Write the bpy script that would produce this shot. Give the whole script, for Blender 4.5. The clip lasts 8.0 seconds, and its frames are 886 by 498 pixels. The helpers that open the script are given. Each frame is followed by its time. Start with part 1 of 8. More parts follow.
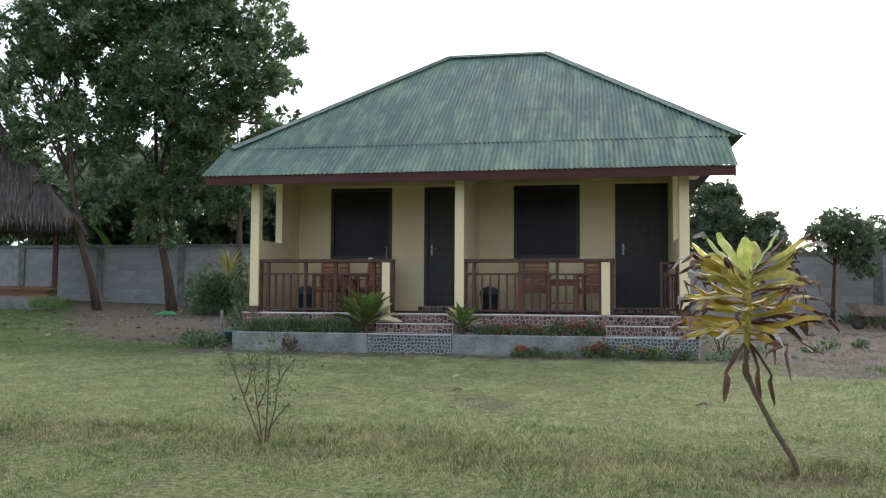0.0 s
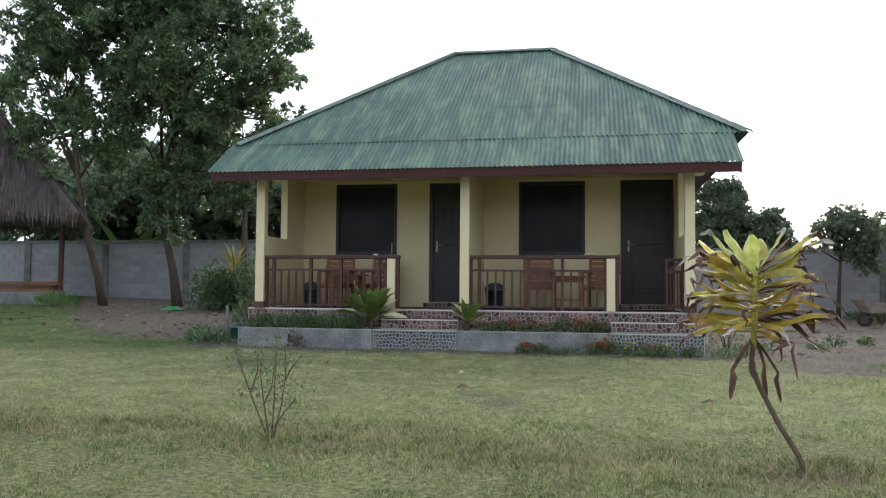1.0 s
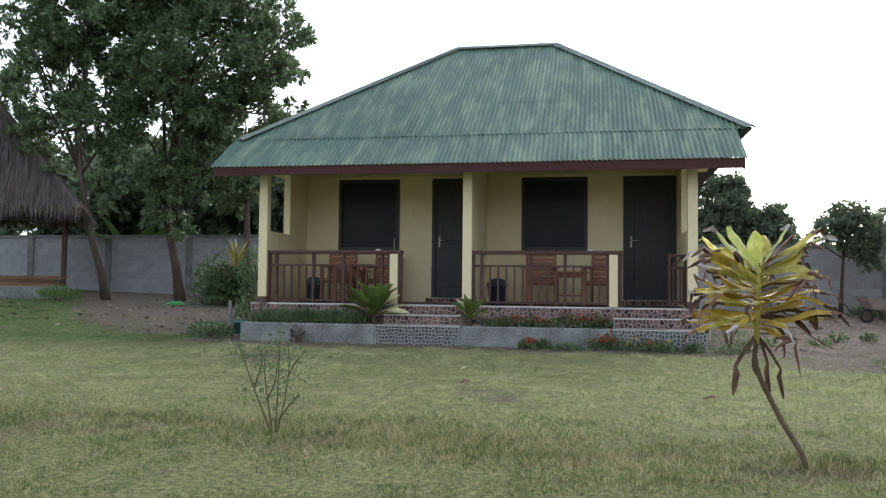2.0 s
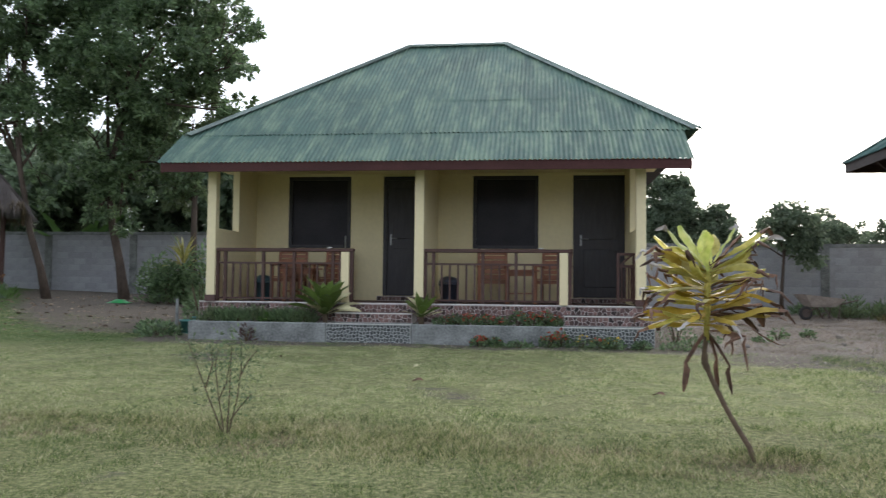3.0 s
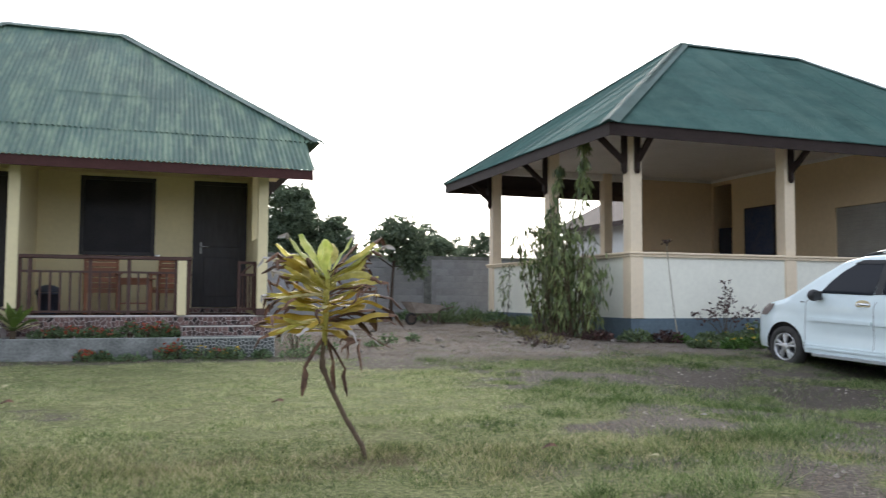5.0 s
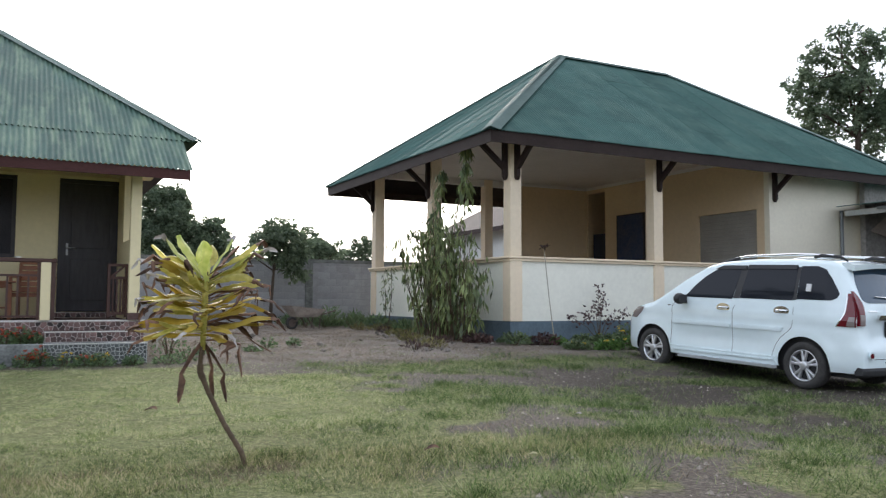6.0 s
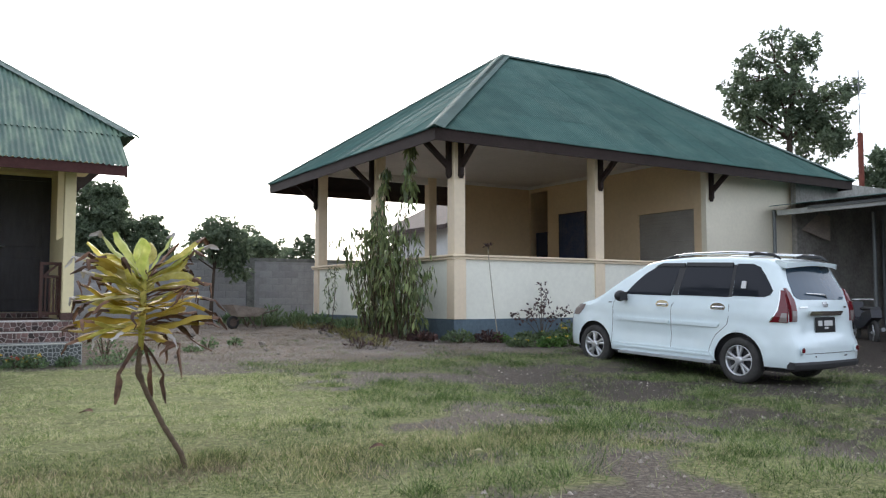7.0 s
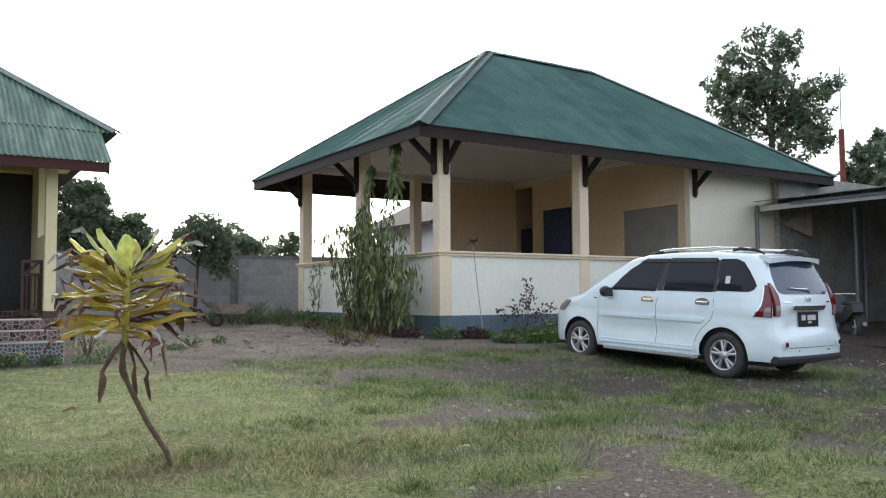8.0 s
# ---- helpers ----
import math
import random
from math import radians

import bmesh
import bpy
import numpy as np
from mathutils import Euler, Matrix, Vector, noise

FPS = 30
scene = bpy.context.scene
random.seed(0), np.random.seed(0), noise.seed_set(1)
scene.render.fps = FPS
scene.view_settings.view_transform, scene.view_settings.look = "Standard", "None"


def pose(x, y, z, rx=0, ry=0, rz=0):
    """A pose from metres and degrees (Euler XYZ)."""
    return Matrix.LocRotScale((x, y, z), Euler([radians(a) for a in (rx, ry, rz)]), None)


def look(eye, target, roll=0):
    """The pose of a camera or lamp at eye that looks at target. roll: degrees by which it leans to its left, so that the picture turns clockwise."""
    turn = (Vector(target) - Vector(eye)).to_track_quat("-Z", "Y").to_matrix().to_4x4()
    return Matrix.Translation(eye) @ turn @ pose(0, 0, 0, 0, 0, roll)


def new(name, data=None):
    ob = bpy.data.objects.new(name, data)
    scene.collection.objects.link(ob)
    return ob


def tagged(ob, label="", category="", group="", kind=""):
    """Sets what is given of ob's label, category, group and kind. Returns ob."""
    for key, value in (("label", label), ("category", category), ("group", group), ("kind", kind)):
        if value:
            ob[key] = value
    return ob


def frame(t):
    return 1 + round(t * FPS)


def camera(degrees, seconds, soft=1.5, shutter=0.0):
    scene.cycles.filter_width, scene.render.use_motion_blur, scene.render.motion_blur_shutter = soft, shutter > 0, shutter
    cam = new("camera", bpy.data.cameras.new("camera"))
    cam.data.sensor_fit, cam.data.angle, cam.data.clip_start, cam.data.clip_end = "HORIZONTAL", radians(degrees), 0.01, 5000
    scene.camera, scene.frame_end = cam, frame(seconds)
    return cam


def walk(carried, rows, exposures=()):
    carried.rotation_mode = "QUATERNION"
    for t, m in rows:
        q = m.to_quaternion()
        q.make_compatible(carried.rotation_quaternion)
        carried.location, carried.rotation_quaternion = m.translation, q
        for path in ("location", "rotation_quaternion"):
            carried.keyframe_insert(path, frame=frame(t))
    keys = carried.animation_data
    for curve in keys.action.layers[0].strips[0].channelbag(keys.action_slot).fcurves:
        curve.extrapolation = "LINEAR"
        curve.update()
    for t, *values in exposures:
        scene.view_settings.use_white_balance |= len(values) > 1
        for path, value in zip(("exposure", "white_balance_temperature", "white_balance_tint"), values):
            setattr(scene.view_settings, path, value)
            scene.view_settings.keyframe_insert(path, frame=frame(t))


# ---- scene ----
cam = camera(57.50, 8.0, soft=1.15, shutter=0.32)
# seconds, x, y, z, yaw, pitch, roll
PATH = [
    (0.0, 5.521, -12.736, 0.967, 10.248, 3.213, 0.339),
    (0.5, 5.517, -12.738, 0.971, 10.357, 3.078, 0.356),
    (1.0, 5.511, -12.743, 0.973, 10.565, 2.914, 0.453),
    (2.5, 5.492, -12.752, 0.977, 10.684, 2.433, 0.620),
    (3.0, 5.466, -12.748, 0.976, 7.126, 2.475, 0.600),
    (3.5, 5.461, -12.737, 0.975, 1.646, 2.580, 0.490),
    (4.0, 5.447, -12.759, 0.974, -5.958, 2.784, 0.241),
    (4.5, 5.474, -12.739, 0.965, -12.401, 3.054, 0.007),
    (5.0, 5.462, -12.728, 0.962, -19.307, 3.359, 0.307),
    (6.5, 5.442, -12.742, 0.954, -29.822, 3.657, 0.064),
    (7.0, 5.442, -12.724, 0.952, -31.680, 3.569, -0.021),
    (7.5, 5.440, -12.701, 0.948, -33.060, 3.446, -0.213),
    (8.0, 5.440, -12.702, 0.944, -32.768, 3.347, -0.284),
]
walk(cam, [(t, pose(x, y, z, 90 + pitch, 0, yaw) @ pose(0, 0, 0, 0, 0, roll)) for t, x, y, z, yaw, pitch, roll in PATH],
     exposures=[(0.0, 0.6), (8.0, 0.6)])

# ---- light: a bright veiled evening sky ----
world = bpy.data.worlds.new("sky")
scene.world = world
world.use_nodes = True
wn, wl = world.node_tree.nodes, world.node_tree.links
sky = wn.new("ShaderNodeTexSky")
sky.sky_type = 'NISHITA'
sky.sun_disc = False
sky.sun_elevation = radians(30)
sky.sun_rotation = radians(19)
sky.dust_density = 4.0
sky.air_density = 1.0
veil = wn.new("ShaderNodeHueSaturation")
veil.inputs["Saturation"].default_value = 0.58
wl.new(sky.outputs["Color"], veil.inputs["Color"])
haze = wn.new("ShaderNodeMix")
haze.data_type = 'RGBA'
haze.inputs["Factor"].default_value = 0.55
haze.inputs["B"].default_value = (6.95, 7.6, 8.9, 1)
wl.new(veil.outputs["Color"], haze.inputs["A"])
wl.new(haze.outputs["Result"], wn["Background"].inputs["Color"])
wn["Background"].inputs["Strength"].default_value = 0.16
sun = new("sun", bpy.data.lights.new("sun", 'SUN'))
sun.data.energy, sun.data.angle, sun.data.color = 0.8, radians(30), (1.0, 0.97, 0.92)
sun.matrix_world = look((8, 23, 14), (0, 0, 0))


# ---- building helpers ----
def part(name, bm, material, parent=None, label="", smooth=False, kind=""):
    """Links a bmesh as one mesh object under its thing."""
    me = bpy.data.meshes.new(name)
    bm.normal_update()
    bm.to_mesh(me)
    bm.free()
    if smooth:
        me.polygons.foreach_set("use_smooth", [True] * len(me.polygons))
    for m in (material if isinstance(material, (list, tuple)) else [material]):
        me.materials.append(m)
    ob = new(name, me)
    if parent is not None:
        ob.parent = parent
    return tagged(ob, label, kind=kind)


def same_mesh(name, ob_src, parent, m=None, label=""):
    """Another object on the mesh of ob_src."""
    ob = new(name, ob_src.data)
    ob.parent = parent
    if m is not None:
        ob.matrix_local = m
    return tagged(ob, label)


def thing(name, x=0, y=0, z=0, rz=0, label="", category="", group="", kind=""):
    ob = new(name)
    ob.empty_display_size = 0.2
    ob.matrix_world = pose(x, y, z, 0, 0, rz)
    return tagged(ob, label, category, group, kind)


def box(bm, x0, x1, y0, y1, z0, z1, bevel=0.0, m=None):
    vs = [bm.verts.new((x, y, z)) for z in (z0, z1) for y in (y0, y1) for x in (x0, x1)]
    fs = [(0, 2, 3, 1), (4, 5, 7, 6), (0, 1, 5, 4), (2, 6, 7, 3), (0, 4, 6, 2), (1, 3, 7, 5)]
    faces = [bm.faces.new([vs[i] for i in f]) for f in fs]
    if bevel:
        es = list({e for f in faces for e in f.edges})
        r = bmesh.ops.bevel(bm, geom=es, offset=bevel, segments=1, affect='EDGES', profile=0.5)
        vs = list({v for f in r["faces"] for v in f.verts} | {v for v in vs if v.is_valid})
    if m is not None:
        bmesh.ops.transform(bm, matrix=m, verts=vs)
    return vs


def box_bm(x0, x1, y0, y1, z0, z1, bevel=0.0, m=None):
    bm = bmesh.new()
    box(bm, x0, x1, y0, y1, z0, z1, bevel, m)
    return bm


def tube(bm, pts, radii, sides=8, cap=True):
    """A tapered tube along points."""
    pts = [Vector(p) for p in pts]
    if not isinstance(radii, (list, tuple)):
        radii = [radii] * len(pts)
    rings = []
    ref = Vector((0.31, 0.77, 0.55))
    for i, p in enumerate(pts):
        d = (pts[min(i + 1, len(pts) - 1)] - pts[max(i - 1, 0)]).normalized()
        a = d.cross(ref)
        if a.length < 1e-3:
            a = d.cross(Vector((1, 0, 0)))
        a.normalize()
        b = d.cross(a)
        rings.append([bm.verts.new(p + radii[i] * (math.cos(2 * math.pi * k / sides) * a + math.sin(2 * math.pi * k / sides) * b)) for k in range(sides)])
    for r0, r1 in zip(rings, rings[1:]):
        for k in range(sides):
            bm.faces.new((r0[k], r0[(k + 1) % sides], r1[(k + 1) % sides], r1[k]))
    if cap:
        bm.faces.new(rings[0])
        bm.faces.new(rings[-1][::-1])
    return rings


def prism(bm, outline, y0, y1, axis="y"):
    """An outline in the xz plane (or xy with axis z, yz with axis x), extruded along the axis."""
    def at(a, b, c):
        return {"y": (a, c, b), "z": (a, b, c), "x": (c, a, b)}[axis]
    lo = [bm.verts.new(at(a, b, y0)) for a, b in outline]
    hi = [bm.verts.new(at(a, b, y1)) for a, b in outline]
    n = len(outline)
    bm.faces.new(lo)
    bm.faces.new(hi[::-1])
    for i in range(n):
        bm.faces.new((lo[i], hi[i], hi[(i + 1) % n], lo[(i + 1) % n]))
    return lo + hi


def fix(bm):
    bmesh.ops.recalc_face_normals(bm, faces=bm.faces[:])
    return bm


def ground_z(x, y):
    """The ground rises gently away from the lawn and to the west."""
    a = y + 4.5
    up = 0.020 * (a + math.sqrt(a * a + 2.0)) / 2
    b = -x - 1.5
    west = 0.035 * (b + math.sqrt(b * b + 3.0)) / 2
    drive = max(0.0, min(1.0, (x - 9) / 3)) * max(0.0, min(1.0, (-y - 2.2) / 2.5))
    return up + min(west, 0.6) * min(1.0, max(0.0, (y + 9) / 8)) - 0.18 * drive * drive * (3 - 2 * drive)


# ---- materials ----
def material(name, color, rough=0.7, metal=0.0, var=0.15, scale=6.0, fine=60.0, bump=0.15, bump_scale=80.0, color2=None, island=0.0, each=0.0, spec=0.4, stretch=(1, 1, 1), trans=0.0):
    """A procedural surface: two scales of colour variation, fine relief, and per-object or per-island shifts."""
    m = bpy.data.materials.new(name)
    m.use_nodes = True
    n, l = m.node_tree.nodes, m.node_tree.links
    b = n["Principled BSDF"]
    b.inputs["Roughness"].default_value = rough
    b.inputs["Metallic"].default_value = metal
    b.inputs["Specular IOR Level"].default_value = spec
    co = n.new("ShaderNodeTexCoord")
    mp = n.new("ShaderNodeMapping")
    mp.inputs["Scale"].default_value = stretch
    l.new(co.outputs["Object"], mp.inputs["Vector"])
    n1 = n.new("ShaderNodeTexNoise")
    n1.inputs["Scale"].default_value, n1.inputs["Detail"].default_value = scale, 5
    n2 = n.new("ShaderNodeTexNoise")
    n2.inputs["Scale"].default_value, n2.inputs["Detail"].default_value = fine, 3
    l.new(mp.outputs["Vector"], n1.inputs["Vector"])
    l.new(mp.outputs["Vector"], n2.inputs["Vector"])
    add = n.new("ShaderNodeMath")
    add.operation = 'MULTIPLY_ADD'
    add.inputs[1].default_value = 0.45
    l.new(n2.outputs["Fac"], add.inputs[0])
    mul = n.new("ShaderNodeMath")
    mul.operation = 'MULTIPLY'
    mul.inputs[1].default_value = 0.55
    l.new(n1.outputs["Fac"], mul.inputs[0])
    l.new(mul.outputs[0], add.inputs[2])
    ramp = n.new("ShaderNodeValToRGB")
    c = Vector(color)
    c2 = Vector(color2) if color2 else c * (1 + var)
    c1 = c if color2 else c * (1 - var)
    ramp.color_ramp.elements[0].position, ramp.color_ramp.elements[1].position = 0.36, 0.64
    ramp.color_ramp.elements[0].color = (*c1, 1)
    ramp.color_ramp.elements[1].color = (*c2, 1)
    l.new(add.outputs[0], ramp.inputs["Fac"])
    col = ramp.outputs["Color"]
    if each or island:
        if each:
            info = n.new("ShaderNodeObjectInfo").outputs["Random"]
        else:
            info = n.new("ShaderNodeNewGeometry").outputs["Random Per Island"]
        amt = each or island
        mr = n.new("ShaderNodeMapRange")
        mr.inputs["To Min"].default_value, mr.inputs["To Max"].default_value = 1 - amt, 1 + amt
        l.new(info, mr.inputs["Value"])
        hs = n.new("ShaderNodeHueSaturation")
        l.new(mr.outputs["Result"], hs.inputs["Value"])
        l.new(col, hs.inputs["Color"])
        col = hs.outputs["Color"]
    l.new(col, b.inputs["Base Color"])
    if bump:
        n3 = n.new("ShaderNodeTexNoise")
        n3.inputs["Scale"].default_value, n3.inputs["Detail"].default_value = bump_scale, 4
        l.new(mp.outputs["Vector"], n3.inputs["Vector"])
        bp = n.new("ShaderNodeBump")
        bp.inputs["Strength"].default_value, bp.inputs["Distance"].default_value = bump, 0.01
        l.new(n3.outputs["Fac"], bp.inputs["Height"])
        l.new(bp.outputs["Normal"], b.inputs["Normal"])
    if trans:
        tr = n.new("ShaderNodeBsdfTranslucent")
        l.new(col, tr.inputs["Color"])
        mx = n.new("ShaderNodeMixShader")
        mx.inputs["Fac"].default_value = trans
        out = n["Material Output"]
        l.new(b.outputs["BSDF"], mx.inputs[1])
        l.new(tr.outputs["BSDF"], mx.inputs[2])
        l.new(mx.outputs["Shader"], out.inputs["Surface"])
    return m


CREAM = material("cream_paint", (0.70, 0.61, 0.38), 0.75, var=0.05, scale=1.2, fine=14, bump=0.1)
IVORY = material("ivory_paint", (0.80, 0.79, 0.69), 0.7, var=0.05, scale=1.0, fine=12, bump=0.08)
CREAMWALL = material("pale_cream_wall_paint", (0.80, 0.745, 0.60), 0.7, var=0.05, scale=1.0, fine=12, bump=0.08)
PEACH = material("peach_paint", (0.78, 0.65, 0.48), 0.7, var=0.05, scale=1.0, fine=12, bump=0.08)
INNER = material("tan_inner_paint", (0.68, 0.53, 0.34), 0.75, var=0.06, scale=0.8, fine=9, bump=0.06)
BLUEGREY = material("blue_grey_plinth_paint", (0.10, 0.14, 0.17), 0.7, var=0.2, scale=2.5, fine=25, bump=0.2)
MAROON = material("dark_stained_wood", (0.062, 0.028, 0.022), 0.55, var=0.25, scale=4, fine=40, bump=0.2, stretch=(1, 1, 6))
FASCIA = material("maroon_fascia_paint", (0.062, 0.025, 0.023), 0.6, var=0.2, scale=3, fine=30, bump=0.15, spec=0.15)
FASCIA_B = material("dark_brown_fascia", (0.033, 0.022, 0.019), 0.6, var=0.2, scale=3, fine=30, bump=0.15, spec=0.15)
DARKDOOR = material("dark_brown_door_wood", (0.036, 0.033, 0.037), 0.55, var=0.25, scale=3, fine=40, bump=0.1, stretch=(6, 6, 1))
WOODCHAIR = material("brown_teak", (0.21, 0.08, 0.038), 0.55, var=0.25, scale=6, fine=50, bump=0.15, each=0.25)
CONCRETE = material("grey_cement", (0.18, 0.188, 0.18), 0.9, var=0.42, scale=4, fine=30, bump=0.4, bump_scale=60)
BLOCK = material("grey_concrete_block", (0.335, 0.34, 0.355), 0.92, var=0.15, scale=4, fine=40, bump=0.4, each=0.10)
MORTAR = material("grey_mortar", (0.31, 0.313, 0.323), 0.95, var=0.15, scale=6, fine=60, bump=0.4)
GLASS_DARK = material("dark_window_glass", (0.034, 0.032, 0.037), 0.14, var=0.3, scale=1.6, bump=0, spec=0.05)
CEIL = material("white_ceiling_board", (0.74, 0.72, 0.68), 0.8, var=0.05, scale=1, fine=10, bump=0.05)
FLOOR_TILE = material("brown_floor_tile", (0.10, 0.062, 0.055), 0.7, var=0.3, scale=5, fine=30, bump=0.05, spec=0.1)


def roof_material(name, base, light, wear, rough, spec, streak):
    m = material(name, base, rough, var=0.14, scale=0.9, fine=9, bump=0.1, each=0.09, stretch=(1, 1, 1), spec=spec)
    n, l = m.node_tree.nodes, m.node_tree.links
    b = n["Principled BSDF"]
    src = b.inputs["Base Color"].links[0].from_socket
    co = n.new("ShaderNodeTexCoord")
    mp = n.new("ShaderNodeMapping")
    mp.inputs["Scale"].default_value = streak
    l.new(co.outputs["Object"], mp.inputs["Vector"])
    nz = n.new("ShaderNodeTexNoise")
    nz.inputs["Scale"].default_value, nz.inputs["Detail"].default_value, nz.inputs["Roughness"].default_value = 1.0, 6, 0.62
    l.new(mp.outputs["Vector"], nz.inputs["Vector"])
    rp = n.new("ShaderNodeValToRGB")
    rp.color_ramp.elements[0].position, rp.color_ramp.elements[1].position = 0.46, 0.64
    rp.color_ramp.elements[1].color = (wear, wear, wear, 1)
    l.new(nz.outputs["Fac"], rp.inputs["Fac"])
    mx = n.new("ShaderNodeMix")
    mx.data_type = 'RGBA'
    l.new(rp.outputs["Color"], mx.inputs["Factor"])
    l.new(src, mx.inputs["A"])
    mx.inputs["B"].default_value = (*light, 1)
    l.new(mx.outputs["Result"], b.inputs["Base Color"])
    return m


ROOF_A = roof_material("weathered_green_corrugated_iron", (0.058, 0.112, 0.090), (0.17, 0.245, 0.165), 0.7, 0.6, 0.25, (5.0, 0.9, 1.3))
ROOF_B = roof_material("dark_green_corrugated_iron", (0.050, 0.108, 0.096), (0.12, 0.19, 0.16), 0.28, 0.72, 0.18, (1.2, 1.2, 1.2))
RIDGECAP_B = material("dark_green_ridge_cap", (0.16, 0.235, 0.215), 0.7, var=0.12, scale=2, fine=20, bump=0.1)
RIDGECAP = material("green_ridge_cap", (0.30, 0.37, 0.33), 0.6, var=0.15, scale=2, fine=20, bump=0.1)


# ---- roofs ----
def roof_sheets(parent, mat_, origin, along, up, length, lo, hi, rows, width=0.80, pitch=0.076, amp=0.011, sag=0.006, seed=1):
    """A slope of overlapping corrugated sheets, each an object. along, up: unit vectors in the slope; lo(s), hi(s): the slope's span in up."""
    rng = random.Random(seed)
    along, up, origin = Vector(along).normalized(), Vector(up).normalized(), Vector(origin)
    nrm = along.cross(up).normalized()
    ncol = int(math.ceil(length / width))
    for r, (ta, tb) in enumerate(zip(rows, rows[1:])):
        for c in range(ncol):
            s0, s1 = c * width, min(length, (c + 1) * width + 0.03)
            bm = bmesh.new()
            step = pitch / 4
            k = int(round((s1 - s0) / step))
            tilt = rng.uniform(-sag, sag)
            cols = []
            for i in range(k + 1):
                s = s0 + (s1 - s0) * i / k
                a, b = max(lo(s), ta - 0.12 if r else ta), min(hi(s), tb)
                if b - a < 0.01:
                    b = a + 0.001
                h = amp * math.sin(2 * math.pi * s / pitch)
                line = []
                for j in range(3):
                    t = a + (b - a) * j / 2
                    lift = 0.004 * (1 - (t - ta) / (tb - ta)) + tilt * 0.5 + 0.004 * (c % 2)
                    line.append(bm.verts.new(origin + along * s + up * t + nrm * (h + lift)))
                cols.append((b - a, line))
            for (d0, l0), (d1, l1) in zip(cols, cols[1:]):
                if d0 < 0.012 and d1 < 0.012:
                    continue
                for j in range(2):
                    bm.faces.new((l0[j], l1[j], l1[j + 1], l0[j + 1]))
            if not bm.faces:
                bm.free()
                continue
            loose = [v for v in bm.verts if not v.link_faces]
            bmesh.ops.delete(bm, geom=loose, context='VERTS')
            part("roof_sheet", bm, mat_, parent, smooth=True)


def hip_roof(parent, mat_, x0, x1, y0, y1, ze, rx0, rx1, ry, zr, rows_n, front_y=None, front_z=None, caps=True, cap_w=0.16, seed=1, amp=0.011, cap_mat=None):
    """Four slopes from an eave rectangle to a ridge; the front slope may run on down to front_y, front_z between its gable edges."""
    def slope(p0, p1, q0, q1, sd, lo_t=0.0, ext=0.0):
        p0, p1, q0, q1 = map(Vector, (p0, p1, q0, q1))
        al = (p1 - p0)
        L = al.length
        al.normalize()
        upv = (q0 - p0) - al * (q0 - p0).dot(al)
        H = upv.length
        upv.normalize()
        sa, sb = (q0 - p0).dot(al), (q1 - p0).dot(al)

        def hi(s):
            if s < sa:
                return H * max(0.0, s) / sa
            if s > sb:
                return H * max(0.0, (L - s)) / (L - sb)
            return H
        rows = [-lo_t] if lo_t else []
        rows += [H * i / rows_n for i in range(rows_n + 1)]
        roof_sheets(parent, mat_, p0, al, upv, L, lambda s: -lo_t, lambda s: hi(s), rows, seed=sd, amp=amp)
    e = ze
    lo_t = 0.0
    if front_y is not None:
        lo_t = math.hypot(y0 - front_y, e - front_z)
    slope((x0, y0, e), (x1, y0, e), (rx0, ry, zr), (rx1, ry, zr), seed, lo_t)
    slope((x1, y0, e), (x1, y1, e), (rx1, ry, zr), (rx1, ry, zr), seed + 1)
    slope((x1, y1, e), (x0, y1, e), (rx1, ry, zr), (rx0, ry, zr), seed + 2)
    slope((x0, y1, e), (x0, y0, e), (rx0, ry, zr), (rx0, ry, zr), seed + 3)
    if caps:
        lines = [((rx0, ry, zr), (rx1, ry, zr))]
        for (ex, ey, rx) in ((x0, y0, rx0), (x1, y0, rx1), (x1, y1, rx1), (x0, y1, rx0)):
            lines.append(((ex, ey, e), (rx, ry, zr)))
        for a, b in lines:
            a, b = Vector(a), Vector(b)
            d = (b - a).normalized()
            side = d.cross(Vector((0, 0, 1))).normalized()
            upn = side.cross(d)
            bm = bmesh.new()
            rows = []
            for p in (a, b):
                ring = []
                k = 0.66 if abs(d.z) < 0.05 else 0.50
                for w in (-cap_w, -cap_w * 0.5, -0.025, 0.025, cap_w * 0.5, cap_w):
                    ring.append(bm.verts.new(p + side * w + upn * (0.065 - k * abs(w))))
                rows.append(ring)
            for i in range(5):
                bm.faces.new((rows[0][i], rows[0][i + 1], rows[1][i + 1], rows[1][i]))
            bmesh.ops.solidify(bm, geom=bm.faces[:], thickness=0.006)
            part("ridge_cap", fix(bm), cap_mat or RIDGECAP, parent)


def wall_xz(bm, x0, x1, y0, y1, z0, z1, holes=()):
    """A wall along x with rectangular openings (xa, xb, za, zb) through it."""
    xs = sorted({x0, x1, *[h[0] for h in holes], *[h[1] for h in holes]})
    zs = sorted({z0, z1, *[h[2] for h in holes], *[h[3] for h in holes]})
    for xa, xb in zip(xs, xs[1:]):
        run = None
        for za, zb in zip(zs, zs[1:]):
            cx, cz = (xa + xb) / 2, (za + zb) / 2
            solid = not any(h[0] < cx < h[1] and h[2] < cz < h[3] for h in holes)
            if solid:
                run = (run[0], zb) if run else (za, zb)
            if run and (not solid or zb == zs[-1]):
                box(bm, xa, xb, y0, y1, run[0], run[1])
                run = None
    return bm


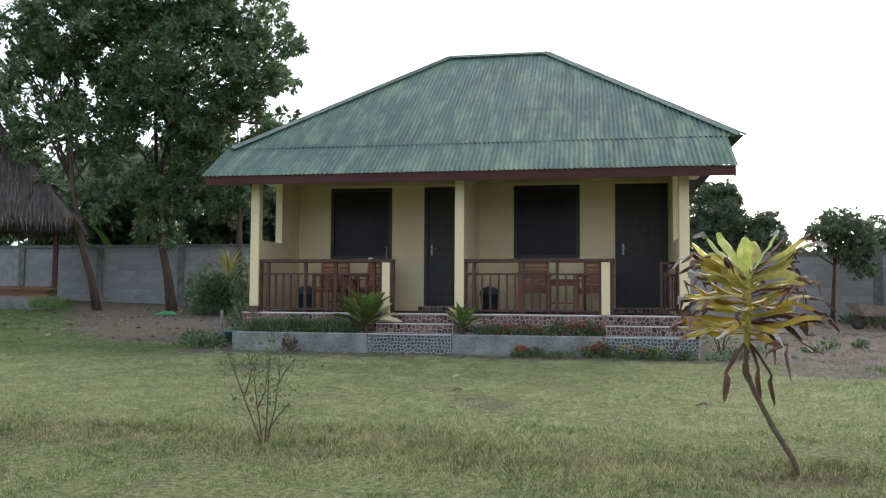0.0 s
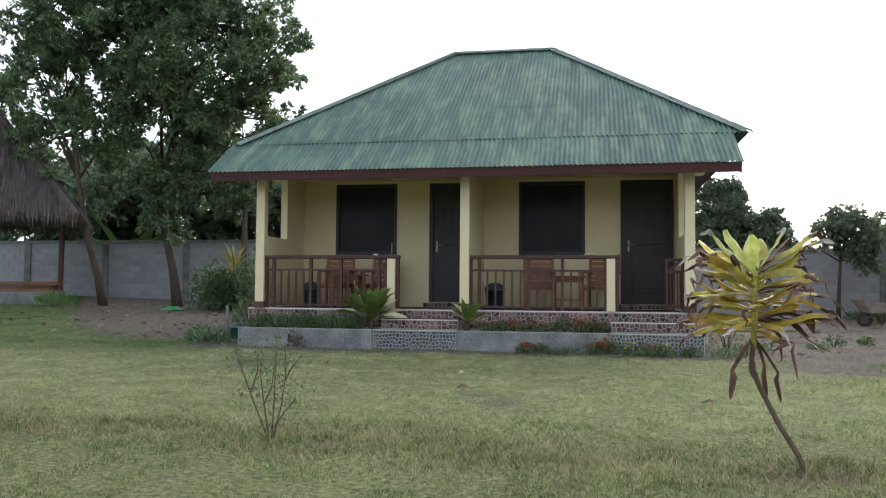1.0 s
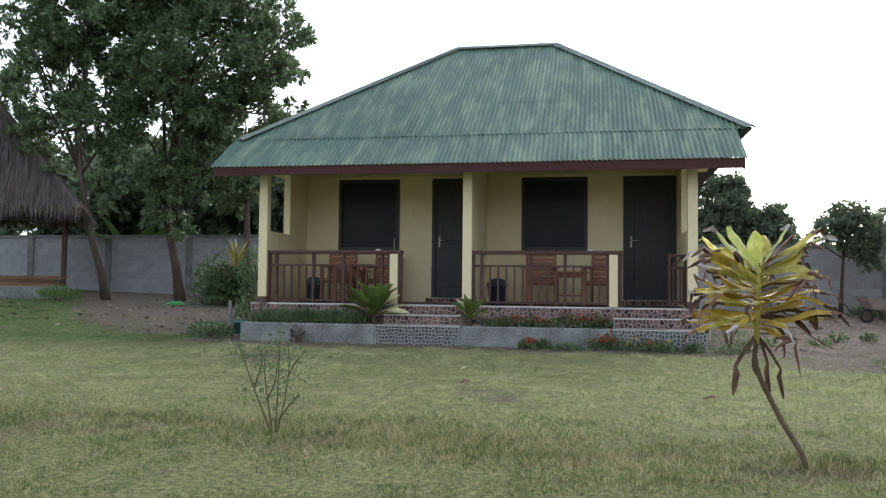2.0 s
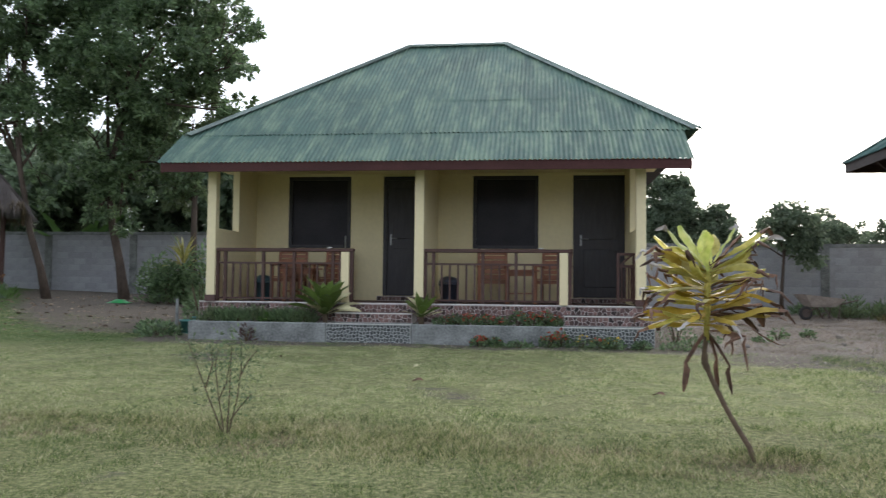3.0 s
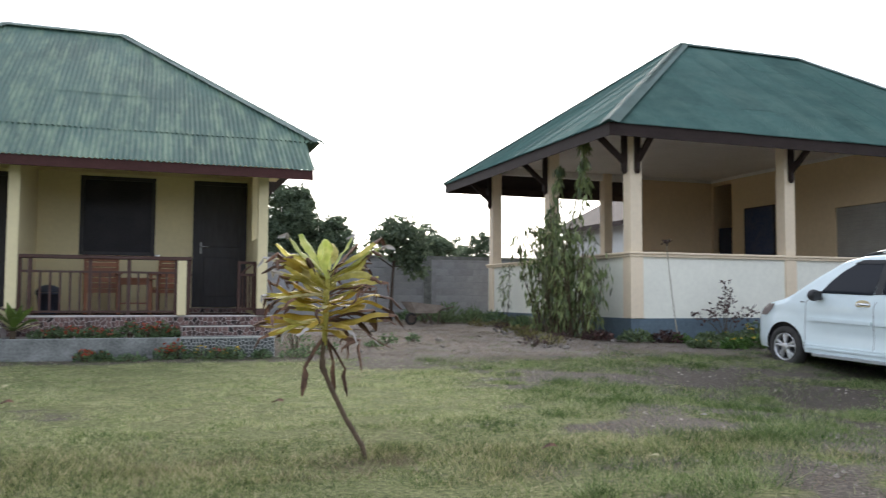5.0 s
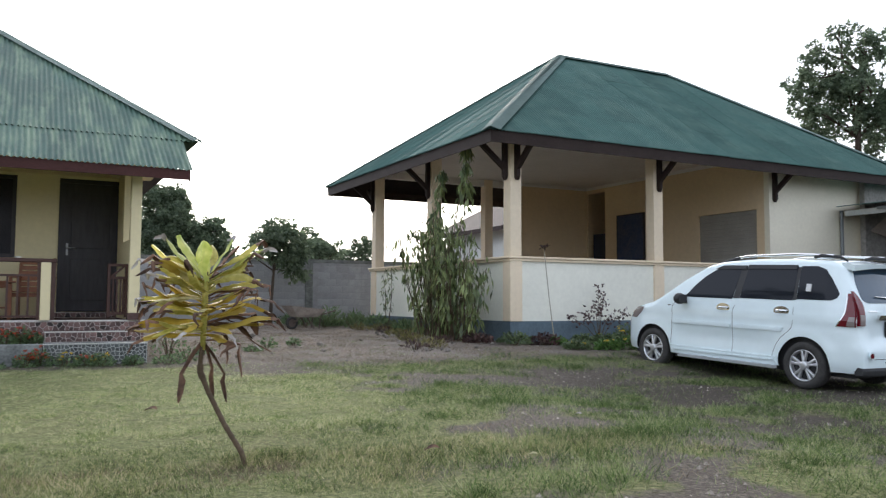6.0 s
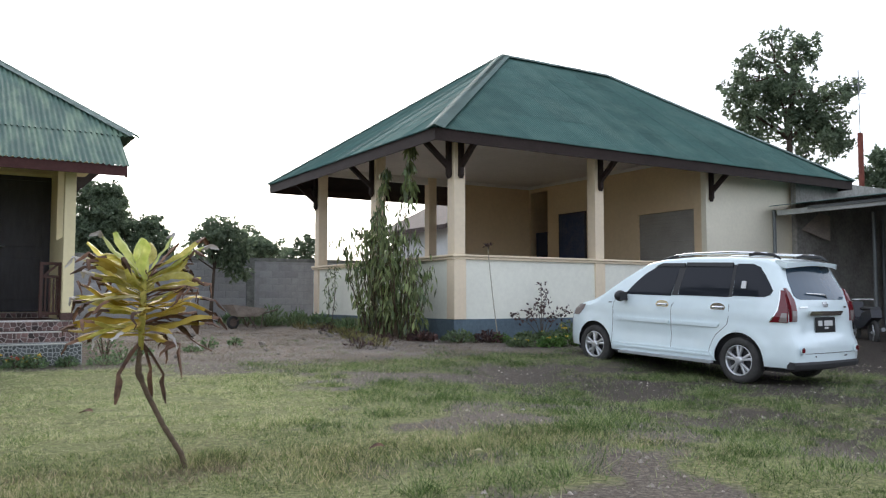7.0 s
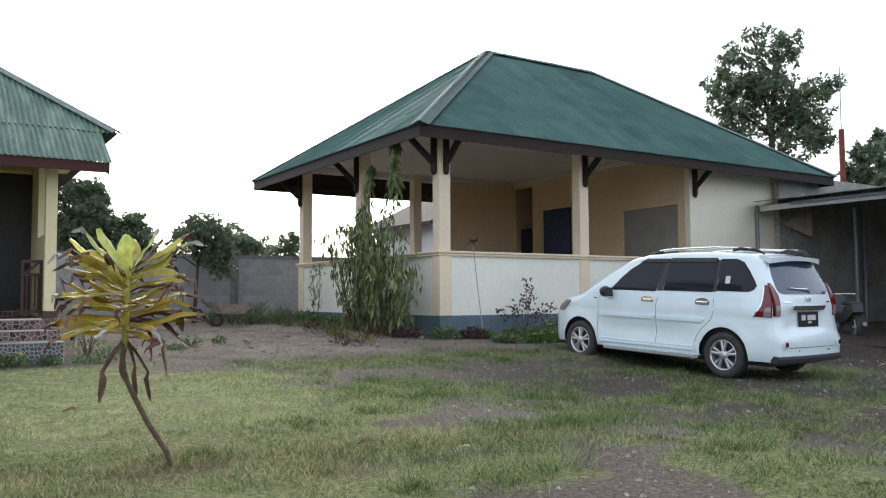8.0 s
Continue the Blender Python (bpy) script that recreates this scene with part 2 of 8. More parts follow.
# ---- the cottage ----
B_ = 3.455      # bay
X0 = 0.04       # first post
ZF = 0.66      # porch floor
DP = 1.867      # porch depth
XL, XR = -0.04, 2 * B_ + 0.08
ROOF_Y = 0.33
cottage = thing("cottage", label="cream cottage with a green corrugated iron hip roof", category="house")
hip_roof(cottage, ROOF_A, -0.60, 7.89, ROOF_Y, 8.05, 3.455, 2.58, 4.68, 4.2, 6.06, 3, seed=11, cap_w=0.13, amp=0.014)
roof_sheets(cottage, ROOF_A, (-0.696, -0.567, 2.86), (1, 0, 0), (0, ROOF_Y + 0.567, 3.45 - 2.86), 8.356, lambda s: 0.0, lambda s: 1.10, [0.0, 1.10], seed=15, amp=0.014)
# floor slab, porch front
part("floor_slab", box_bm(XL - 0.12, XR + 0.12, -0.02, 7.2, -0.1, ZF - 0.02), CONCRETE, cottage)
part("porch_floor", box_bm(XL - 0.10, XR + 0.10, -0.0, DP, ZF - 0.02, ZF), FLOOR_TILE, cottage, "brown tiled porch floor")
# walls
WT = 2.945   # top of doors and windows
bm = bmesh.new()
openings = []
for k in (0, 1):
    openings += [(0.73 + k * B_, 1.91 + k * B_, 1.62, WT), (2.53 + k * B_, 3.50 + k * B_ if k else 3.40, ZF + 0.09, WT)]
wall_xz(bm, XL, XR, DP, DP + 0.13, ZF, 3.5, openings)
bmesh.ops.remove_doubles(bm, verts=bm.verts[:], dist=1e-4)
part("front_wall", bm, CREAM, cottage)
part("west_wall", box_bm(XL, XL + 0.13, DP + 0.13, 7.2, ZF, 3.5), CREAM, cottage)
part("east_wall", box_bm(XR - 0.13, XR, DP + 0.13, 7.2, ZF, 3.5), CREAM, cottage)
part("back_wall", box_bm(XL + 0.13, XR - 0.13, 7.07, 7.2, ZF, 3.5), CREAM, cottage)
part("dividing_wall", box_bm(X0 + B_ - 0.055, X0 + B_ + 0.055, 0.08, DP, ZF, 3.2), CREAM, cottage)
part("porch_ceiling", box_bm(XL - 0.4, XR + 0.4, -0.22, DP, 3.0, 3.02), CREAM, cottage)
for x, w in ((X0, 0.075), (X0 + B_, 0.075), (X0 + 2 * B_, 0.075)):
    part("porch_post", box_bm(x - w, x + w, -0.075, 0.075, ZF + 0.10, 3.02, 0.006), CREAM, cottage)
    part("post_foot", box_bm(x - w - 0.012, x + w + 0.012, -0.087, 0.087, ZF, ZF + 0.10), FLOOR_TILE, cottage)
for x in (X0, X0 + 2 * B_):
    part("side_wall", box_bm(x - 0.06, x + 0.06, 0.075, DP, ZF, 1.86), CREAM, cottage)
    part("side_pilaster", box_bm(x - 0.06, x + 0.06, 0.98, DP, 1.86, 3.02), CREAM, cottage)
# fascia
part("fascia", box_bm(-0.63, 7.63, -0.545, -0.52, 2.72, 2.868), FASCIA, cottage, "maroon timber fascia board")
for x in (-0.63, 7.605):
    bm = bmesh.new()
    prism(bm, [(-0.52, 2.70), (-0.52, 2.872), (0.36, 3.445), (0.36, 3.24)], x, x + 0.025, "x")
    part("fascia", fix(bm), FASCIA, cottage)
part("beam", box_bm(-0.06, 2 * B_ + 0.14, -0.06, 0.06, 3.02, 3.16), FASCIA, cottage)
for x in (-0.40, 7.56):
    part("fascia", box_bm(x, x + 0.025, ROOF_Y + 0.06, 8.0, 3.28, 3.43), FASCIA, cottage)
part("soffit", box_bm(-0.565, XL, DP, 7.9, 3.26, 3.28), FASCIA_B, cottage)
part("soffit", box_bm(XR, 7.81, DP, 7.9, 3.26, 3.28), FASCIA_B, cottage)

# doors and windows
STEEL = material("brushed_steel", (0.30, 0.30, 0.30), 0.45, 1.0, var=0.08, bump=0.03)
GROUT = material("pale_grout", (0.47, 0.42, 0.395), 0.9, var=0.15, scale=8, fine=50, bump=0.2)
PINKSTONE = material("pink_brown_tile_stone", (0.115, 0.068, 0.060), 0.6, var=0.3, scale=10, fine=60, bump=0.2, each=0.85)
GREYSTONE = material("grey_cobble", (0.085, 0.092, 0.09), 0.75, var=0.3, scale=12, fine=60, bump=0.3, each=0.45)


def clip_poly(poly, p, n):
    """The part of a polygon on the side of p that n points away from."""
    out = []
    for i, a in enumerate(poly):
        b = poly[(i + 1) % len(poly)]
        da, db = (a[0] - p[0]) * n[0] + (a[1] - p[1]) * n[1], (b[0] - p[0]) * n[0] + (b[1] - p[1]) * n[1]
        if da <= 0:
            out.append(a)
        if (da < 0 < db) or (db < 0 < da):
            t = da / (da - db)
            out.append((a[0] + t * (b[0] - a[0]), a[1] + t * (b[1] - a[1])))
    return out


def crazy_paving(parent, origin, along, up, out, w, h, cell, mat_, seed, gap=0.0075, proud=0.008):
    """Irregular stones set in grout on a rectangle, each an object."""
    rng = random.Random(seed)
    origin, along, up, out = Vector(origin), Vector(along), Vector(up), Vector(out)
    nx, ny = max(1, round(w / cell)), max(1, round(h / cell))
    seeds = [((i + rng.uniform(0.12, 0.88)) * w / nx, (j + rng.uniform(0.15, 0.85)) * h / ny) for i in range(nx) for j in range(ny)]
    for s in seeds:
        poly = [(gap, gap), (w - gap, gap), (w - gap, h - gap), (gap, h - gap)]
        for q in seeds:
            d = (q[0] - s[0], q[1] - s[1])
            L = math.hypot(*d)
            if 0 < L < 3.2 * cell:
                mid = (s[0] + d[0] * (0.5 - gap * 0.5 / L), s[1] + d[1] * (0.5 - gap * 0.5 / L))
                poly = clip_poly(poly, mid, d)
                if len(poly) < 3:
                    break
        if len(poly) < 3:
            continue
        cx, cy = sum(p[0] for p in poly) / len(poly), sum(p[1] for p in poly) / len(poly)
        if max(math.hypot(p[0] - cx, p[1] - cy) for p in poly) < 0.012:
            continue
        bm = bmesh.new()
        rings = []
        for f, o in ((1.0, 0.0), (0.97, proud * 0.7), (0.84, proud)):
            rings.append([bm.verts.new(origin + along * (cx + (p[0] - cx) * f) + up * (cy + (p[1] - cy) * f) + out * o) for p in poly])
        n = len(poly)
        for r0, r1 in zip(rings, rings[1:]):
            for i in range(n):
                bm.faces.new((r0[i], r0[(i + 1) % n], r1[(i + 1) % n], r1[i]))
        bm.faces.new(rings[-1])
        part("stone", fix(bm), mat_, parent)


def leaf_panels(door, x0, x1):
    """Two raised fields on a door leaf."""
    for z0, z1 in ((ZF + 0.28, 1.62), (1.80, WT - 0.22)):
        part("door_panel", box_bm(x0 + 0.12, x1 - 0.12, DP + 0.010, DP + 0.02, z0, z1, 0.006), DARKDOOR, door)


for k in (0, 1):
    ox = k * B_
    x0, x1 = 0.73 + ox, 1.91 + ox
    win = thing("window_%d" % (k + 1), label="dark framed window with dark glass in a cream wall", category="window", kind="structure")
    bm = bmesh.new()
    wall_xz(bm, x0, x1, DP - 0.02, DP + 0.08, 1.62, WT, [(x0 + 0.06, x1 - 0.06, 1.68, WT - 0.06)])
    part("window_frame", bm, DARKDOOR, win)
    part("pane", box_bm(x0 + 0.06, x1 - 0.06, DP + 0.03, DP + 0.036, 1.68, WT - 0.06), GLASS_DARK, win)
    x0, x1 = 2.53 + ox, (3.50 if k else 3.40) + ox
    door = thing("door_%d" % (k + 1), label="closed dark brown wooden door with a steel handle", category="door", kind="structure")
    bm = bmesh.new()
    wall_xz(bm, x0, x1, DP - 0.02, DP + 0.09, ZF + 0.09, WT, [(x0 + 0.07, x1 - 0.07, ZF + 0.095, WT - 0.07)])
    part("door_frame", bm, DARKDOOR, door)
    part("door_leaf", box_bm(x0 + 0.07, x1 - 0.07, DP + 0.02, DP + 0.06, ZF + 0.10, WT - 0.07), DARKDOOR, door)
    leaf_panels(door, x0 + 0.07, x1 - 0.07)
    part("handle_plate", box_bm(x0 + 0.12, x0 + 0.155, DP + 0.012, DP + 0.02, 1.68, 1.88, 0.004), STEEL, door, "brushed steel handle plate")
    bm = bmesh.new()
    tube(bm, [(x0 + 0.137, DP + 0.015, 1.80), (x0 + 0.137, DP - 0.045, 1.80), (x0 + 0.16, DP - 0.05, 1.80), (x0 + 0.26, DP - 0.05, 1.795)], 0.010, 8)
    part("handle", fix(bm), STEEL, door, "brushed steel lever handle", smooth=True)
    part("threshold", box_bm(x0 - 0.08, x1 + 0.08, DP - 0.16, DP - 0.02, ZF, ZF + 0.085), GROUT, door, "tiled door step")
    crazy_paving(door, (x0 - 0.08, DP - 0.16, ZF), (1, 0, 0), (0, 0, 1), (0, -1, 0), x1 - x0 + 0.16, 0.085, 0.075, PINKSTONE, 61 + k)

# ---- the pavilion ----
PX, PY = 14.29, 1.17
PZS, PZP, PZB = 1.875, 0.545, -0.05
PW, PL = 9.38, 13.85
PT = 4.66    # the hall's ceiling, up under the roof
PP = 0.27    # pillar width
pavilion = thing("pavilion", label="ivory open-sided hall with a dark green hip roof", category="building")
ex0, ey0 = 13.36, 0.43
hip_roof(pavilion, ROOF_B, ex0, ex0 + PL, ey0, ey0 + PW, 4.265, ex0 + 5.03, ex0 + PL - 4.97, ey0 + PW / 2, 7.68, 4, cap_w=0.2, seed=31, amp=0.019, cap_mat=RIDGECAP_B)
PXR, PYB = 25.38, 8.62
WX = 21.89    # where the closed wall begins
# low walls
def low_wall(x0, x1, y0, y1):
    part("plinth_wall", box_bm(x0 - 0.02, x1 + 0.02, y0 - 0.02, y1 + 0.02, PZB, PZP), BLUEGREY, pavilion)
    part("parapet", box_bm(x0, x1, y0, y1, PZP, PZS - 0.09), IVORY, pavilion)
low_wall(PX + 0.02, WX, PY + 0.03, PY + 0.17)
low_wall(PX + 0.03, PX + 0.17, PY + 0.19, PYB)
part("sill_cap", box_bm(PX - 0.06, WX, PY - 0.05, PY + 0.21, PZS - 0.05, PZS, 0.012), PEACH, pavilion)
part("sill_cap", box_bm(PX - 0.06, PX + 0.21, PY + 0.21, PYB, PZS - 0.05, PZS, 0.012), PEACH, pavilion)
part("sill_band", box_bm(PX - 0.03, WX, PY - 0.02, PY + 0.18, PZS - 0.10, PZS - 0.05, 0.008), PEACH, pavilion)
part("sill_band", box_bm(PX - 0.03, PX + 0.18, PY + 0.18, PYB, PZS - 0.10, PZS - 0.05, 0.008), PEACH, pavilion)
posts = [(PX, PY), (18.13, PY), (PX, 4.72), (PX, 8.22), (17.95, PYB - PP)]
for x, y in posts:
    part("pillar", box_bm(x, x + PP, y, y + PP, PZS, PT, 0.008), PEACH, pavilion)
    part("pillar_base", box_bm(x - 0.012, x + PP + 0.012, y - 0.012, y + PP + 0.012, PZP, PZS - 0.10, 0.008), PEACH, pavilion)
part("closed_wall", box_bm(WX, PXR, PY, PY + 0.16, PZP, PT), CREAMWALL, pavilion)
part("plinth_wall", box_bm(WX + 0.02, PXR, PY - 0.02, PY + 0.18, PZB, PZP), BLUEGREY, pavilion)
part("east_wall", box_bm(PXR - 0.16, PXR, PY + 0.18, PYB, PZB, PT), IVORY, pavilion)
# partition with a doorway at its far end and a shuttered opening
bm = bmesh.new()
wall_xz(bm, PY + 0.16, PYB, 0, 0.15, PZB, PT, [(1.57, 3.54, PZP - 0.05, 3.30), (7.52, 8.40, PZP - 0.05, 4.46)])
bmesh.ops.remove_doubles(bm, verts=bm.verts[:], dist=1e-4)
bmesh.ops.transform(bm, matrix=Matrix(((0, -1, 0, WX + 0.15), (1, 0, 0, 0), (0, 0, 1, 0), (0, 0, 0, 1))), verts=bm.verts[:])
part("partition", bm, INNER, pavilion, "tan painted inner wall")
part("back_wall", box_bm(19.2, PXR - 0.16, PYB - 0.15, PYB, PZB, PT), INNER, pavilion)
part("parapet", box_bm(PX + PP, 19.2, PYB - 0.2, PYB - 0.06, PZB, PZS - 0.05), IVORY, pavilion)
part("sill_cap", box_bm(PX + PP, 19.2, PYB - 0.25, PYB - 0.01, PZS - 0.05, PZS, 0.012), PEACH, pavilion)
part("hall_floor", box_bm(PX + 0.2, PXR - 0.16, PY + 0.2, PYB - 0.25, PZB, PZP - 0.05), FLOOR_TILE, pavilion)
part("hall_ceiling", box_bm(PX + 0.04, PXR, PY + 0.04, PYB, PT, PT + 0.03), CEIL, pavilion)
for x0, x1, y0, y1 in ((PX + PP, WX, PYB - 0.21, PYB - 0.15), (WX - 0.05, WX, PY + 0.4, PYB - 0.21)):
    part("cornice", box_bm(x0, x1, y0, y1, PT - 0.09, PT - 0.002), CEIL, pavilion)
# wall plates on the pillars and the boarded eaves that rise with the roof
for x0, x1, y0, y1 in ((PX, WX, PY + 0.06, PY + 0.20), (PX + 0.06, PX + 0.20, PY + 0.20, PYB), (PX + 0.20, 19.2, PYB - 0.20, PYB - 0.06)):
    part("wall_plate", box_bm(x0, x1, y0, y1, PT - 0.20, PT - 0.002), CEIL, pavilion)


def eave_board(a, b, c, d, mat_):
    """A boarded underside between the fascia and the wall plate."""
    bm = bmesh.new()
    bm.faces.new([bm.verts.new(p) for p in (a, b, c, d)])
    bmesh.ops.solidify(bm, geom=bm.faces[:], thickness=0.015)
    part("eave_board", fix(bm), mat_, pavilion)


EB = 4.17
eave_board((ex0 + 0.08, ey0 + 0.08, EB), (ex0 + PL - 0.08, ey0 + 0.08, EB), (PXR, PY, PT - 0.03), (PX, PY, PT - 0.03), CEIL)
eave_board((ex0 + 0.08, ey0 + 0.08, EB), (ex0 + 0.08, ey0 + PW - 0.08, EB), (PX, PYB, PT - 0.03), (PX, PY, PT - 0.03), CEIL)
# dark north board is added in place of the corrugated roof's underside
eave_board((ex0 + PL - 0.08, ey0 + PW - 0.08, EB + 0.06), (ex0 + 0.08, ey0 + PW - 0.08, EB + 0.06), (PX, PYB, PT + 0.02), (PXR, PYB, PT + 0.02), FASCIA_B)
SHUTTER = material("grey_roller_shutter", (0.30, 0.28, 0.25), 0.6, 0.0, var=0.1, scale=2, fine=20, bump=0.05)
for i in range(28):
    z = PZP - 0.05 + i * 0.1
    if z > 3.30:
        break
    part("shutter_slat", box_bm(WX + 0.05, WX + 0.075, 1.57, 3.54, z, z + 0.0985, 0.006), SHUTTER, pavilion)
part("inner_door", box_bm(WX + 0.02, WX + 0.06, 7.54, 8.14, PZP - 0.05, 3.12), material("blue_black_door", (0.012, 0.018, 0.04), 0.5, var=0.2, scale=2), pavilion, "dark blue inner door")
# fascia boards
fx0, fx1, fy0, fy1 = ex0 + 0.045, ex0 + PL - 0.045, ey0 + 0.045, ey0 + PW - 0.045
for x0, x1, y0, y1 in ((fx0, fx1, fy0, fy0 + 0.03), (fx0, fx1, fy1 - 0.03, fy1), (fx0, fx0 + 0.03, fy0 + 0.03, fy1 - 0.03), (fx1 - 0.03, fx1, fy0 + 0.03, fy1 - 0.03)):
    part("fascia", box_bm(x0, x1, y0, y1, 4.03, 4.285), FASCIA_B, pavilion)


def bracket(x, y, dx, dy):
    """A timber knee brace with its hanging post, from a pillar out to the eave."""
    br = bmesh.new()
    d = Vector((dx, dy, 0))
    s = Vector((-dy, dx, 0)) * 0.045
    o = Vector((x, y, 0))

    def bar(pts):
        lo = [br.verts.new(o + d * a + Vector((0, 0, z)) - s) for a, z in pts]
        hi = [br.verts.new(o + d * a + Vector((0, 0, z)) + s) for a, z in pts]
        n = len(pts)
        br.faces.new(lo)
        br.faces.new(hi[::-1])
        for i in range(n):
            br.faces.new((lo[i], hi[i], hi[(i + 1) % n], lo[(i + 1) % n]))
    bar([(0.0, 3.50), (0.05, 3.44), (0.10, 3.52), (0.10, 4.52), (0.0, 4.58)])
    bar([(0.10, 3.66), (0.10, 3.79), (0.58, 4.20), (0.70, 4.16)])
    part("knee_brace", fix(br), FASCIA_B, pavilion, "dark stained timber knee brace")


for x, y in ((PX, PY), (18.13, PY), (WX + 0.02, PY)):
    bracket(x + 0.135, y, 0, -1)
for y in (PY, 4.72, 8.22):
    bracket(PX, y + 0.135, -1, 0)
bracket(PX + 0.135, 8.49, 0, 1)
painting = thing("painting", WX - 0.03, 6.29, 2.90, 0, "dark blue painted canvas hanging on a tan wall", "painting")
PAINTING = material("dark_blue_painting", (0.012, 0.03, 0.09), 0.5, scale=3, fine=12, color2=(0.05, 0.06, 0.10), bump=0.1)
part("canvas", box_bm(-0.02, 0.028, -0.58, 0.58, -0.68, 0.68), PAINTING, painting)
for y0, y1, z0, z1 in ((-0.62, 0.62, 0.68, 0.72), (-0.62, 0.62, -0.72, -0.68), (-0.62, -0.58, -0.68, 0.68), (0.58, 0.62, -0.68, 0.68)):
    part("frame", box_bm(-0.025, 0.028, y0, y1, z0, z1), DARKDOOR, painting)


# ---- ground ----
def bare(x, y):
    """How bare of grass the ground is, 0 to 1."""
    def ramp(v, a, b):
        return max(0.0, min(1.0, (v - a) / (b - a)))
    n = 0.5 + 0.5 * noise.noise((x * 0.45, y * 0.45, 3.1))
    n2 = 0.5 + 0.5 * noise.noise((x * 1.4, y * 1.4, 7.7))
    wob = (n - 0.5) * 2.4
    strip = ramp(y + 0.3 * (n2 - 0.5), -1.62, -1.25) * ramp(x, -1.2, -0.2)
    east = ramp(x + wob * 0.5, 7.2, 8.6) * ramp(y + wob, -3.0, -1.9)
    west = ramp(-x, 0.2, 1.6) * ramp(y + wob, -1.2, 1.0) * ramp(x + 2.9 + (y + 0.9) * 0.64 + wob * 0.4, -0.9, 0.7)
    yard = 0.42 * ramp(x + wob, 8.4, 10.2) * ramp(-y, 1.8, 3.0)
    drive = ramp(x + wob, 8.2, 11.0) * ramp(-y, 2.0, 4.0) * (0.15 + 0.85 * ramp(n2 * 0.6 + n * 0.4, 0.44, 0.62))
    lawn = 0.55 * ramp(n2 * 0.5 + n * 0.5, 0.60, 0.80)
    n3 = 0.5 + 0.5 * noise.noise((x * 0.9, y * 1.6, 12.4))
    n4 = 0.5 + 0.5 * noise.noise((x * 2.3, y * 2.6, 21.7))
    side = x + 0.45 * max(0.0, -y - 5.0)
    worn = 0.95 * ramp(side, 8.0, 9.6) * ramp(-y, 2.0, 3.0) * ramp(0.65 * n3 + 0.35 * n4, 0.49, 0.57)
    apron = ramp(x + wob * 0.5, 16.5, 17.8) * ramp(-y, 0.8, 1.8)
    return max(apron, strip, east * (0.72 + 0.28 * ramp(n2, 0.3, 0.6)), west, drive * 0.8, lawn, worn, yard)


GROUND = bpy.data.materials.new("lawn_and_bare_earth")
GROUND.use_nodes = True
gn, gl = GROUND.node_tree.nodes, GROUND.node_tree.links


def gnoise(scale, detail=5, rough=0.6):
    t = gn.new("ShaderNodeTexNoise")
    t.inputs["Scale"].default_value, t.inputs["Detail"].default_value, t.inputs["Roughness"].default_value = scale, detail, rough
    gl.new(gco.outputs["Object"], t.inputs["Vector"])
    return t.outputs["Fac"]


def gramp(fac, stops):
    r = gn.new("ShaderNodeValToRGB")
    el = r.color_ramp.elements
    while len(el) < len(stops):
        el.new(0.5)
    for e, (p, c) in zip(el, stops):
        e.position, e.color = p, (*c, 1)
    gl.new(fac, r.inputs["Fac"])
    return r.outputs["Color"]


def gmix(f, a, b):
    m = gn.new("ShaderNodeMix")
    m.data_type = 'RGBA'
    gl.new(f, m.inputs["Factor"])
    gl.new(a, m.inputs["A"])
    gl.new(b, m.inputs["B"])
    return m.outputs["Result"]


gco = gn.new("ShaderNodeTexCoord")
grass_c = gmix(gnoise(1.1, 4), gramp(gnoise(26, 6, 0.7), [(0.34, (0.03, 0.04, 0.018)), (0.52, (0.165, 0.195, 0.076)), (0.66, (0.36, 0.36, 0.17))]),
               gramp(gnoise(22, 6, 0.7), [(0.34, (0.035, 0.034, 0.02)), (0.52, (0.175, 0.172, 0.08)), (0.66, (0.39, 0.35, 0.19))]))
earth_c = gmix(gnoise(0.9, 4), gramp(gnoise(30, 8, 0.72), [(0.34, (0.036, 0.028, 0.024)), (0.52, (0.13, 0.108, 0.086)), (0.70, (0.32, 0.28, 0.225))]),
               gramp(gnoise(42, 8, 0.75), [(0.34, (0.03, 0.025, 0.023)), (0.52, (0.096, 0.083, 0.069)), (0.70, (0.24, 0.215, 0.183))]))
# tree shade on the west grass is painted as a darker green
gshade = gn.new("ShaderNodeAttribute")
gshade.attribute_name = "west_shade"
grass_c = gmix(gshade.outputs["Fac"], grass_c, gramp(gnoise(20, 6, 0.7), [(0.30, (0.03, 0.05, 0.016)), (0.52, (0.075, 0.115, 0.036)), (0.74, (0.14, 0.18, 0.065))]))
gdry = gn.new("ShaderNodeAttribute")
gdry.attribute_name = "dry"
trodden_c = gmix(gnoise(8, 7, 0.75), gramp(gnoise(30, 8, 0.75), [(0.38, (0.05, 0.042, 0.036)), (0.50, (0.155, 0.13, 0.112)), (0.62, (0.36, 0.31, 0.27))]),
                 gramp(gnoise(34, 8, 0.75), [(0.38, (0.06, 0.05, 0.042)), (0.50, (0.235, 0.198, 0.17)), (0.62, (0.50, 0.435, 0.375))]))
earth_c = gmix(gdry.outputs["Fac"], earth_c, trodden_c)
gdark = gn.new("ShaderNodeAttribute")
gdark.attribute_name = "dark_earth"
earth_c = gmix(gdark.outputs["Fac"], earth_c, gramp(gnoise(24, 7, 0.7), [(0.30, (0.018, 0.014, 0.012)), (0.52, (0.043, 0.036, 0.030)), (0.74, (0.09, 0.077, 0.064))]))
gat = gn.new("ShaderNodeAttribute")
gat.attribute_name = "bare"
gad = gn.new("ShaderNodeMath")
gad.operation = 'MULTIPLY_ADD'
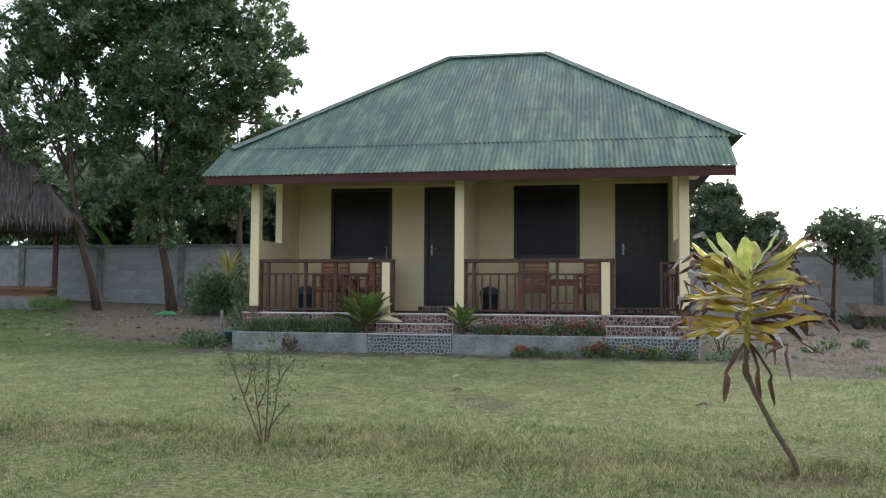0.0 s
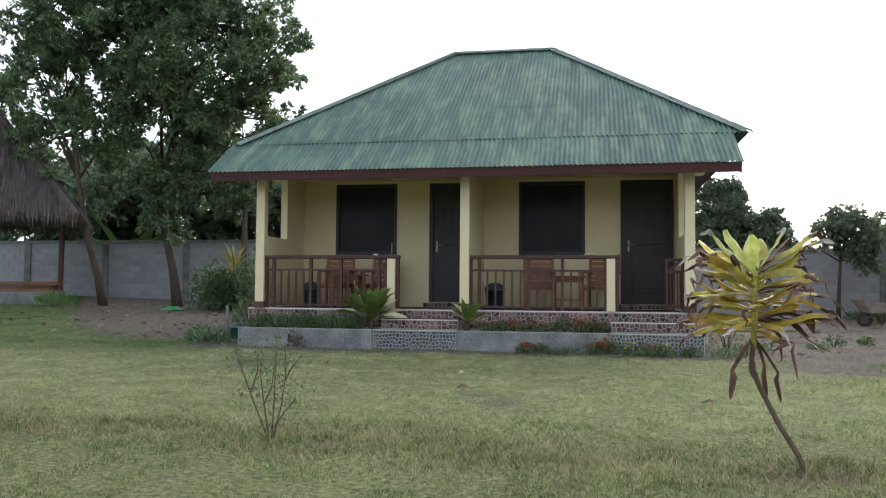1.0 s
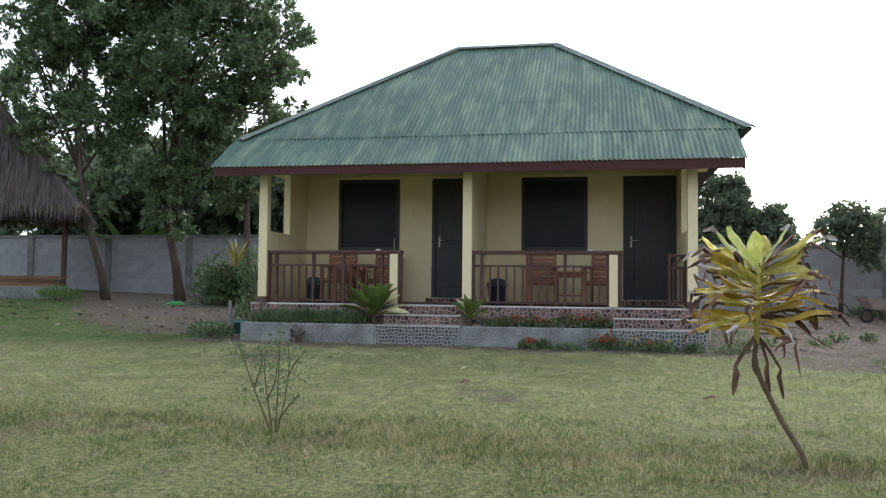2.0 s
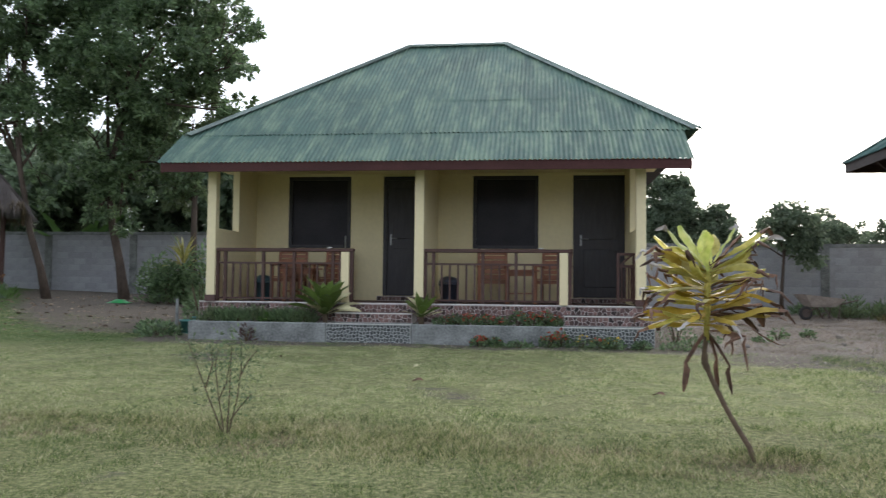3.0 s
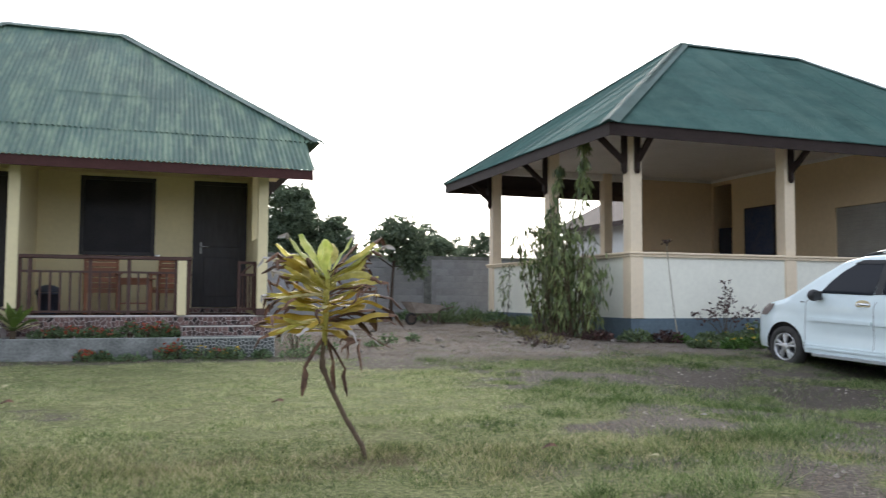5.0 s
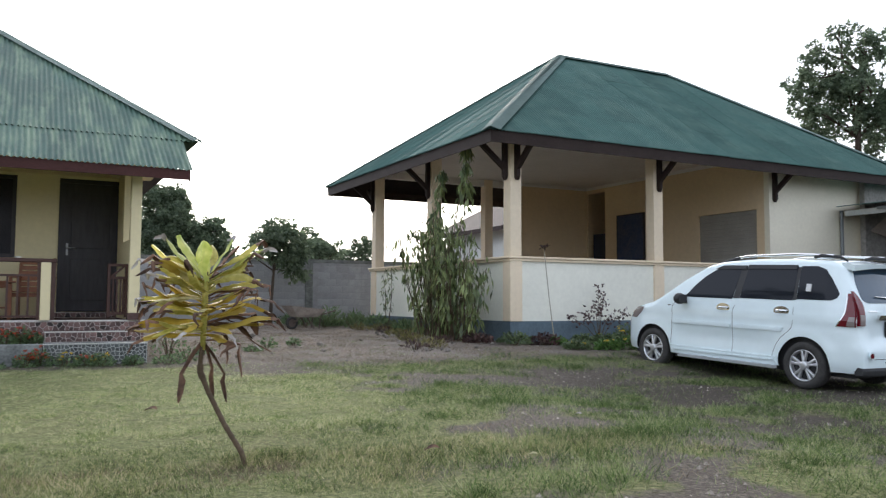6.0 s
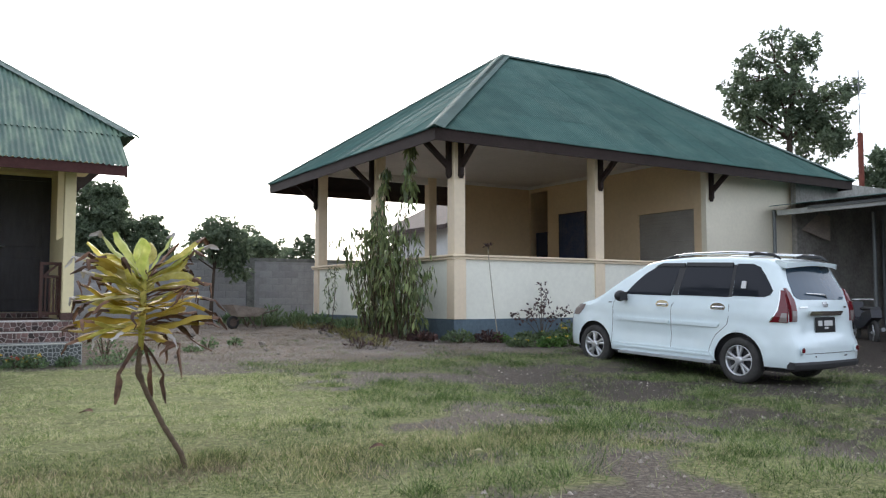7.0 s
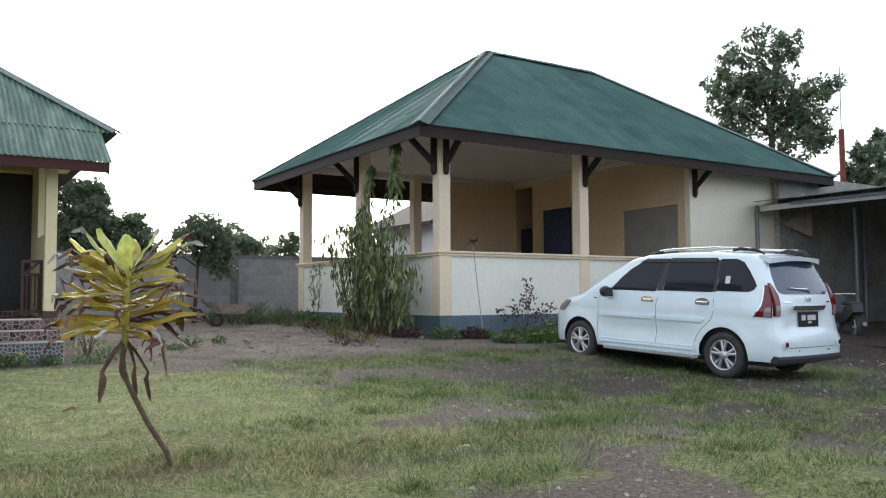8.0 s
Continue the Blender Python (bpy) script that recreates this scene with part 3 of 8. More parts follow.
gl.new(gnoise(5.5, 6, 0.7), gad.inputs[0])
gad.inputs[1].default_value = 1.3
gl.new(gat.outputs["Fac"], gad.inputs[2])
gmr = gn.new("ShaderNodeMapRange")
gmr.inputs["From Min"].default_value, gmr.inputs["From Max"].default_value = 0.88, 1.22
gl.new(gad.outputs[0], gmr.inputs["Value"])
gb = gn["Principled BSDF"]
gb.inputs["Roughness"].default_value = 0.95
gb.inputs["Specular IOR Level"].default_value = 0.15
gl.new(gmix(gmr.outputs["Result"], grass_c, earth_c), gb.inputs["Base Color"])
gbp = gn.new("ShaderNodeBump")
gbp.inputs["Strength"].default_value, gbp.inputs["Distance"].default_value = 0.8, 0.03
gl.new(gnoise(38, 8, 0.75), gbp.inputs["Height"])
gl.new(gbp.outputs["Normal"], gb.inputs["Normal"])
bm = bmesh.new()
def axis_steps(lo, hi, fine_lo, fine_hi, d):
    out = list(np.arange(fine_lo, fine_hi + 1e-6, d))
    s, v = d, fine_hi
    while v < hi:
        s *= 1.35
        v += s
        out.append(min(v, hi))
    s, v = d, fine_lo
    while v > lo:
        s *= 1.35
        v -= s
        out.insert(0, max(v, lo))
    return out
gx = axis_steps(-1500, 1500, -12, 28, 0.3)
gy = axis_steps(-1500, 1500, -14, 14, 0.3)
def ground_at(x, y):
    return ground_z(max(-40, min(40, x)), max(-40, min(30, y))) + 0.018 * noise.noise((x * 0.8, y * 0.8, 1.0))
gv = [[bm.verts.new((x, y, ground_at(x, y))) for x in gx] for y in gy]
for r0, r1 in zip(gv, gv[1:]):
    for i in range(len(gx) - 1):
        bm.faces.new((r0[i], r0[i + 1], r1[i + 1], r1[i]))
gverts = [(v.co.x, v.co.y) for v in bm.verts]
ground = tagged(part("ground", bm, GROUND, smooth=True), "mown lawn with dry patches and bare earth", "ground", kind="structure")
def dry_at(x, y):
    """The pale trodden earth between the two buildings."""
    def ramp(v, a, b):
        return max(0.0, min(1.0, (v - a) / (b - a)))
    yard = 0.30 * ramp(x, 8.0, 9.5) * ramp(-y, 2.0, 3.5) * ramp(12.5 - x, 0.0, 2.0)
    return yard + (0.45 + 0.75 * ramp(noise.noise((x * 0.9, y * 0.9, 8.0)), -0.4, 0.4)) * ramp(x, 7.0, 8.2) * ramp(14.5 - x, -0.5, 1.5) * ramp(y + noise.noise((x * 0.6, y * 0.6, 4.0)), -2.6, -0.8)


def west_shade_at(x, y):
    """Shade of the west trees, painted into the grass as a deeper green."""
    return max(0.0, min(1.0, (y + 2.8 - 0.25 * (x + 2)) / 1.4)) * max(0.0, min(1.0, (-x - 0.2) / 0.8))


def dark_earth_at(x, y):
    """Darker earth in front of the carport, and partly over the drive where the car stands."""
    patch = 1.2 * noise.noise((x * 0.5, y * 0.5, 5.0))
    yard = 0.75 * max(0.0, min(1.0, (x + patch - 10.0) / 2.0)) * max(0.0, min(1.0, (-y - 3.0) / 2.0))
    return max(yard, max(0.0, min(1.0, (x + patch - 15.8) / 1.6)) * max(0.0, min(1.0, -y - 0.6)))


dark_earth_ = ground.data.attributes.new("dark_earth", 'FLOAT', 'POINT')
dark_earth_.data.foreach_set("value", [dark_earth_at(x, y) if abs(x) < 60 and abs(y) < 60 else 0.0 for x, y in gverts])
west_shade_ = ground.data.attributes.new("west_shade", 'FLOAT', 'POINT')
west_shade_.data.foreach_set("value", [west_shade_at(x, y) if abs(x) < 60 and abs(y) < 60 else 0.0 for x, y in gverts])
dry_ = ground.data.attributes.new("dry", 'FLOAT', 'POINT')
dry_.data.foreach_set("value", [dry_at(x, y) if abs(x) < 60 and abs(y) < 60 else 0.0 for x, y in gverts])
at_ = ground.data.attributes.new("bare", 'FLOAT', 'POINT')
at_.data.foreach_set("value", [bare(x, y) if abs(x) < 60 and abs(y) < 60 else 0.6 for x, y in gverts])


# ---- porch front, steps and planters ----
WHITE_EDGE = material("white_tile_edge", (0.62, 0.60, 0.57), 0.6, var=0.1, scale=4, fine=30)
part("porch_edge", box_bm(XL - 0.12, XR + 0.12, -0.035, -0.02, ZF - 0.016, ZF + 0.002), WHITE_EDGE, cottage, "white tile edging")
part("tile_bed", box_bm(XL - 0.12, XR + 0.12, -0.028, -0.02, 0.28, ZF - 0.02), GROUT, cottage)
SOIL = material("dark_planter_soil", (0.07, 0.055, 0.042), 0.98, var=0.3, scale=8, fine=60, bump=0.8)


def planter(x0, x1, label):
    p = thing("planter", x0, -0.85, ground_z(x0, -0.85) - 0.05, 0, label, "planter", "cottage planters")
    zb, L = -0.02, x1 - x0
    top = 0.37 - p.location.z
    part("front_wall", box_bm(0, L, 0, 0.09, zb, top, 0.012), CONCRETE, p)
    if x0 < 1:
        part("side_wall", box_bm(0, 0.09, 0.09, 0.80, zb, top, 0.012), CONCRETE, p)
    part("soil", box_bm(0.09, L, 0.09, 0.80, zb, top - 0.04), SOIL, p)
    return p


planter(0.03, 2.21, "low grey cement planter against the porch, with dark soil")
planter(3.51, 5.74, "low grey cement planter with red flowers in it")


PALEGROUT = material("pale_grey_mortar", (0.44, 0.45, 0.435), 0.9, var=0.15, scale=8, fine=50, bump=0.2)


def steps(x0, x1, seed):
    st = thing("front_steps", x0, -0.85, 0.0, 0, "porch steps faced with pink stones over grey cobbles", "steps", "front steps")
    L = x1 - x0
    part("lower_step", box_bm(0, L, 0.012, 0.83, -0.05, 0.36), PALEGROUT, st, "grey cobbled lower step")
    part("upper_step", box_bm(0.03, L - 0.04, 0.40, 0.83, 0.36, 0.508), GROUT, st, "pink stone-faced upper step")
    part("tread", box_bm(0.03, L - 0.04, 0.41, 0.80, 0.508, 0.516), FLOOR_TILE, st, "brown tiled tread")
    part("tread", box_bm(0, L, 0.03, 0.40, 0.36, 0.366), CONCRETE, st, "grey cement tread")
    part("step_edge", box_bm(0.02, L - 0.03, 0.392, 0.41, 0.504, 0.518), WHITE_EDGE, st)
    part("step_edge", box_bm(-0.005, L + 0.005, 0.0, 0.03, 0.36, 0.368), WHITE_EDGE, st)
    crazy_paving(st, (0, 0.012, 0.05), (1, 0, 0), (0, 0, 1), (0, -1, 0), L, 0.31, 0.052, GREYSTONE, seed, 0.0105, 0.012)
    crazy_paving(st, (0.03, 0.40, 0.366), (1, 0, 0), (0, 0, 1), (0, -1, 0), L - 0.07, 0.138, 0.064, PINKSTONE, seed + 1)
    return st


steps(2.22, 3.50, 71)
steps(5.75, 7.05, 74)
crazy_paving(cottage, (XL - 0.12, -0.028, 0.36), (1, 0, 0), (0, 0, 1), (0, -1, 0), XR - XL + 0.24, 0.28, 0.068, PINKSTONE, 79)


# ---- railings ----
def railing(x0, x1, full, label):
    r = thing("railing", x0, 0, ZF, 0, label, "railing", "porch railings")
    L = x1 - x0
    part("handrail", box_bm(0, L + 0.20, -0.055, 0.055, 0.815, 0.87, 0.01), MAROON, r)
    part("middle_rail", box_bm(0, L, -0.02, 0.02, 0.615, 0.645), MAROON, r)
    part("bottom_rail", box_bm(0, L, -0.02, 0.02, 0.04, 0.07), MAROON, r)
    n = int(L / 0.128)
    for i in range(n + 1):
        x = 0.02 + (L - 0.04) * i / n
        tall = any(abs(x - f) < 0.066 for f in full)
        w = 0.024 if tall else 0.014
        if tall:
            part("post", box_bm(x - w, x + w, -0.026, 0.026, 0.0, 0.815), MAROON, r)
        else:
            part("baluster", box_bm(x - w, x + w, -0.014, 0.014, 0.07, 0.615), MAROON, r)
    part("newel", box_bm(L, L + 0.13, -0.075, 0.065, 0.0, 0.815, 0.006), CREAM, r, "short cream masonry newel post")
    part("end_post", box_bm(L + 0.135, L + 0.19, -0.03, 0.03, 0.0, 0.815), MAROON, r)
    return r


railing(X0 + 0.078, 2.23, (0.02, 0.16, 0.83, 1.27, 1.93, 2.1), "dark stained wooden porch railing with a cream newel")
railing(X0 + B_ + 0.078, 5.71, (0.02, 0.16, 1.0, 1.42, 2.1), "dark stained wooden porch railing with a cream newel")
gate = thing("porch_gate", 6.60, 0.16, ZF, 8, "dark wooden porch gate standing open", "gate")
part("gate_stile", box_bm(0, 0.04, -0.02, 0.02, 0.03, 0.83), MAROON, gate)
part("gate_stile", box_bm(0.25, 0.29, -0.02, 0.02, 0.03, 0.83), MAROON, gate)
for z in (0.07, 0.60, 0.79):
    part("gate_rail", box_bm(0.04, 0.25, -0.015, 0.015, z, z + 0.04), MAROON, gate)
for x in (0.07, 0.125, 0.18, 0.22):
    part("gate_slat", box_bm(x, x + 0.022, -0.01, 0.01, 0.11, 0.60), MAROON, gate)
part("gate_brace", box_bm(-0.015, 0.015, -0.011, 0.011, -0.13, 0.13, m=pose(0.145, 0, 0.715, 0, 48, 0)), MAROON, gate)


# ---- porch furniture ----
def armchair(x, y, rz):
    c = thing("armchair", x, y, ZF, rz, "brown slatted teak garden armchair on the porch", "chair", "porch armchairs")
    for lx in (-0.26, 0.22):
        part("front_leg", box_bm(lx, lx + 0.045, -0.26, -0.215, 0, 0.62, 0.004), WOODCHAIR, c)
        part("back_leg", box_bm(lx, lx + 0.045, 0.20, 0.245, 0, 0.42, 0.004), WOODCHAIR, c)
        part("back_post", box_bm(lx, lx + 0.045, -0.02, 0.02, 0, 0.55, 0.004, pose(0, 0.22, 0.40, -12, 0, 0)), WOODCHAIR, c)
        part("armrest", box_bm(lx - 0.02, lx + 0.065, -0.30, 0.28, 0.62, 0.645, 0.004), WOODCHAIR, c)
        part("side_rail", box_bm(lx + 0.01, lx + 0.035, -0.215, 0.20, 0.34, 0.39), WOODCHAIR, c)
    part("front_rail", box_bm(-0.215, 0.22, -0.25, -0.225, 0.33, 0.39), WOODCHAIR, c)
    for i in range(6):
        yy = -0.27 + i * 0.085
        part("seat_slat", box_bm(-0.24, 0.25, yy, yy + 0.07, 0.40, 0.42), WOODCHAIR, c)
    for i in range(6):
        part("back_slat", box_bm(-0.215, 0.225, -0.008, 0.008, i * 0.085, i * 0.085 + 0.065, m=pose(0, 0.205, 0.42, -12, 0, 0)), WOODCHAIR, c)
    return c


armchair(0.98, 1.15, 4)
armchair(1.74, 1.25, -10)
armchair(4.60, 1.10, 6)
armchair(5.62, 1.10, -14)


def porch_table(x, y):
    t = thing("side_table", x, y, ZF, 0, "small brown slatted wooden table between chairs", "table", "porch tables")
    for lx in (-0.25, 0.205):
        for ly in (-0.22, 0.175):
            part("leg", box_bm(lx, lx + 0.045, ly, ly + 0.045, 0, 0.52), WOODCHAIR, t)
    for i in range(6):
        part("top_slat", box_bm(-0.30, 0.30, -0.27 + i * 0.092, -0.195 + i * 0.092, 0.54, 0.562), WOODCHAIR, t)
    for ly in (-0.215, 0.185):
        part("apron", box_bm(-0.205, 0.205, ly, ly + 0.02, 0.46, 0.54), WOODCHAIR, t)
    part("shelf", box_bm(-0.24, 0.24, -0.2, 0.2, 0.16, 0.18), WOODCHAIR, t)


porch_table(1.36, 0.62)
porch_table(5.10, 0.75)


def bucket(x, y, z, r, h, color, label, name="bucket", lid=True):
    b = thing(name, x, y, z, 0, label, "bucket")
    m = material(name + "_plastic", color, 0.45, var=0.12, scale=5, bump=0.03)
    bm = bmesh.new()
    prof = [(r * 0.78, 0), (r * 0.8, 0.01), (r * 0.97, h * 0.9), (r * 1.06, h * 0.9), (r * 1.06, h), (r * 0.95, h), (r * 0.74, 0.03)]
    n = 20
    rings = [[bm.verts.new((a * math.cos(2 * math.pi * k / n), a * math.sin(2 * math.pi * k / n), zz)) for k in range(n)] for a, zz in prof]
    for r0, r1 in zip(rings, rings[1:]):
        for k in range(n):
            bm.faces.new((r0[k], r0[(k + 1) % n], r1[(k + 1) % n], r1[k]))
    bm.faces.new(rings[0][::-1])
    bm.faces.new(rings[-1])
    part("tub", fix(bm), m, b, smooth=True)
    bm = bmesh.new()
    tube(bm, [(r * math.cos(a), 0, h * 0.88 + r * 0.5 * math.sin(a)) for a in [math.pi * i / 10 for i in range(11)]], 0.006, 6)
    part("bail", fix(bm), STEEL, b, "wire handle")
    if lid:
        bm = bmesh.new()
        rings = [[bm.verts.new((a * math.cos(2 * math.pi * k / n), a * math.sin(2 * math.pi * k / n), zz)) for k in range(n)] for a, zz in ((r * 1.08, h + 0.002), (r * 1.0, h + 0.04), (r * 0.75, h + 0.085), (r * 0.4, h + 0.11), (r * 0.12, h + 0.118))]
        for r0, r1 in zip(rings, rings[1:]):
            for k in range(n):
                bm.faces.new((r0[k], r0[(k + 1) % n], r1[(k + 1) % n], r1[k]))
        bm.faces.new(rings[-1])
        bm.faces.new(rings[0][::-1])
        part("lid", fix(bm), m, b, "domed plastic lid", smooth=True)
    return b


bucket(3.86, 0.95, ZF, 0.17, 0.33, (0.035, 0.042, 0.06), "dark blue plastic bucket with a domed lid")
bucket(0.58, 0.95, ZF, 0.15, 0.33, (0.03, 0.07, 0.08), "dark teal plastic bucket with a domed lid")
broom = thing("broom", 1.86, 1.72, ZF, 0, "broom with a pale handle leaning on the wall", "broom")
bm = bmesh.new()
tube(bm, [(0.02, -0.15, 0.12), (-0.03, 0.08, 1.18)], 0.011, 8)
part("handle", fix(bm), material("pale_metal_tube", (0.50, 0.52, 0.52), 0.35, 0.3, var=0.1), broom, smooth=True)
bm = bmesh.new()
prism(bm, [(-0.12, 0.0), (0.12, 0.0), (0.05, 0.15), (-0.05, 0.15)], -0.18, -0.13)
part("brush", fix(bm), WOODCHAIR, broom)
for x in (2.02, 5.42):
    a = thing("ashtray", x, 0, ZF + 0.87, 0, "small white ashtray on the porch handrail", "ashtray", "ashtrays")
    bm = bmesh.new()
    bmesh.ops.create_cone(bm, cap_ends=True, segments=14, radius1=0.038, radius2=0.045, depth=0.025, matrix=pose(0, 0, 0.0125))
    part("dish", bm, WHITE_EDGE, a)


# ---- the car ----
def paint(name, color, rough, coat=0.0, metal=0.0, var=0.03, spec=0.4):
    m = material(name, color, rough, metal, var=var, scale=1.5, fine=8, bump=0)
    b = m.node_tree.nodes["Principled BSDF"]
    b.inputs["Coat Weight"].default_value = coat
    b.inputs["Coat Roughness"].default_value = 0.04
    b.inputs["Specular IOR Level"].default_value = spec
    return m


CARWHITE = paint("white_car_paint", (0.73, 0.83, 0.855), 0.3, 1.0)
CARGLASS = paint("tinted_car_glass", (0.016, 0.018, 0.024), 0.05, 0.0, spec=0.22)
# the sky's blue reflection is put into this glass's base colour
REARGLASS = paint("sky_reflection_rear_glass", (0.035, 0.065, 0.10), 0.05, 0.45)
CHROME = paint("chrome", (0.75, 0.75, 0.75), 0.12, 0.0, 1.0)
TYRE = material("black_tyre_rubber", (0.045, 0.043, 0.041), 0.85, var=0.25, scale=9, fine=50, bump=0.2)
BLACKPLASTIC = material("black_car_plastic", (0.030, 0.030, 0.032), 0.55, var=0.15, scale=9, bump=0.1)
ALLOY = paint("silver_alloy", (0.62, 0.63, 0.65), 0.3, 0.3, 0.7)
LAMPRED = paint("red_lamp_lens", (0.13, 0.006, 0.012), 0.08, 0.6)
LAMPCLEAR = paint("clear_lamp_lens", (0.24, 0.20, 0.19), 0.1, 0.6)
PLATE = paint("black_number_plate", (0.012, 0.012, 0.013), 0.4)
PLATEINK = paint("white_plate_marks", (0.6, 0.6, 0.6), 0.5)
STICKER = paint("white_sticker", (0.6, 0.6, 0.6), 0.6)

car = thing("car", 15.345, -5.48, -0.17, 93.3, "white family van with dark windows parked on grass", "car")
car.matrix_world = pose(15.345, -5.48, -0.17, 0, 0, 93.3) @ pose(0, 0, 0, 0, -2.2, 0)


def smooth01(a):
    a = max(0.0, min(1.0, a))
    return a * a * (3 - 2 * a)


def roof_line(x):
    """Height of the body's top along its middle; x runs forward from the rear axle."""
    keys = [(-0.75, 1.62), (-0.3, 1.69), (0.3, 1.72), (0.9, 1.72), (1.4, 1.69), (1.70, 1.63), (2.1, 1.41), (2.55, 1.12), (2.7, 1.05), (3.0, 0.98), (3.25, 0.88), (3.40, 0.70)]
    for (xa, za), (xb, zb) in zip(keys, keys[1:]):
        if x <= xb:
            t = (x - xa) / (xb - xa)
            return za + (zb - za) * max(0, t)
    return keys[-1][1]


def half_width(x):
    return 0.83 - 0.20 * smooth01((x - 2.55) / 1.0) ** 2 - 0.045 * smooth01((-0.25 - x) / 0.5)


def lean(z):
    return 0.26 * smooth01((z - 0.95) / 0.75) + 0.03 * smooth01((z - 0.62) / 0.2) - 0.045 * smooth01((0.66 - z) / 0.10)


def recess(y, z):
    """The sunken field round the number plate."""
    return 0.03 * smooth01((0.52 - abs(y)) / 0.10) * smooth01((z - 0.66) / 0.06) * smooth01((0.99 - z) / 0.05)


def side_y(x, z):
    w = half_width(x)
    top = roof_line(x)
    belt = min(1.04, top - 0.06)
    if z <= belt:
        y = w - 0.05 * (max(0.0, 0.42 - z) / 0.2) ** 2 - 0.02 * smooth01((z - 0.75) / 0.3)
        door = smooth01((x - 0.45) / 0.3) * smooth01((2.3 - x) / 0.3)
        flare = max(math.exp(-((math.hypot(x - h, z - 0.305) - 0.40) / 0.07) ** 2) for h in (0.0, 2.655))
        return y + 0.016 * math.exp(-((z - 0.93) / 0.05) ** 2) - 0.026 * door * math.exp(-((z - 0.56) / 0.11) ** 2) + 0.018 * flare
    t = (z - belt) / 0.58
    return w - 0.02 - 0.155 * t ** 1.15


def rear_shift(x, z):
    return lean(z) * max(0.0, (-0.2 - x) / 0.53)


LOWER = [0.265, 0.285, 0.31, 0.36, 0.41, 0.46, 0.51, 0.56, 0.61, 0.66, 0.72, 0.78, 0.85, 0.92, 0.98, 1.04]


def section(x):
    """Half section from the sill up over the roof to the middle, as (y, z)."""
    top = roof_line(x)
    belt = min(1.04, top - 0.06)
    pts = []
    for z in LOWER:
        zz = 0.265 + (belt - 0.265) * (z - 0.265) / (1.04 - 0.265)
        pts.append((side_y(x, zz), zz))
    edge = top - 0.075
    for i in range(1, 7):
        z = belt + (edge - belt) * i / 6 if edge > belt else belt + 0.001 * i
        pts.append((side_y(x, z), z))
    ye, ze = pts[-1]
    for a in (22, 45, 68):
        r = math.radians(a)
        pts.append((ye - 0.085 * (1 - math.cos(r)), ze + (top - 0.018 - ze) * math.sin(r)))
    yl = pts[-1][0]
    pts.append((yl * 0.86, top - 0.014))
    pts.append((yl * 0.6, top - 0.006))
    pts.append((yl * 0.3, top - 0.001))
    pts.append((0.0, top))
    return pts


bm = bmesh.new()
stations = [-0.73, -0.715, -0.69, -0.65, -0.6] + [-0.54 + 0.06 * i for i in range(64)] + [3.34, 3.38, 3.40]
rows = []
for x in stations:
    pts = section(x)
    squeeze = 1.0
    if x < -0.6:
        squeeze = 1 - 0.055 * ((-0.6 - x) / 0.13) ** 2
    if x > 3.2:
        squeeze = 1 - 0.10 * ((x - 3.2) / 0.2) ** 2
    left = [bm.verts.new((x + rear_shift(x, z), y * squeeze, z)) for y, z in pts]
    right = [bm.verts.new((x + rear_shift(x, z), -y * squeeze, z)) for y, z in pts[:-1]]
    rows.append(left + right[::-1])
for r0, r1 in zip(rows, rows[1:]):
    for i in range(len(r0) - 1):
        bm.faces.new((r0[i], r0[i + 1], r1[i + 1], r1[i]))
# rear panel, bowed
n = len(rows[0])
half = n // 2
prev = None
for i in range(half + 1):
    a, b = rows[0][i], rows[0][n - 1 - i]
    line = [a]
    if a is not b:
        for k in range(1, 16):
            f = k / 16
            v = a.co.lerp(b.co, f)
            v.x -= 0.045 * (1 - (2 * f - 1) ** 2) - recess(v.y, v.z)
            line.append(bm.verts.new(v))
        line.append(b)
    else:
        line = [a] * 17
    if prev:
        for k in range(16):
            q = [prev[k], prev[k + 1], line[k + 1], line[k]]
            uq = []
            for v in q:
                if v not in uq:
                    uq.append(v)
            if len(uq) > 2:
                try:
                    bm.faces.new(uq)
                except ValueError:
                    pass
    prev = line
# nose panel
for i in range(half):
    a, b, c, d = rows[-1][i], rows[-1][i + 1], rows[-1][n - 2 - i], rows[-1][n - 1 - i]
    uq = []
    for v in (a, b, c, d):
        if v not in uq:
            uq.append(v)
    if len(uq) > 2:
        bm.faces.new(uq)
# wheel arches
HUBS = (0.0, 2.655)
ARCH = 0.375
gone = []
for f in bm.faces:
    c = f.calc_center_median()
    if abs(c.y) > 0.5 and c.z < 0.75:
        for hx in HUBS:
            if math.hypot(c.x - hx, c.z - 0.305) < ARCH:
                gone.append(f)
                break
bmesh.ops.delete(bm, geom=gone, context='FACES')
for v in bm.verts:
    if abs(v.co.y) > 0.5 and v.co.z < 0.75 and any(len(e.link_faces) == 1 for e in v.link_edges):
        for hx in HUBS:
            d = math.hypot(v.co.x - hx, v.co.z - 0.305)
            if 0.2 < d < ARCH + 0.07 and v.co.z > 0.27:
                v.co.x = hx + (v.co.x - hx) * ARCH / d
                v.co.z = max(0.265, 0.305 + (v.co.z - 0.305) * ARCH / d)
body = part("body", fix(bm), CARWHITE, car, smooth=True)


def skirted(bm, depth_vec):
    """Gives a patch an edge by drawing its rim inwards."""
    rim = [e for e in bm.edges if len(e.link_faces) == 1]
    r = bmesh.ops.extrude_edge_only(bm, edges=rim)
    for v in r["geom"]:
        if isinstance(v, bmesh.types.BMVert):
            v.co += Vector(depth_vec)
    return fix(bm)


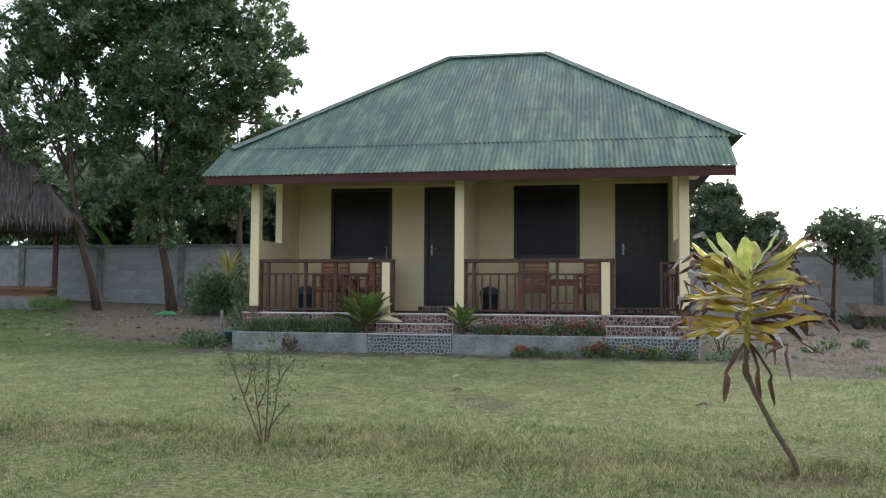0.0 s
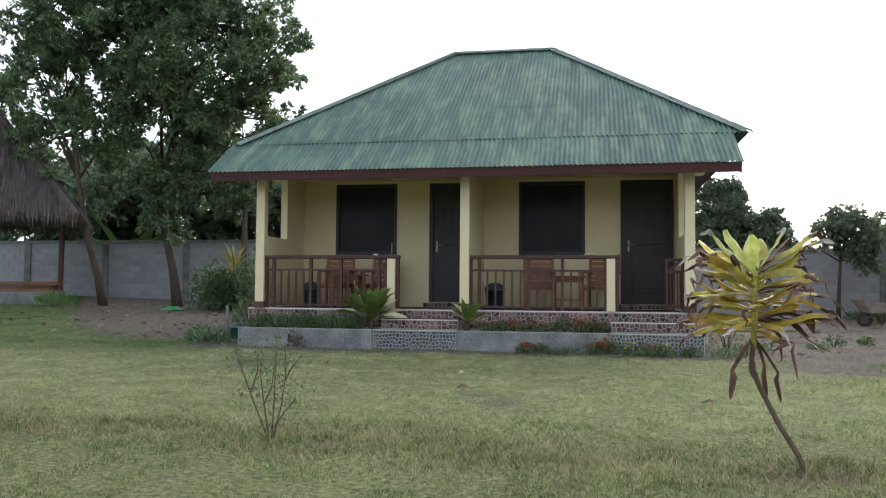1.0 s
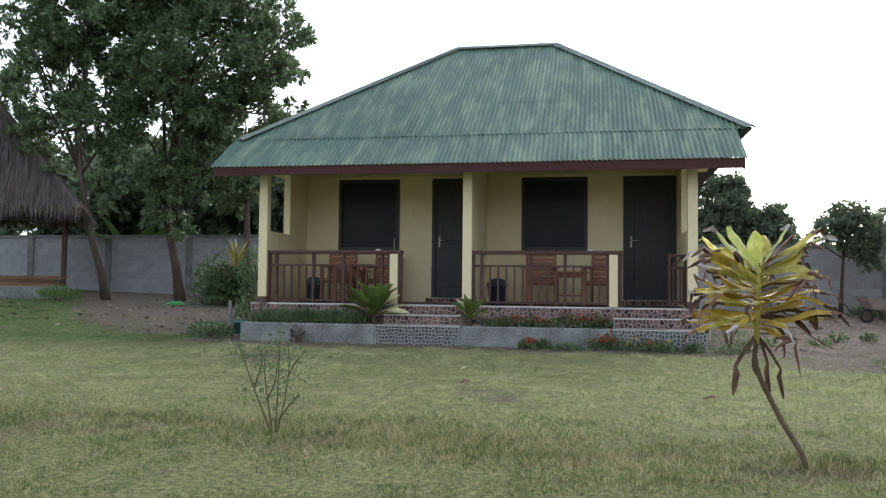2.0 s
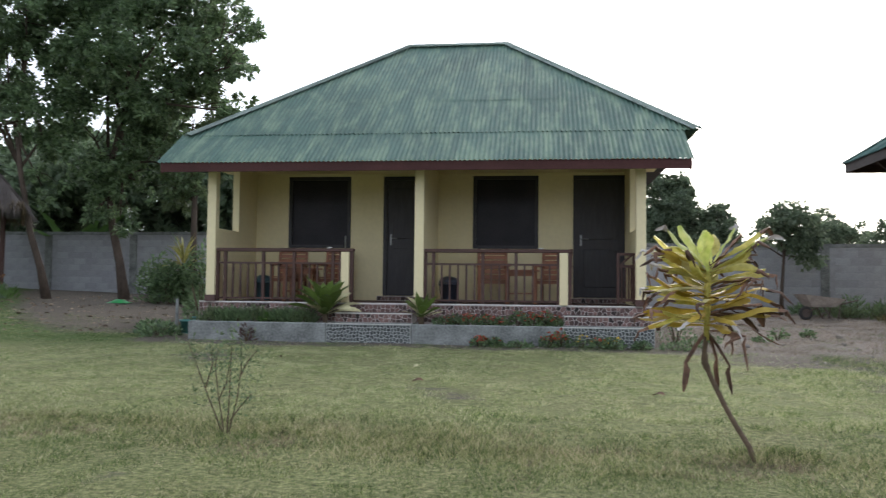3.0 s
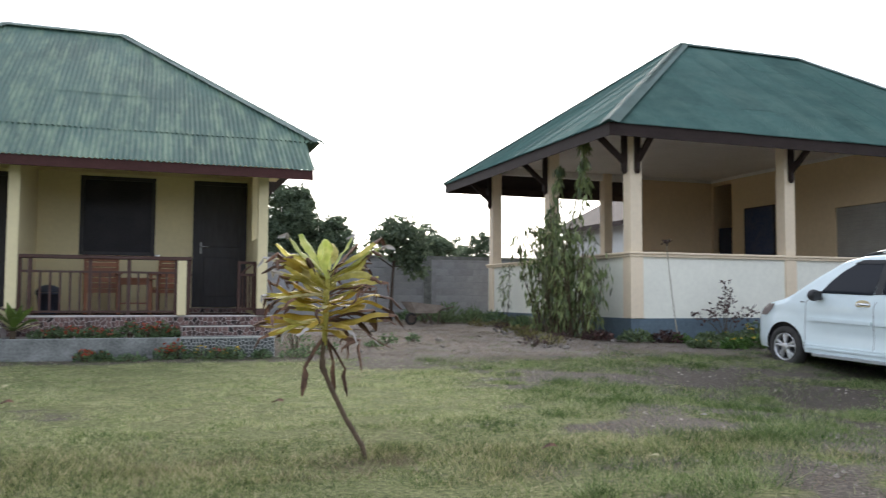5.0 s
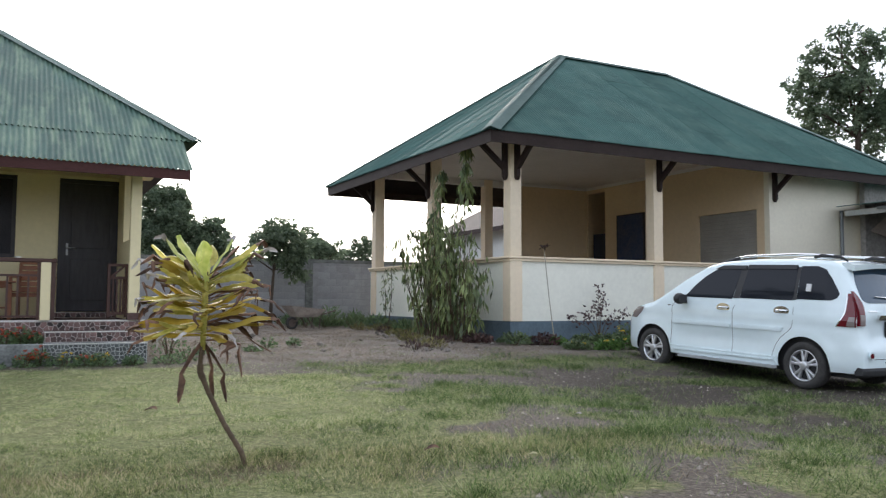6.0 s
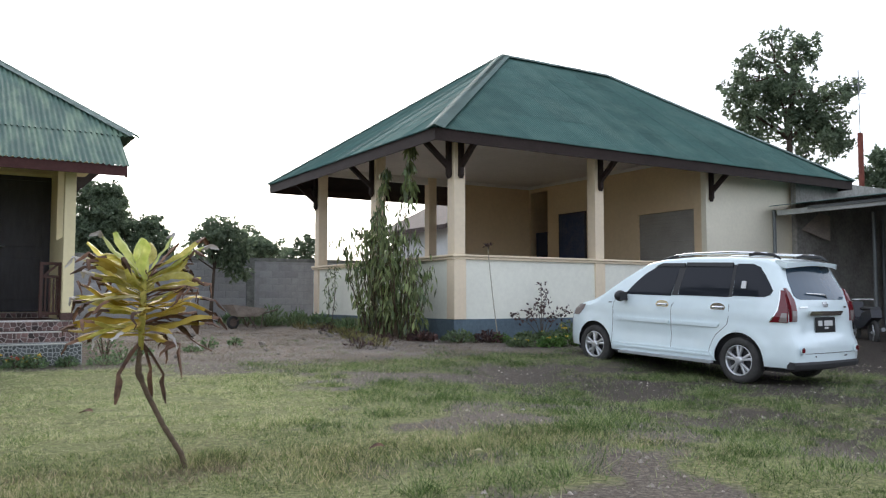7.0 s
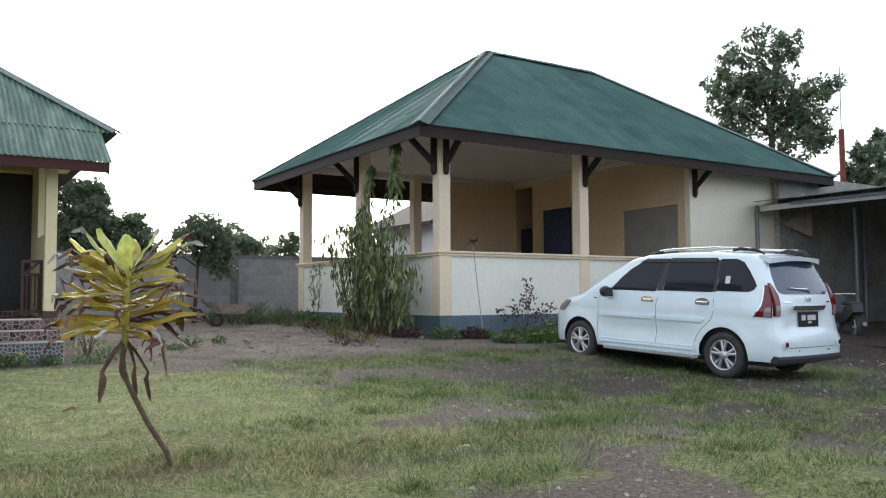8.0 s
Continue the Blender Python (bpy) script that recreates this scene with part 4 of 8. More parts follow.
def side_patch(name, rows_, mat_, off=0.006, cols=10, label="", sides=(1, -1), parent=None):
    """A panel that follows the car's flank: rows of (z, x_rear, x_front), bottom first; finer rows are filled in."""
    fine = []
    for (za, a0, a1), (zb, b0, b1) in zip(rows_, rows_[1:]):
        k = max(1, int(abs(zb - za) / 0.05))
        for i in range(k):
            t = i / k
            fine.append((za + (zb - za) * t, a0 + (b0 - a0) * t, a1 + (b1 - a1) * t))
    fine.append(rows_[-1])
    out = None
    for s in sides:
        bm = bmesh.new()
        grid = []
        for z, x0, x1 in fine:
            grid.append([bm.verts.new((x0 + (x1 - x0) * k / cols + rear_shift(x0 + (x1 - x0) * k / cols, z), s * (side_y(x0 + (x1 - x0) * k / cols, z) + off), z)) for k in range(cols + 1)])
        for r0, r1 in zip(grid, grid[1:]):
            for k in range(cols):
                q = (r0[k], r0[k + 1], r1[k + 1], r1[k])
                bm.faces.new(q)
        out = part(name, skirted(bm, (0, -s * (off + 0.012), 0)), mat_, parent or car, label, smooth=False)
    return out


def rear_x(y, z):
    w = side_y(-0.73, z) * 0.945
    return -0.73 + lean(z) - 0.045 * (1 - min(1, (y / w) ** 2)) + recess(y, z)


def rear_patch(name, rows_, mat_, off=0.006, cols=8, label="", parent=None):
    """A panel that follows the tailgate: rows of (z, y0, y1), bottom first."""
    fine = []
    for (za, a0, a1), (zb, b0, b1) in zip(rows_, rows_[1:]):
        k = max(1, int(abs(zb - za) / 0.05))
        for i in range(k):
            t = i / k
            fine.append((za + (zb - za) * t, a0 + (b0 - a0) * t, a1 + (b1 - a1) * t))
    fine.append(rows_[-1])
    bm = bmesh.new()
    grid = [[bm.verts.new((rear_x(y0 + (y1 - y0) * k / cols, z) - off, y0 + (y1 - y0) * k / cols, z)) for k in range(cols + 1)] for z, y0, y1 in fine]
    for r0, r1 in zip(grid, grid[1:]):
        for k in range(cols):
            bm.faces.new((r0[k], r0[k + 1], r1[k + 1], r1[k]))
    return part(name, skirted(bm, (off + 0.015, 0, 0)), mat_, parent or car, label)


# glass
side_patch("front_side_window", [(1.13, 1.16, 2.05), (1.17, 1.155, 2.00), (1.30, 1.13, 1.88), (1.45, 1.10, 1.70), (1.595, 1.085, 1.44)], CARGLASS)
side_patch("rear_side_window", [(1.145, 0.19, 1.03), (1.32, 0.185, 1.01), (1.605, 0.19, 0.97)], CARGLASS)
side_patch("quarter_window", [(1.165, -0.38, 0.13), (1.195, -0.47, 0.13), (1.25, -0.52, 0.13), (1.34, -0.48, 0.13), (1.45, -0.40, 0.135), (1.56, -0.25, 0.135), (1.605, -0.10, 0.135)], CARGLASS)
side_patch("window_pillar", [(1.14, 1.04, 1.15), (1.59, 0.975, 1.083)], BLACKPLASTIC, 0.004, 3)
side_patch("window_pillar", [(1.15, 0.135, 0.185), (1.59, 0.14, 0.188)], BLACKPLASTIC, 0.004, 2)
side_patch("rain_visor", [(1.56, 1.0, 1.54), (1.61, 1.0, 1.40)], BLACKPLASTIC, 0.022, 8)
side_patch("rain_visor", [(1.565, 0.2, 0.98), (1.62, 0.2, 0.97)], BLACKPLASTIC, 0.022, 8)
side_patch("sticker", [(1.27, -0.06, 0.01), (1.37, -0.06, 0.01)], STICKER, 0.020, 2, "white paper sticker", (1,))
rear_patch("rear_window", [(1.145, -0.50, 0.50), (1.16, -0.555, 0.555), (1.19, -0.59, 0.59), (1.23, -0.60, 0.60), (1.38, -0.575, 0.575), (1.54, -0.52, 0.52), (1.59, -0.50, 0.50)], REARGLASS)
bm = bmesh.new()
grid = []
for i in range(7):
    x = 1.76 + 0.80 * i / 6
    y = side_y(x, roof_line(x) - 0.08) - 0.09
    grid.append([bm.verts.new((x, y * (k / 3 - 1), roof_line(x) + 0.006 - 0.012 * abs(k / 3 - 1) ** 2)) for k in range(7)])
for r0, r1 in zip(grid, grid[1:]):
    for k in range(6):
        bm.faces.new((r0[k], r0[k + 1], r1[k + 1], r1[k]))
part("windscreen", skirted(bm, (0, 0, -0.03)), CARGLASS, car)
# door seams
SEAM = BLACKPLASTIC


def seam(pts, width=0.007):
    for s in (1, -1):
        bm = bmesh.new()
        prev = None
        for i, (x, z) in enumerate(pts):
            a, b = pts[max(0, i - 1)], pts[min(len(pts) - 1, i + 1)]
            d = Vector((b[0] - a[0], b[1] - a[1])).normalized()
            nx, nz = -d.y * width / 2, d.x * width / 2
            cur = [bm.verts.new((x + q * nx + rear_shift(x, z), s * (side_y(x, z) + 0.0025), z + q * nz)) for q in (-1, 1)]
            if prev:
                bm.faces.new((prev[0], prev[1], cur[1], cur[0]))
            prev = cur
        part("door_seam", bm, SEAM, car)


seam([(2.26, 0.36 + 0.07 * i) for i in range(10)] + [(2.22, 1.04)])
seam([(1.13, 0.36 + 0.07 * i) for i in range(10)] + [(1.10, 1.04)])
seam([(0.47, 0.36), (0.45, 0.44), (0.41, 0.54), (0.34, 0.64), (0.25, 0.71), (0.18, 0.78), (0.16, 0.88), (0.16, 0.97), (0.165, 1.05)])
seam([(0.47 + 0.06 * i, 0.36) for i in range(31)])
# sills, mouldings, handles
SILVERSTEP = paint("silver_step_paint", (0.52, 0.54, 0.56), 0.3, 0.2)
side_patch("side_skirt", [(0.265, 0.40, 2.24), (0.31, 0.39, 2.25), (0.385, 0.42, 2.22)], CARWHITE, 0.028, 14)
side_patch("step_trim", [(0.225, 0.42, 2.1), (0.262, 0.42, 2.1)], SILVERSTEP, 0.085, 14)
side_patch("skirt_ridge", [(0.325, 0.44, 2.2), (0.345, 0.44, 2.2)], CARWHITE, 0.042, 14)
side_patch("side_moulding", [(0.725, 1.17, 2.20), (0.775, 1.16, 2.21)], CARWHITE, 0.022, 12)
side_patch("side_moulding", [(0.725, 0.33, 1.10), (0.775, 0.30, 1.11)], CARWHITE, 0.022, 12)


def door_handle(x):
    for s in (1, -1):
        y = s * (side_y(x, 1.0) + 0.004)
        h = part("door_handle", fix(tube_bm([(x - 0.085, y, 1.0), (x - 0.06, y + s * 0.035, 1.003), (x + 0.06, y + s * 0.035, 1.003), (x + 0.085, y, 1.0)], 0.018, 8)), CHROME, car, "chrome door handle", smooth=True)
        bm = bmesh.new()
        k = 18
        vs = [bm.verts.new((x + 0.12 * math.cos(2 * math.pi * i / k), s * (side_y(x, 1.0) + 0.008), 1.0 + 0.062 * math.sin(2 * math.pi * i / k))) for i in range(k)]
        bm.faces.new(vs)
        part("handle_cup", skirted(bm, (0, -s * 0.02, 0)), CHROME, h)


def tube_bm(pts, r, sides=8):
    bm = bmesh.new()
    tube(bm, pts, r, sides)
    return bm


door_handle(1.30)
door_handle(0.34)
side_patch("side_badge", [(0.985, 2.30, 2.36), (1.0, 2.30, 2.36)], BLACKPLASTIC, 0.004, 2)
for s in (1, -1):
    bm = bmesh.new()
    bmesh.ops.create_uvsphere(bm, u_segments=16, v_segments=10, radius=1.0, matrix=pose(2.02, s * 0.93, 1.10) @ Matrix.Diagonal((0.075, 0.11, 0.085, 1)))
    mir = part("door_mirror", bm, BLACKPLASTIC, car, smooth=True)
    part("mirror_glass", box_bm(-0.012, 0.004, -0.085, 0.085, -0.062, 0.062, 0.008, pose(1.955, s * 0.935, 1.10)), BLACKPLASTIC, mir)
    part("mirror_foot", box_bm(1.98, 2.05, min(s * 0.78, s * 0.88), max(s * 0.78, s * 0.88), 1.03, 1.07, 0.008), BLACKPLASTIC, mir)
    # roof rails
    rail = part("roof_rail", fix(tube_bm([(1.38, s * 0.57, 1.680), (1.25, s * 0.575, 1.720), (1.05, s * 0.575, 1.745), (0.3, s * 0.575, 1.765), (-0.25, s * 0.57, 1.745)], 0.018, 8)), CHROME, car, "silver roof rail", smooth=True)
    part("rail_end", fix(tube_bm([(0.02, s * 0.572, 1.720), (-0.08, s * 0.572, 1.748), (-0.34, s * 0.565, 1.725), (-0.44, s * 0.56, 1.672)], [0.018, 0.026, 0.022, 0.012], 8)), BLACKPLASTIC, rail, "black rail end", smooth=True)
    part("rail_end", fix(tube_bm([(1.66, s * 0.565, 1.590), (1.44, s * 0.57, 1.665), (1.20, s * 0.575, 1.722)], [0.012, 0.026, 0.022], 8)), BLACKPLASTIC, rail, smooth=True)
# spoiler
bm = bmesh.new()
top, bot = [], []
for k in range(13):
    f = k / 6 - 1
    y = 0.60 * f
    top.append((bm.verts.new((-0.38, y, 1.675 - 0.02 * f * f)), bm.verts.new((-0.625 + 0.07 * f ** 4, y, 1.640 - 0.02 * f * f))))
    bot.append((bm.verts.new((-0.40, y, 1.62 - 0.03 * f * f)), bm.verts.new((-0.615 + 0.07 * f ** 4, y, 1.590 - 0.045 * f * f))))
for k in range(12):
    bm.faces.new((top[k][0], top[k][1], top[k + 1][1], top[k + 1][0]))
    bm.faces.new((bot[k][0], bot[k + 1][0], bot[k + 1][1], bot[k][1]))
    bm.faces.new((top[k][1], bot[k][1], bot[k + 1][1], top[k + 1][1]))
    bm.faces.new((top[k][0], top[k + 1][0], bot[k + 1][0], bot[k][0]))
for k in (0, 12):
    bm.faces.new((top[k][0], bot[k][0], bot[k][1], top[k][1]))
part("spoiler", fix(bm), CARWHITE, car, smooth=False)
# lamps wrap round the rear corners
for s in (1, -1):
    lamp = rear_patch("tail_lamp", [(0.86, min(s * 0.645, s * 0.755), max(s * 0.645, s * 0.755)), (0.97, min(s * 0.64, s * 0.755), max(s * 0.64, s * 0.755)), (1.13, min(s * 0.63, s * 0.74), max(s * 0.63, s * 0.74)), (1.22, min(s * 0.655, s * 0.73), max(s * 0.655, s * 0.73)), (1.29, min(s * 0.69, s * 0.71), max(s * 0.69, s * 0.71))], LAMPRED, 0.016, 6, "red and clear tail lamp")
    rear_patch("clear_lens", [(0.865, min(s * 0.65, s * 0.73), max(s * 0.65, s * 0.73)), (1.0, min(s * 0.645, s * 0.735), max(s * 0.645, s * 0.735))], LAMPCLEAR, 0.024, 4, "clear reversing lens", lamp)
    side_patch("lamp_side", [(0.845, -0.715, -0.47), (0.92, -0.715, -0.53), (1.0, -0.715, -0.575), (1.10, -0.715, -0.605), (1.26, -0.715, -0.66)], LAMPRED, 0.012, 6, "", (s,), lamp)
    side_patch("lamp_trim", [(0.84, -0.47, -0.455), (0.92, -0.53, -0.512), (1.0, -0.575, -0.557), (1.10, -0.605, -0.588), (1.26, -0.66, -0.64)], CHROME, 0.014, 2, "chrome lamp trim", (s,), lamp)
    side_patch("lamp_side_clear", [(0.85, -0.712, -0.60), (0.97, -0.712, -0.635)], LAMPCLEAR, 0.018, 3, "", (s,), lamp)
    bm = bmesh.new()
    bmesh.ops.create_cone(bm, cap_ends=True, segments=18, radius1=0.055, radius2=0.05, depth=0.02, matrix=pose(rear_x(s * 0.63, 0.50) - 0.022, s * 0.63, 0.50, 0, 90, 0))
    fog = part("fog_lamp_bezel", bm, CARWHITE, car)
    bm = bmesh.new()
    bmesh.ops.create_cone(bm, cap_ends=True, segments=14, radius1=0.034, radius2=0.03, depth=0.02, matrix=pose(rear_x(s * 0.63, 0.50) - 0.03, s * 0.645, 0.50, 0, 90, 0))
    part("reflector", bm, LAMPRED, fog, "red rear reflector")
# tailgate details
rear_patch("tailgate_garnish", [(0.935, -0.37, 0.37), (0.945, -0.385, 0.385), (0.995, -0.385, 0.385)], CHROME, 0.04, 8, "chrome tailgate garnish")
plate = part("number_plate", box_bm(-0.008, 0.008, -0.235, 0.235, -0.10, 0.10, 0.006, pose(rear_x(0, 0.82) - 0.022, 0.0, 0.815, 0, 3, 0)), PLATE, car, "black number plate with pale marks")
for y0, y1, z0, z1 in ((0.09, 0.185, -0.02, 0.05), (-0.16, 0.04, -0.02, 0.05), (-0.05, 0.03, -0.06, -0.035)):
    part("plate_mark", box_bm(-0.0125, -0.0085, y0, y1, z0, z1, 0.0, pose(rear_x(0, 0.82) - 0.022, 0.0, 0.82, 0, 3, 0)), PLATEINK, plate)
rear_patch("badge", [(1.05, -0.045, 0.045), (1.085, -0.06, 0.06), (1.115, -0.045, 0.045)], CHROME, 0.014, 4, "round chrome badge")
rear_patch("badge_bar", [(1.035, 0.40, 0.56), (1.055, 0.40, 0.56)], CHROME, 0.010, 4)
rear_patch("badge_bar", [(1.035, -0.55, -0.47), (1.055, -0.55, -0.47)], CHROME, 0.010, 3)
rear_patch("tailgate_seam", [(0.448, -0.57, 0.57), (0.455, -0.57, 0.57)], SEAM, 0.003, 8)
rear_patch("bumper_sensor", [(0.40, 0.33, 0.35), (0.42, 0.33, 0.35)], SEAM, 0.004, 2)
rear_patch("bumper_sensor", [(0.40, -0.42, -0.34), (0.415, -0.42, -0.34)], SEAM, 0.004, 2)
part("wiper", fix(tube_bm([(-0.68, -0.10, 1.16), (-0.71, -0.02, 1.21), (-0.68, 0.36, 1.225)], [0.02, 0.014, 0.008], 6)), CHROME, car, "rear wiper with a pale cover", smooth=True)
bm = bmesh.new()
outer = []
for k in range(15):
    f = k / 7 - 1
    y = 0.77 * f
    x = -0.79 - 0.045 * (1 - f * f) + 0.02 * abs(f) ** 8
    outer.append([bm.verts.new((x + dx, y, z)) for dx, z in ((0.10, 0.25), (0.0, 0.26), (-0.01, 0.315), (0.0, 0.345), (0.10, 0.355))])
for a, b in zip(outer, outer[1:]):
    for i in range(5):
        bm.faces.new((a[i], a[(i + 1) % 5], b[(i + 1) % 5], b[i]))
bm.faces.new(outer[0])
bm.faces.new(outer[-1][::-1])
part("bumper_guard", fix(bm), BLACKPLASTIC, car, "black rear bumper guard", smooth=False)
part("underbody", box_bm(-0.55, 3.2, -0.62, 0.62, 0.19, 0.5), BLACKPLASTIC, car)
bm = bmesh.new()
prism(bm, [(-0.40, 0.24), (0.40, 0.24), (0.40, 0.56), (0.26, 0.70), (-0.26, 0.70), (-0.40, 0.56)], -0.74, 0.74)
part("arch_liner", fix(bm), BLACKPLASTIC, car)
bm = bmesh.new()
prism(bm, [(-0.40 + 2.655, 0.24), (0.40 + 2.655, 0.24), (0.40 + 2.655, 0.56), (0.26 + 2.655, 0.70), (-0.26 + 2.655, 0.70), (-0.40 + 2.655, 0.56)], -0.74, 0.74)
part("arch_liner", fix(bm), BLACKPLASTIC, car)
side_patch("head_lamp", [(0.76, 3.06, 3.22), (0.86, 2.92, 3.19), (0.94, 2.86, 3.02)], LAMPCLEAR, 0.012, 6, "clear head lamp")


def lathe(bm, prof, n, m):
    """Turns a profile of (radius, y) round the wheel's axle."""
    rings = [[bm.verts.new((a * math.cos(2 * math.pi * k / n), y, a * math.sin(2 * math.pi * k / n))) for k in range(n)] for a, y in prof]
    for r0, r1 in zip(rings, rings[1:]):
        for k in range(n):
            bm.faces.new((r0[k], r0[(k + 1) % n], r1[(k + 1) % n], r1[k]))
    bmesh.ops.transform(bm, matrix=m, verts=[v for r in rings for v in r])
    return rings


def wheel(x, s):
    m = pose(x, s * 0.735, 0.305, 0, 0, 0 if s > 0 else 180)
    w = new("wheel")
    w.parent = car
    w.matrix_local = m
    w.empty_display_size = 0.1
    bm = bmesh.new()
    lathe(bm, [(0.205, -0.09), (0.26, -0.095), (0.298, -0.085), (0.308, -0.06), (0.309, 0.0), (0.308, 0.06), (0.298, 0.085), (0.26, 0.098), (0.205, 0.088), (0.198, 0.06)], 40, Matrix())
    part("tyre", fix(bm), TYRE, w, "black rubber tyre", smooth=True)
    bm = bmesh.new()
    lathe(bm, [(0.205, 0.06), (0.206, 0.088), (0.196, 0.092), (0.188, 0.07), (0.182, -0.06)], 40, Matrix())
    rim = part("rim", fix(bm), ALLOY, w, "silver alloy rim", smooth=True)
    for i in range(5):
        for side in (-1, 1):
            a = 2 * math.pi * i / 5 + side * 0.11 + 0.3
            a2 = 2 * math.pi * i / 5 + side * 0.19 + 0.3
            bm = bmesh.new()
            dr, tr = Vector((math.cos(a), 0, math.sin(a))), Vector((-math.sin(a), 0, math.cos(a)))
            d2, t2 = Vector((math.cos(a2), 0, math.sin(a2))), Vector((-math.sin(a2), 0, math.cos(a2)))
            vs = []
            for y0, y1 in ((0.055, 0.088), ):
                for p, q, hw, yy in ((dr * 0.05, tr, 0.014, 0.09), (d2 * 0.195, t2, 0.019, 0.078)):
                    vs.append([bm.verts.new(p + q * k * hw + Vector((0, y, 0))) for k, y in ((-1, yy - 0.035), (-1, yy - 0.006), (-0.5, yy), (0.5, yy), (1, yy - 0.006), (1, yy - 0.035))])
            for k in range(6):
                bm.faces.new((vs[0][k], vs[0][(k + 1) % 6], vs[1][(k + 1) % 6], vs[1][k]))
            part("spoke", fix(bm), ALLOY, rim)
    bm = bmesh.new()
    lathe(bm, [(0.0001, 0.10), (0.035, 0.10), (0.055, 0.092), (0.062, 0.05)], 20, Matrix())
    part("hub_cap", fix(bm), ALLOY, rim, smooth=True)
    bm = bmesh.new()
    lathe(bm, [(0.0001, 0.02), (0.185, 0.02)], 24, Matrix())
    part("brake_disc", fix(bm), BLACKPLASTIC, rim)


for x in HUBS:
    for s in (1, -1):
        wheel(x, s)


# ---- plants ----
LEAF_DARK = material("dark_green_leaves", (0.098, 0.155, 0.080), 0.40, var=0.3, scale=2, fine=10, bump=0, color2=(0.185, 0.265, 0.125), island=0.45, trans=0.52, spec=0.5)
LEAF_MID = material("mid_green_leaves", (0.085, 0.125, 0.06), 0.42, scale=2, fine=10, bump=0, color2=(0.165, 0.215, 0.105), island=0.4, trans=0.4)
LEAF_GREY = material("grey_green_willow_leaves", (0.075, 0.12, 0.05), 0.36, scale=3, fine=10, bump=0, color2=(0.27, 0.31, 0.13), island=0.6, trans=0.35)
LEAF_FRESH = material("fresh_green_leaves", (0.06, 0.13, 0.03), 0.5, scale=3, fine=10, bump=0, color2=(0.13, 0.22, 0.06), island=0.35, trans=0.25)
LEAF_YELLOW = material("yellowing_leaves", (0.11, 0.12, 0.04), 0.5, scale=3, fine=10, bump=0, color2=(0.24, 0.20, 0.08), island=0.4, trans=0.2)
LEAF_RUST = material("dull_red_leaves", (0.045, 0.028, 0.026), 0.55, scale=3, fine=10, bump=0, color2=(0.10, 0.05, 0.042), island=0.4)
FLOWER_RED = material("orange_red_petals", (0.40, 0.08, 0.04), 0.6, var=0.2, bump=0, island=0.4, trans=0.2)
FLOWER_YEL = material("yellow_petals", (0.60, 0.42, 0.06), 0.6, var=0.2, bump=0, island=0.3, trans=0.2)
BARK = material("grey_brown_bark", (0.075, 0.055, 0.042), 0.9, var=0.35, scale=5, fine=35, bump=0.7, bump_scale=30, stretch=(1, 1, 0.3))
TWIG = material("brown_twig", (0.09, 0.065, 0.04), 0.85, var=0.3, scale=8, fine=50, bump=0.3)


def leaf_mesh(name, spots, dirs, lengths, widths, mat_, parent, seed, label="", kind="", fold=0.18):
    """Many small pointed leaves, each four corners folded along its rib."""
    rng = np.random.default_rng(seed)
    n = len(spots)
    P = np.asarray(spots, float)
    D = np.asarray(dirs, float)
    D /= np.linalg.norm(D, axis=1)[:, None] + 1e-9
    U = rng.normal(size=(n, 3))
    S = np.cross(D, U)
    S /= np.linalg.norm(S, axis=1)[:, None] + 1e-9
    N = np.cross(S, D)
    L = np.asarray(lengths, float)[:, None]
    Wd = np.asarray(widths, float)[:, None]
    mid = P + D * L * 0.45 - N * Wd * fold
    V = np.stack([P, mid + S * Wd * 0.5 + N * Wd * fold * 2, P + D * L, mid - S * Wd * 0.5 + N * Wd * fold * 2], 1).reshape(-1, 3)
    me = bpy.data.meshes.new(name)
    me.vertices.add(4 * n)
    me.vertices.foreach_set("co", V.ravel())
    base = np.arange(n)[:, None] * 4
    tri = np.concatenate([base + [0, 1, 2], base + [0, 2, 3]], 1).reshape(-1)
    me.loops.add(len(tri))
    me.loops.foreach_set("vertex_index", tri.astype(np.int32))
    me.polygons.add(2 * n)
    me.polygons.foreach_set("loop_start", np.arange(0, 6 * n, 3, dtype=np.int32))
    me.update(calc_edges=True)
    me.validate()
    me.materials.append(mat_)
    ob = new(name, me)
    if parent is not None:
        ob.parent = parent
    return tagged(ob, label, kind=kind)


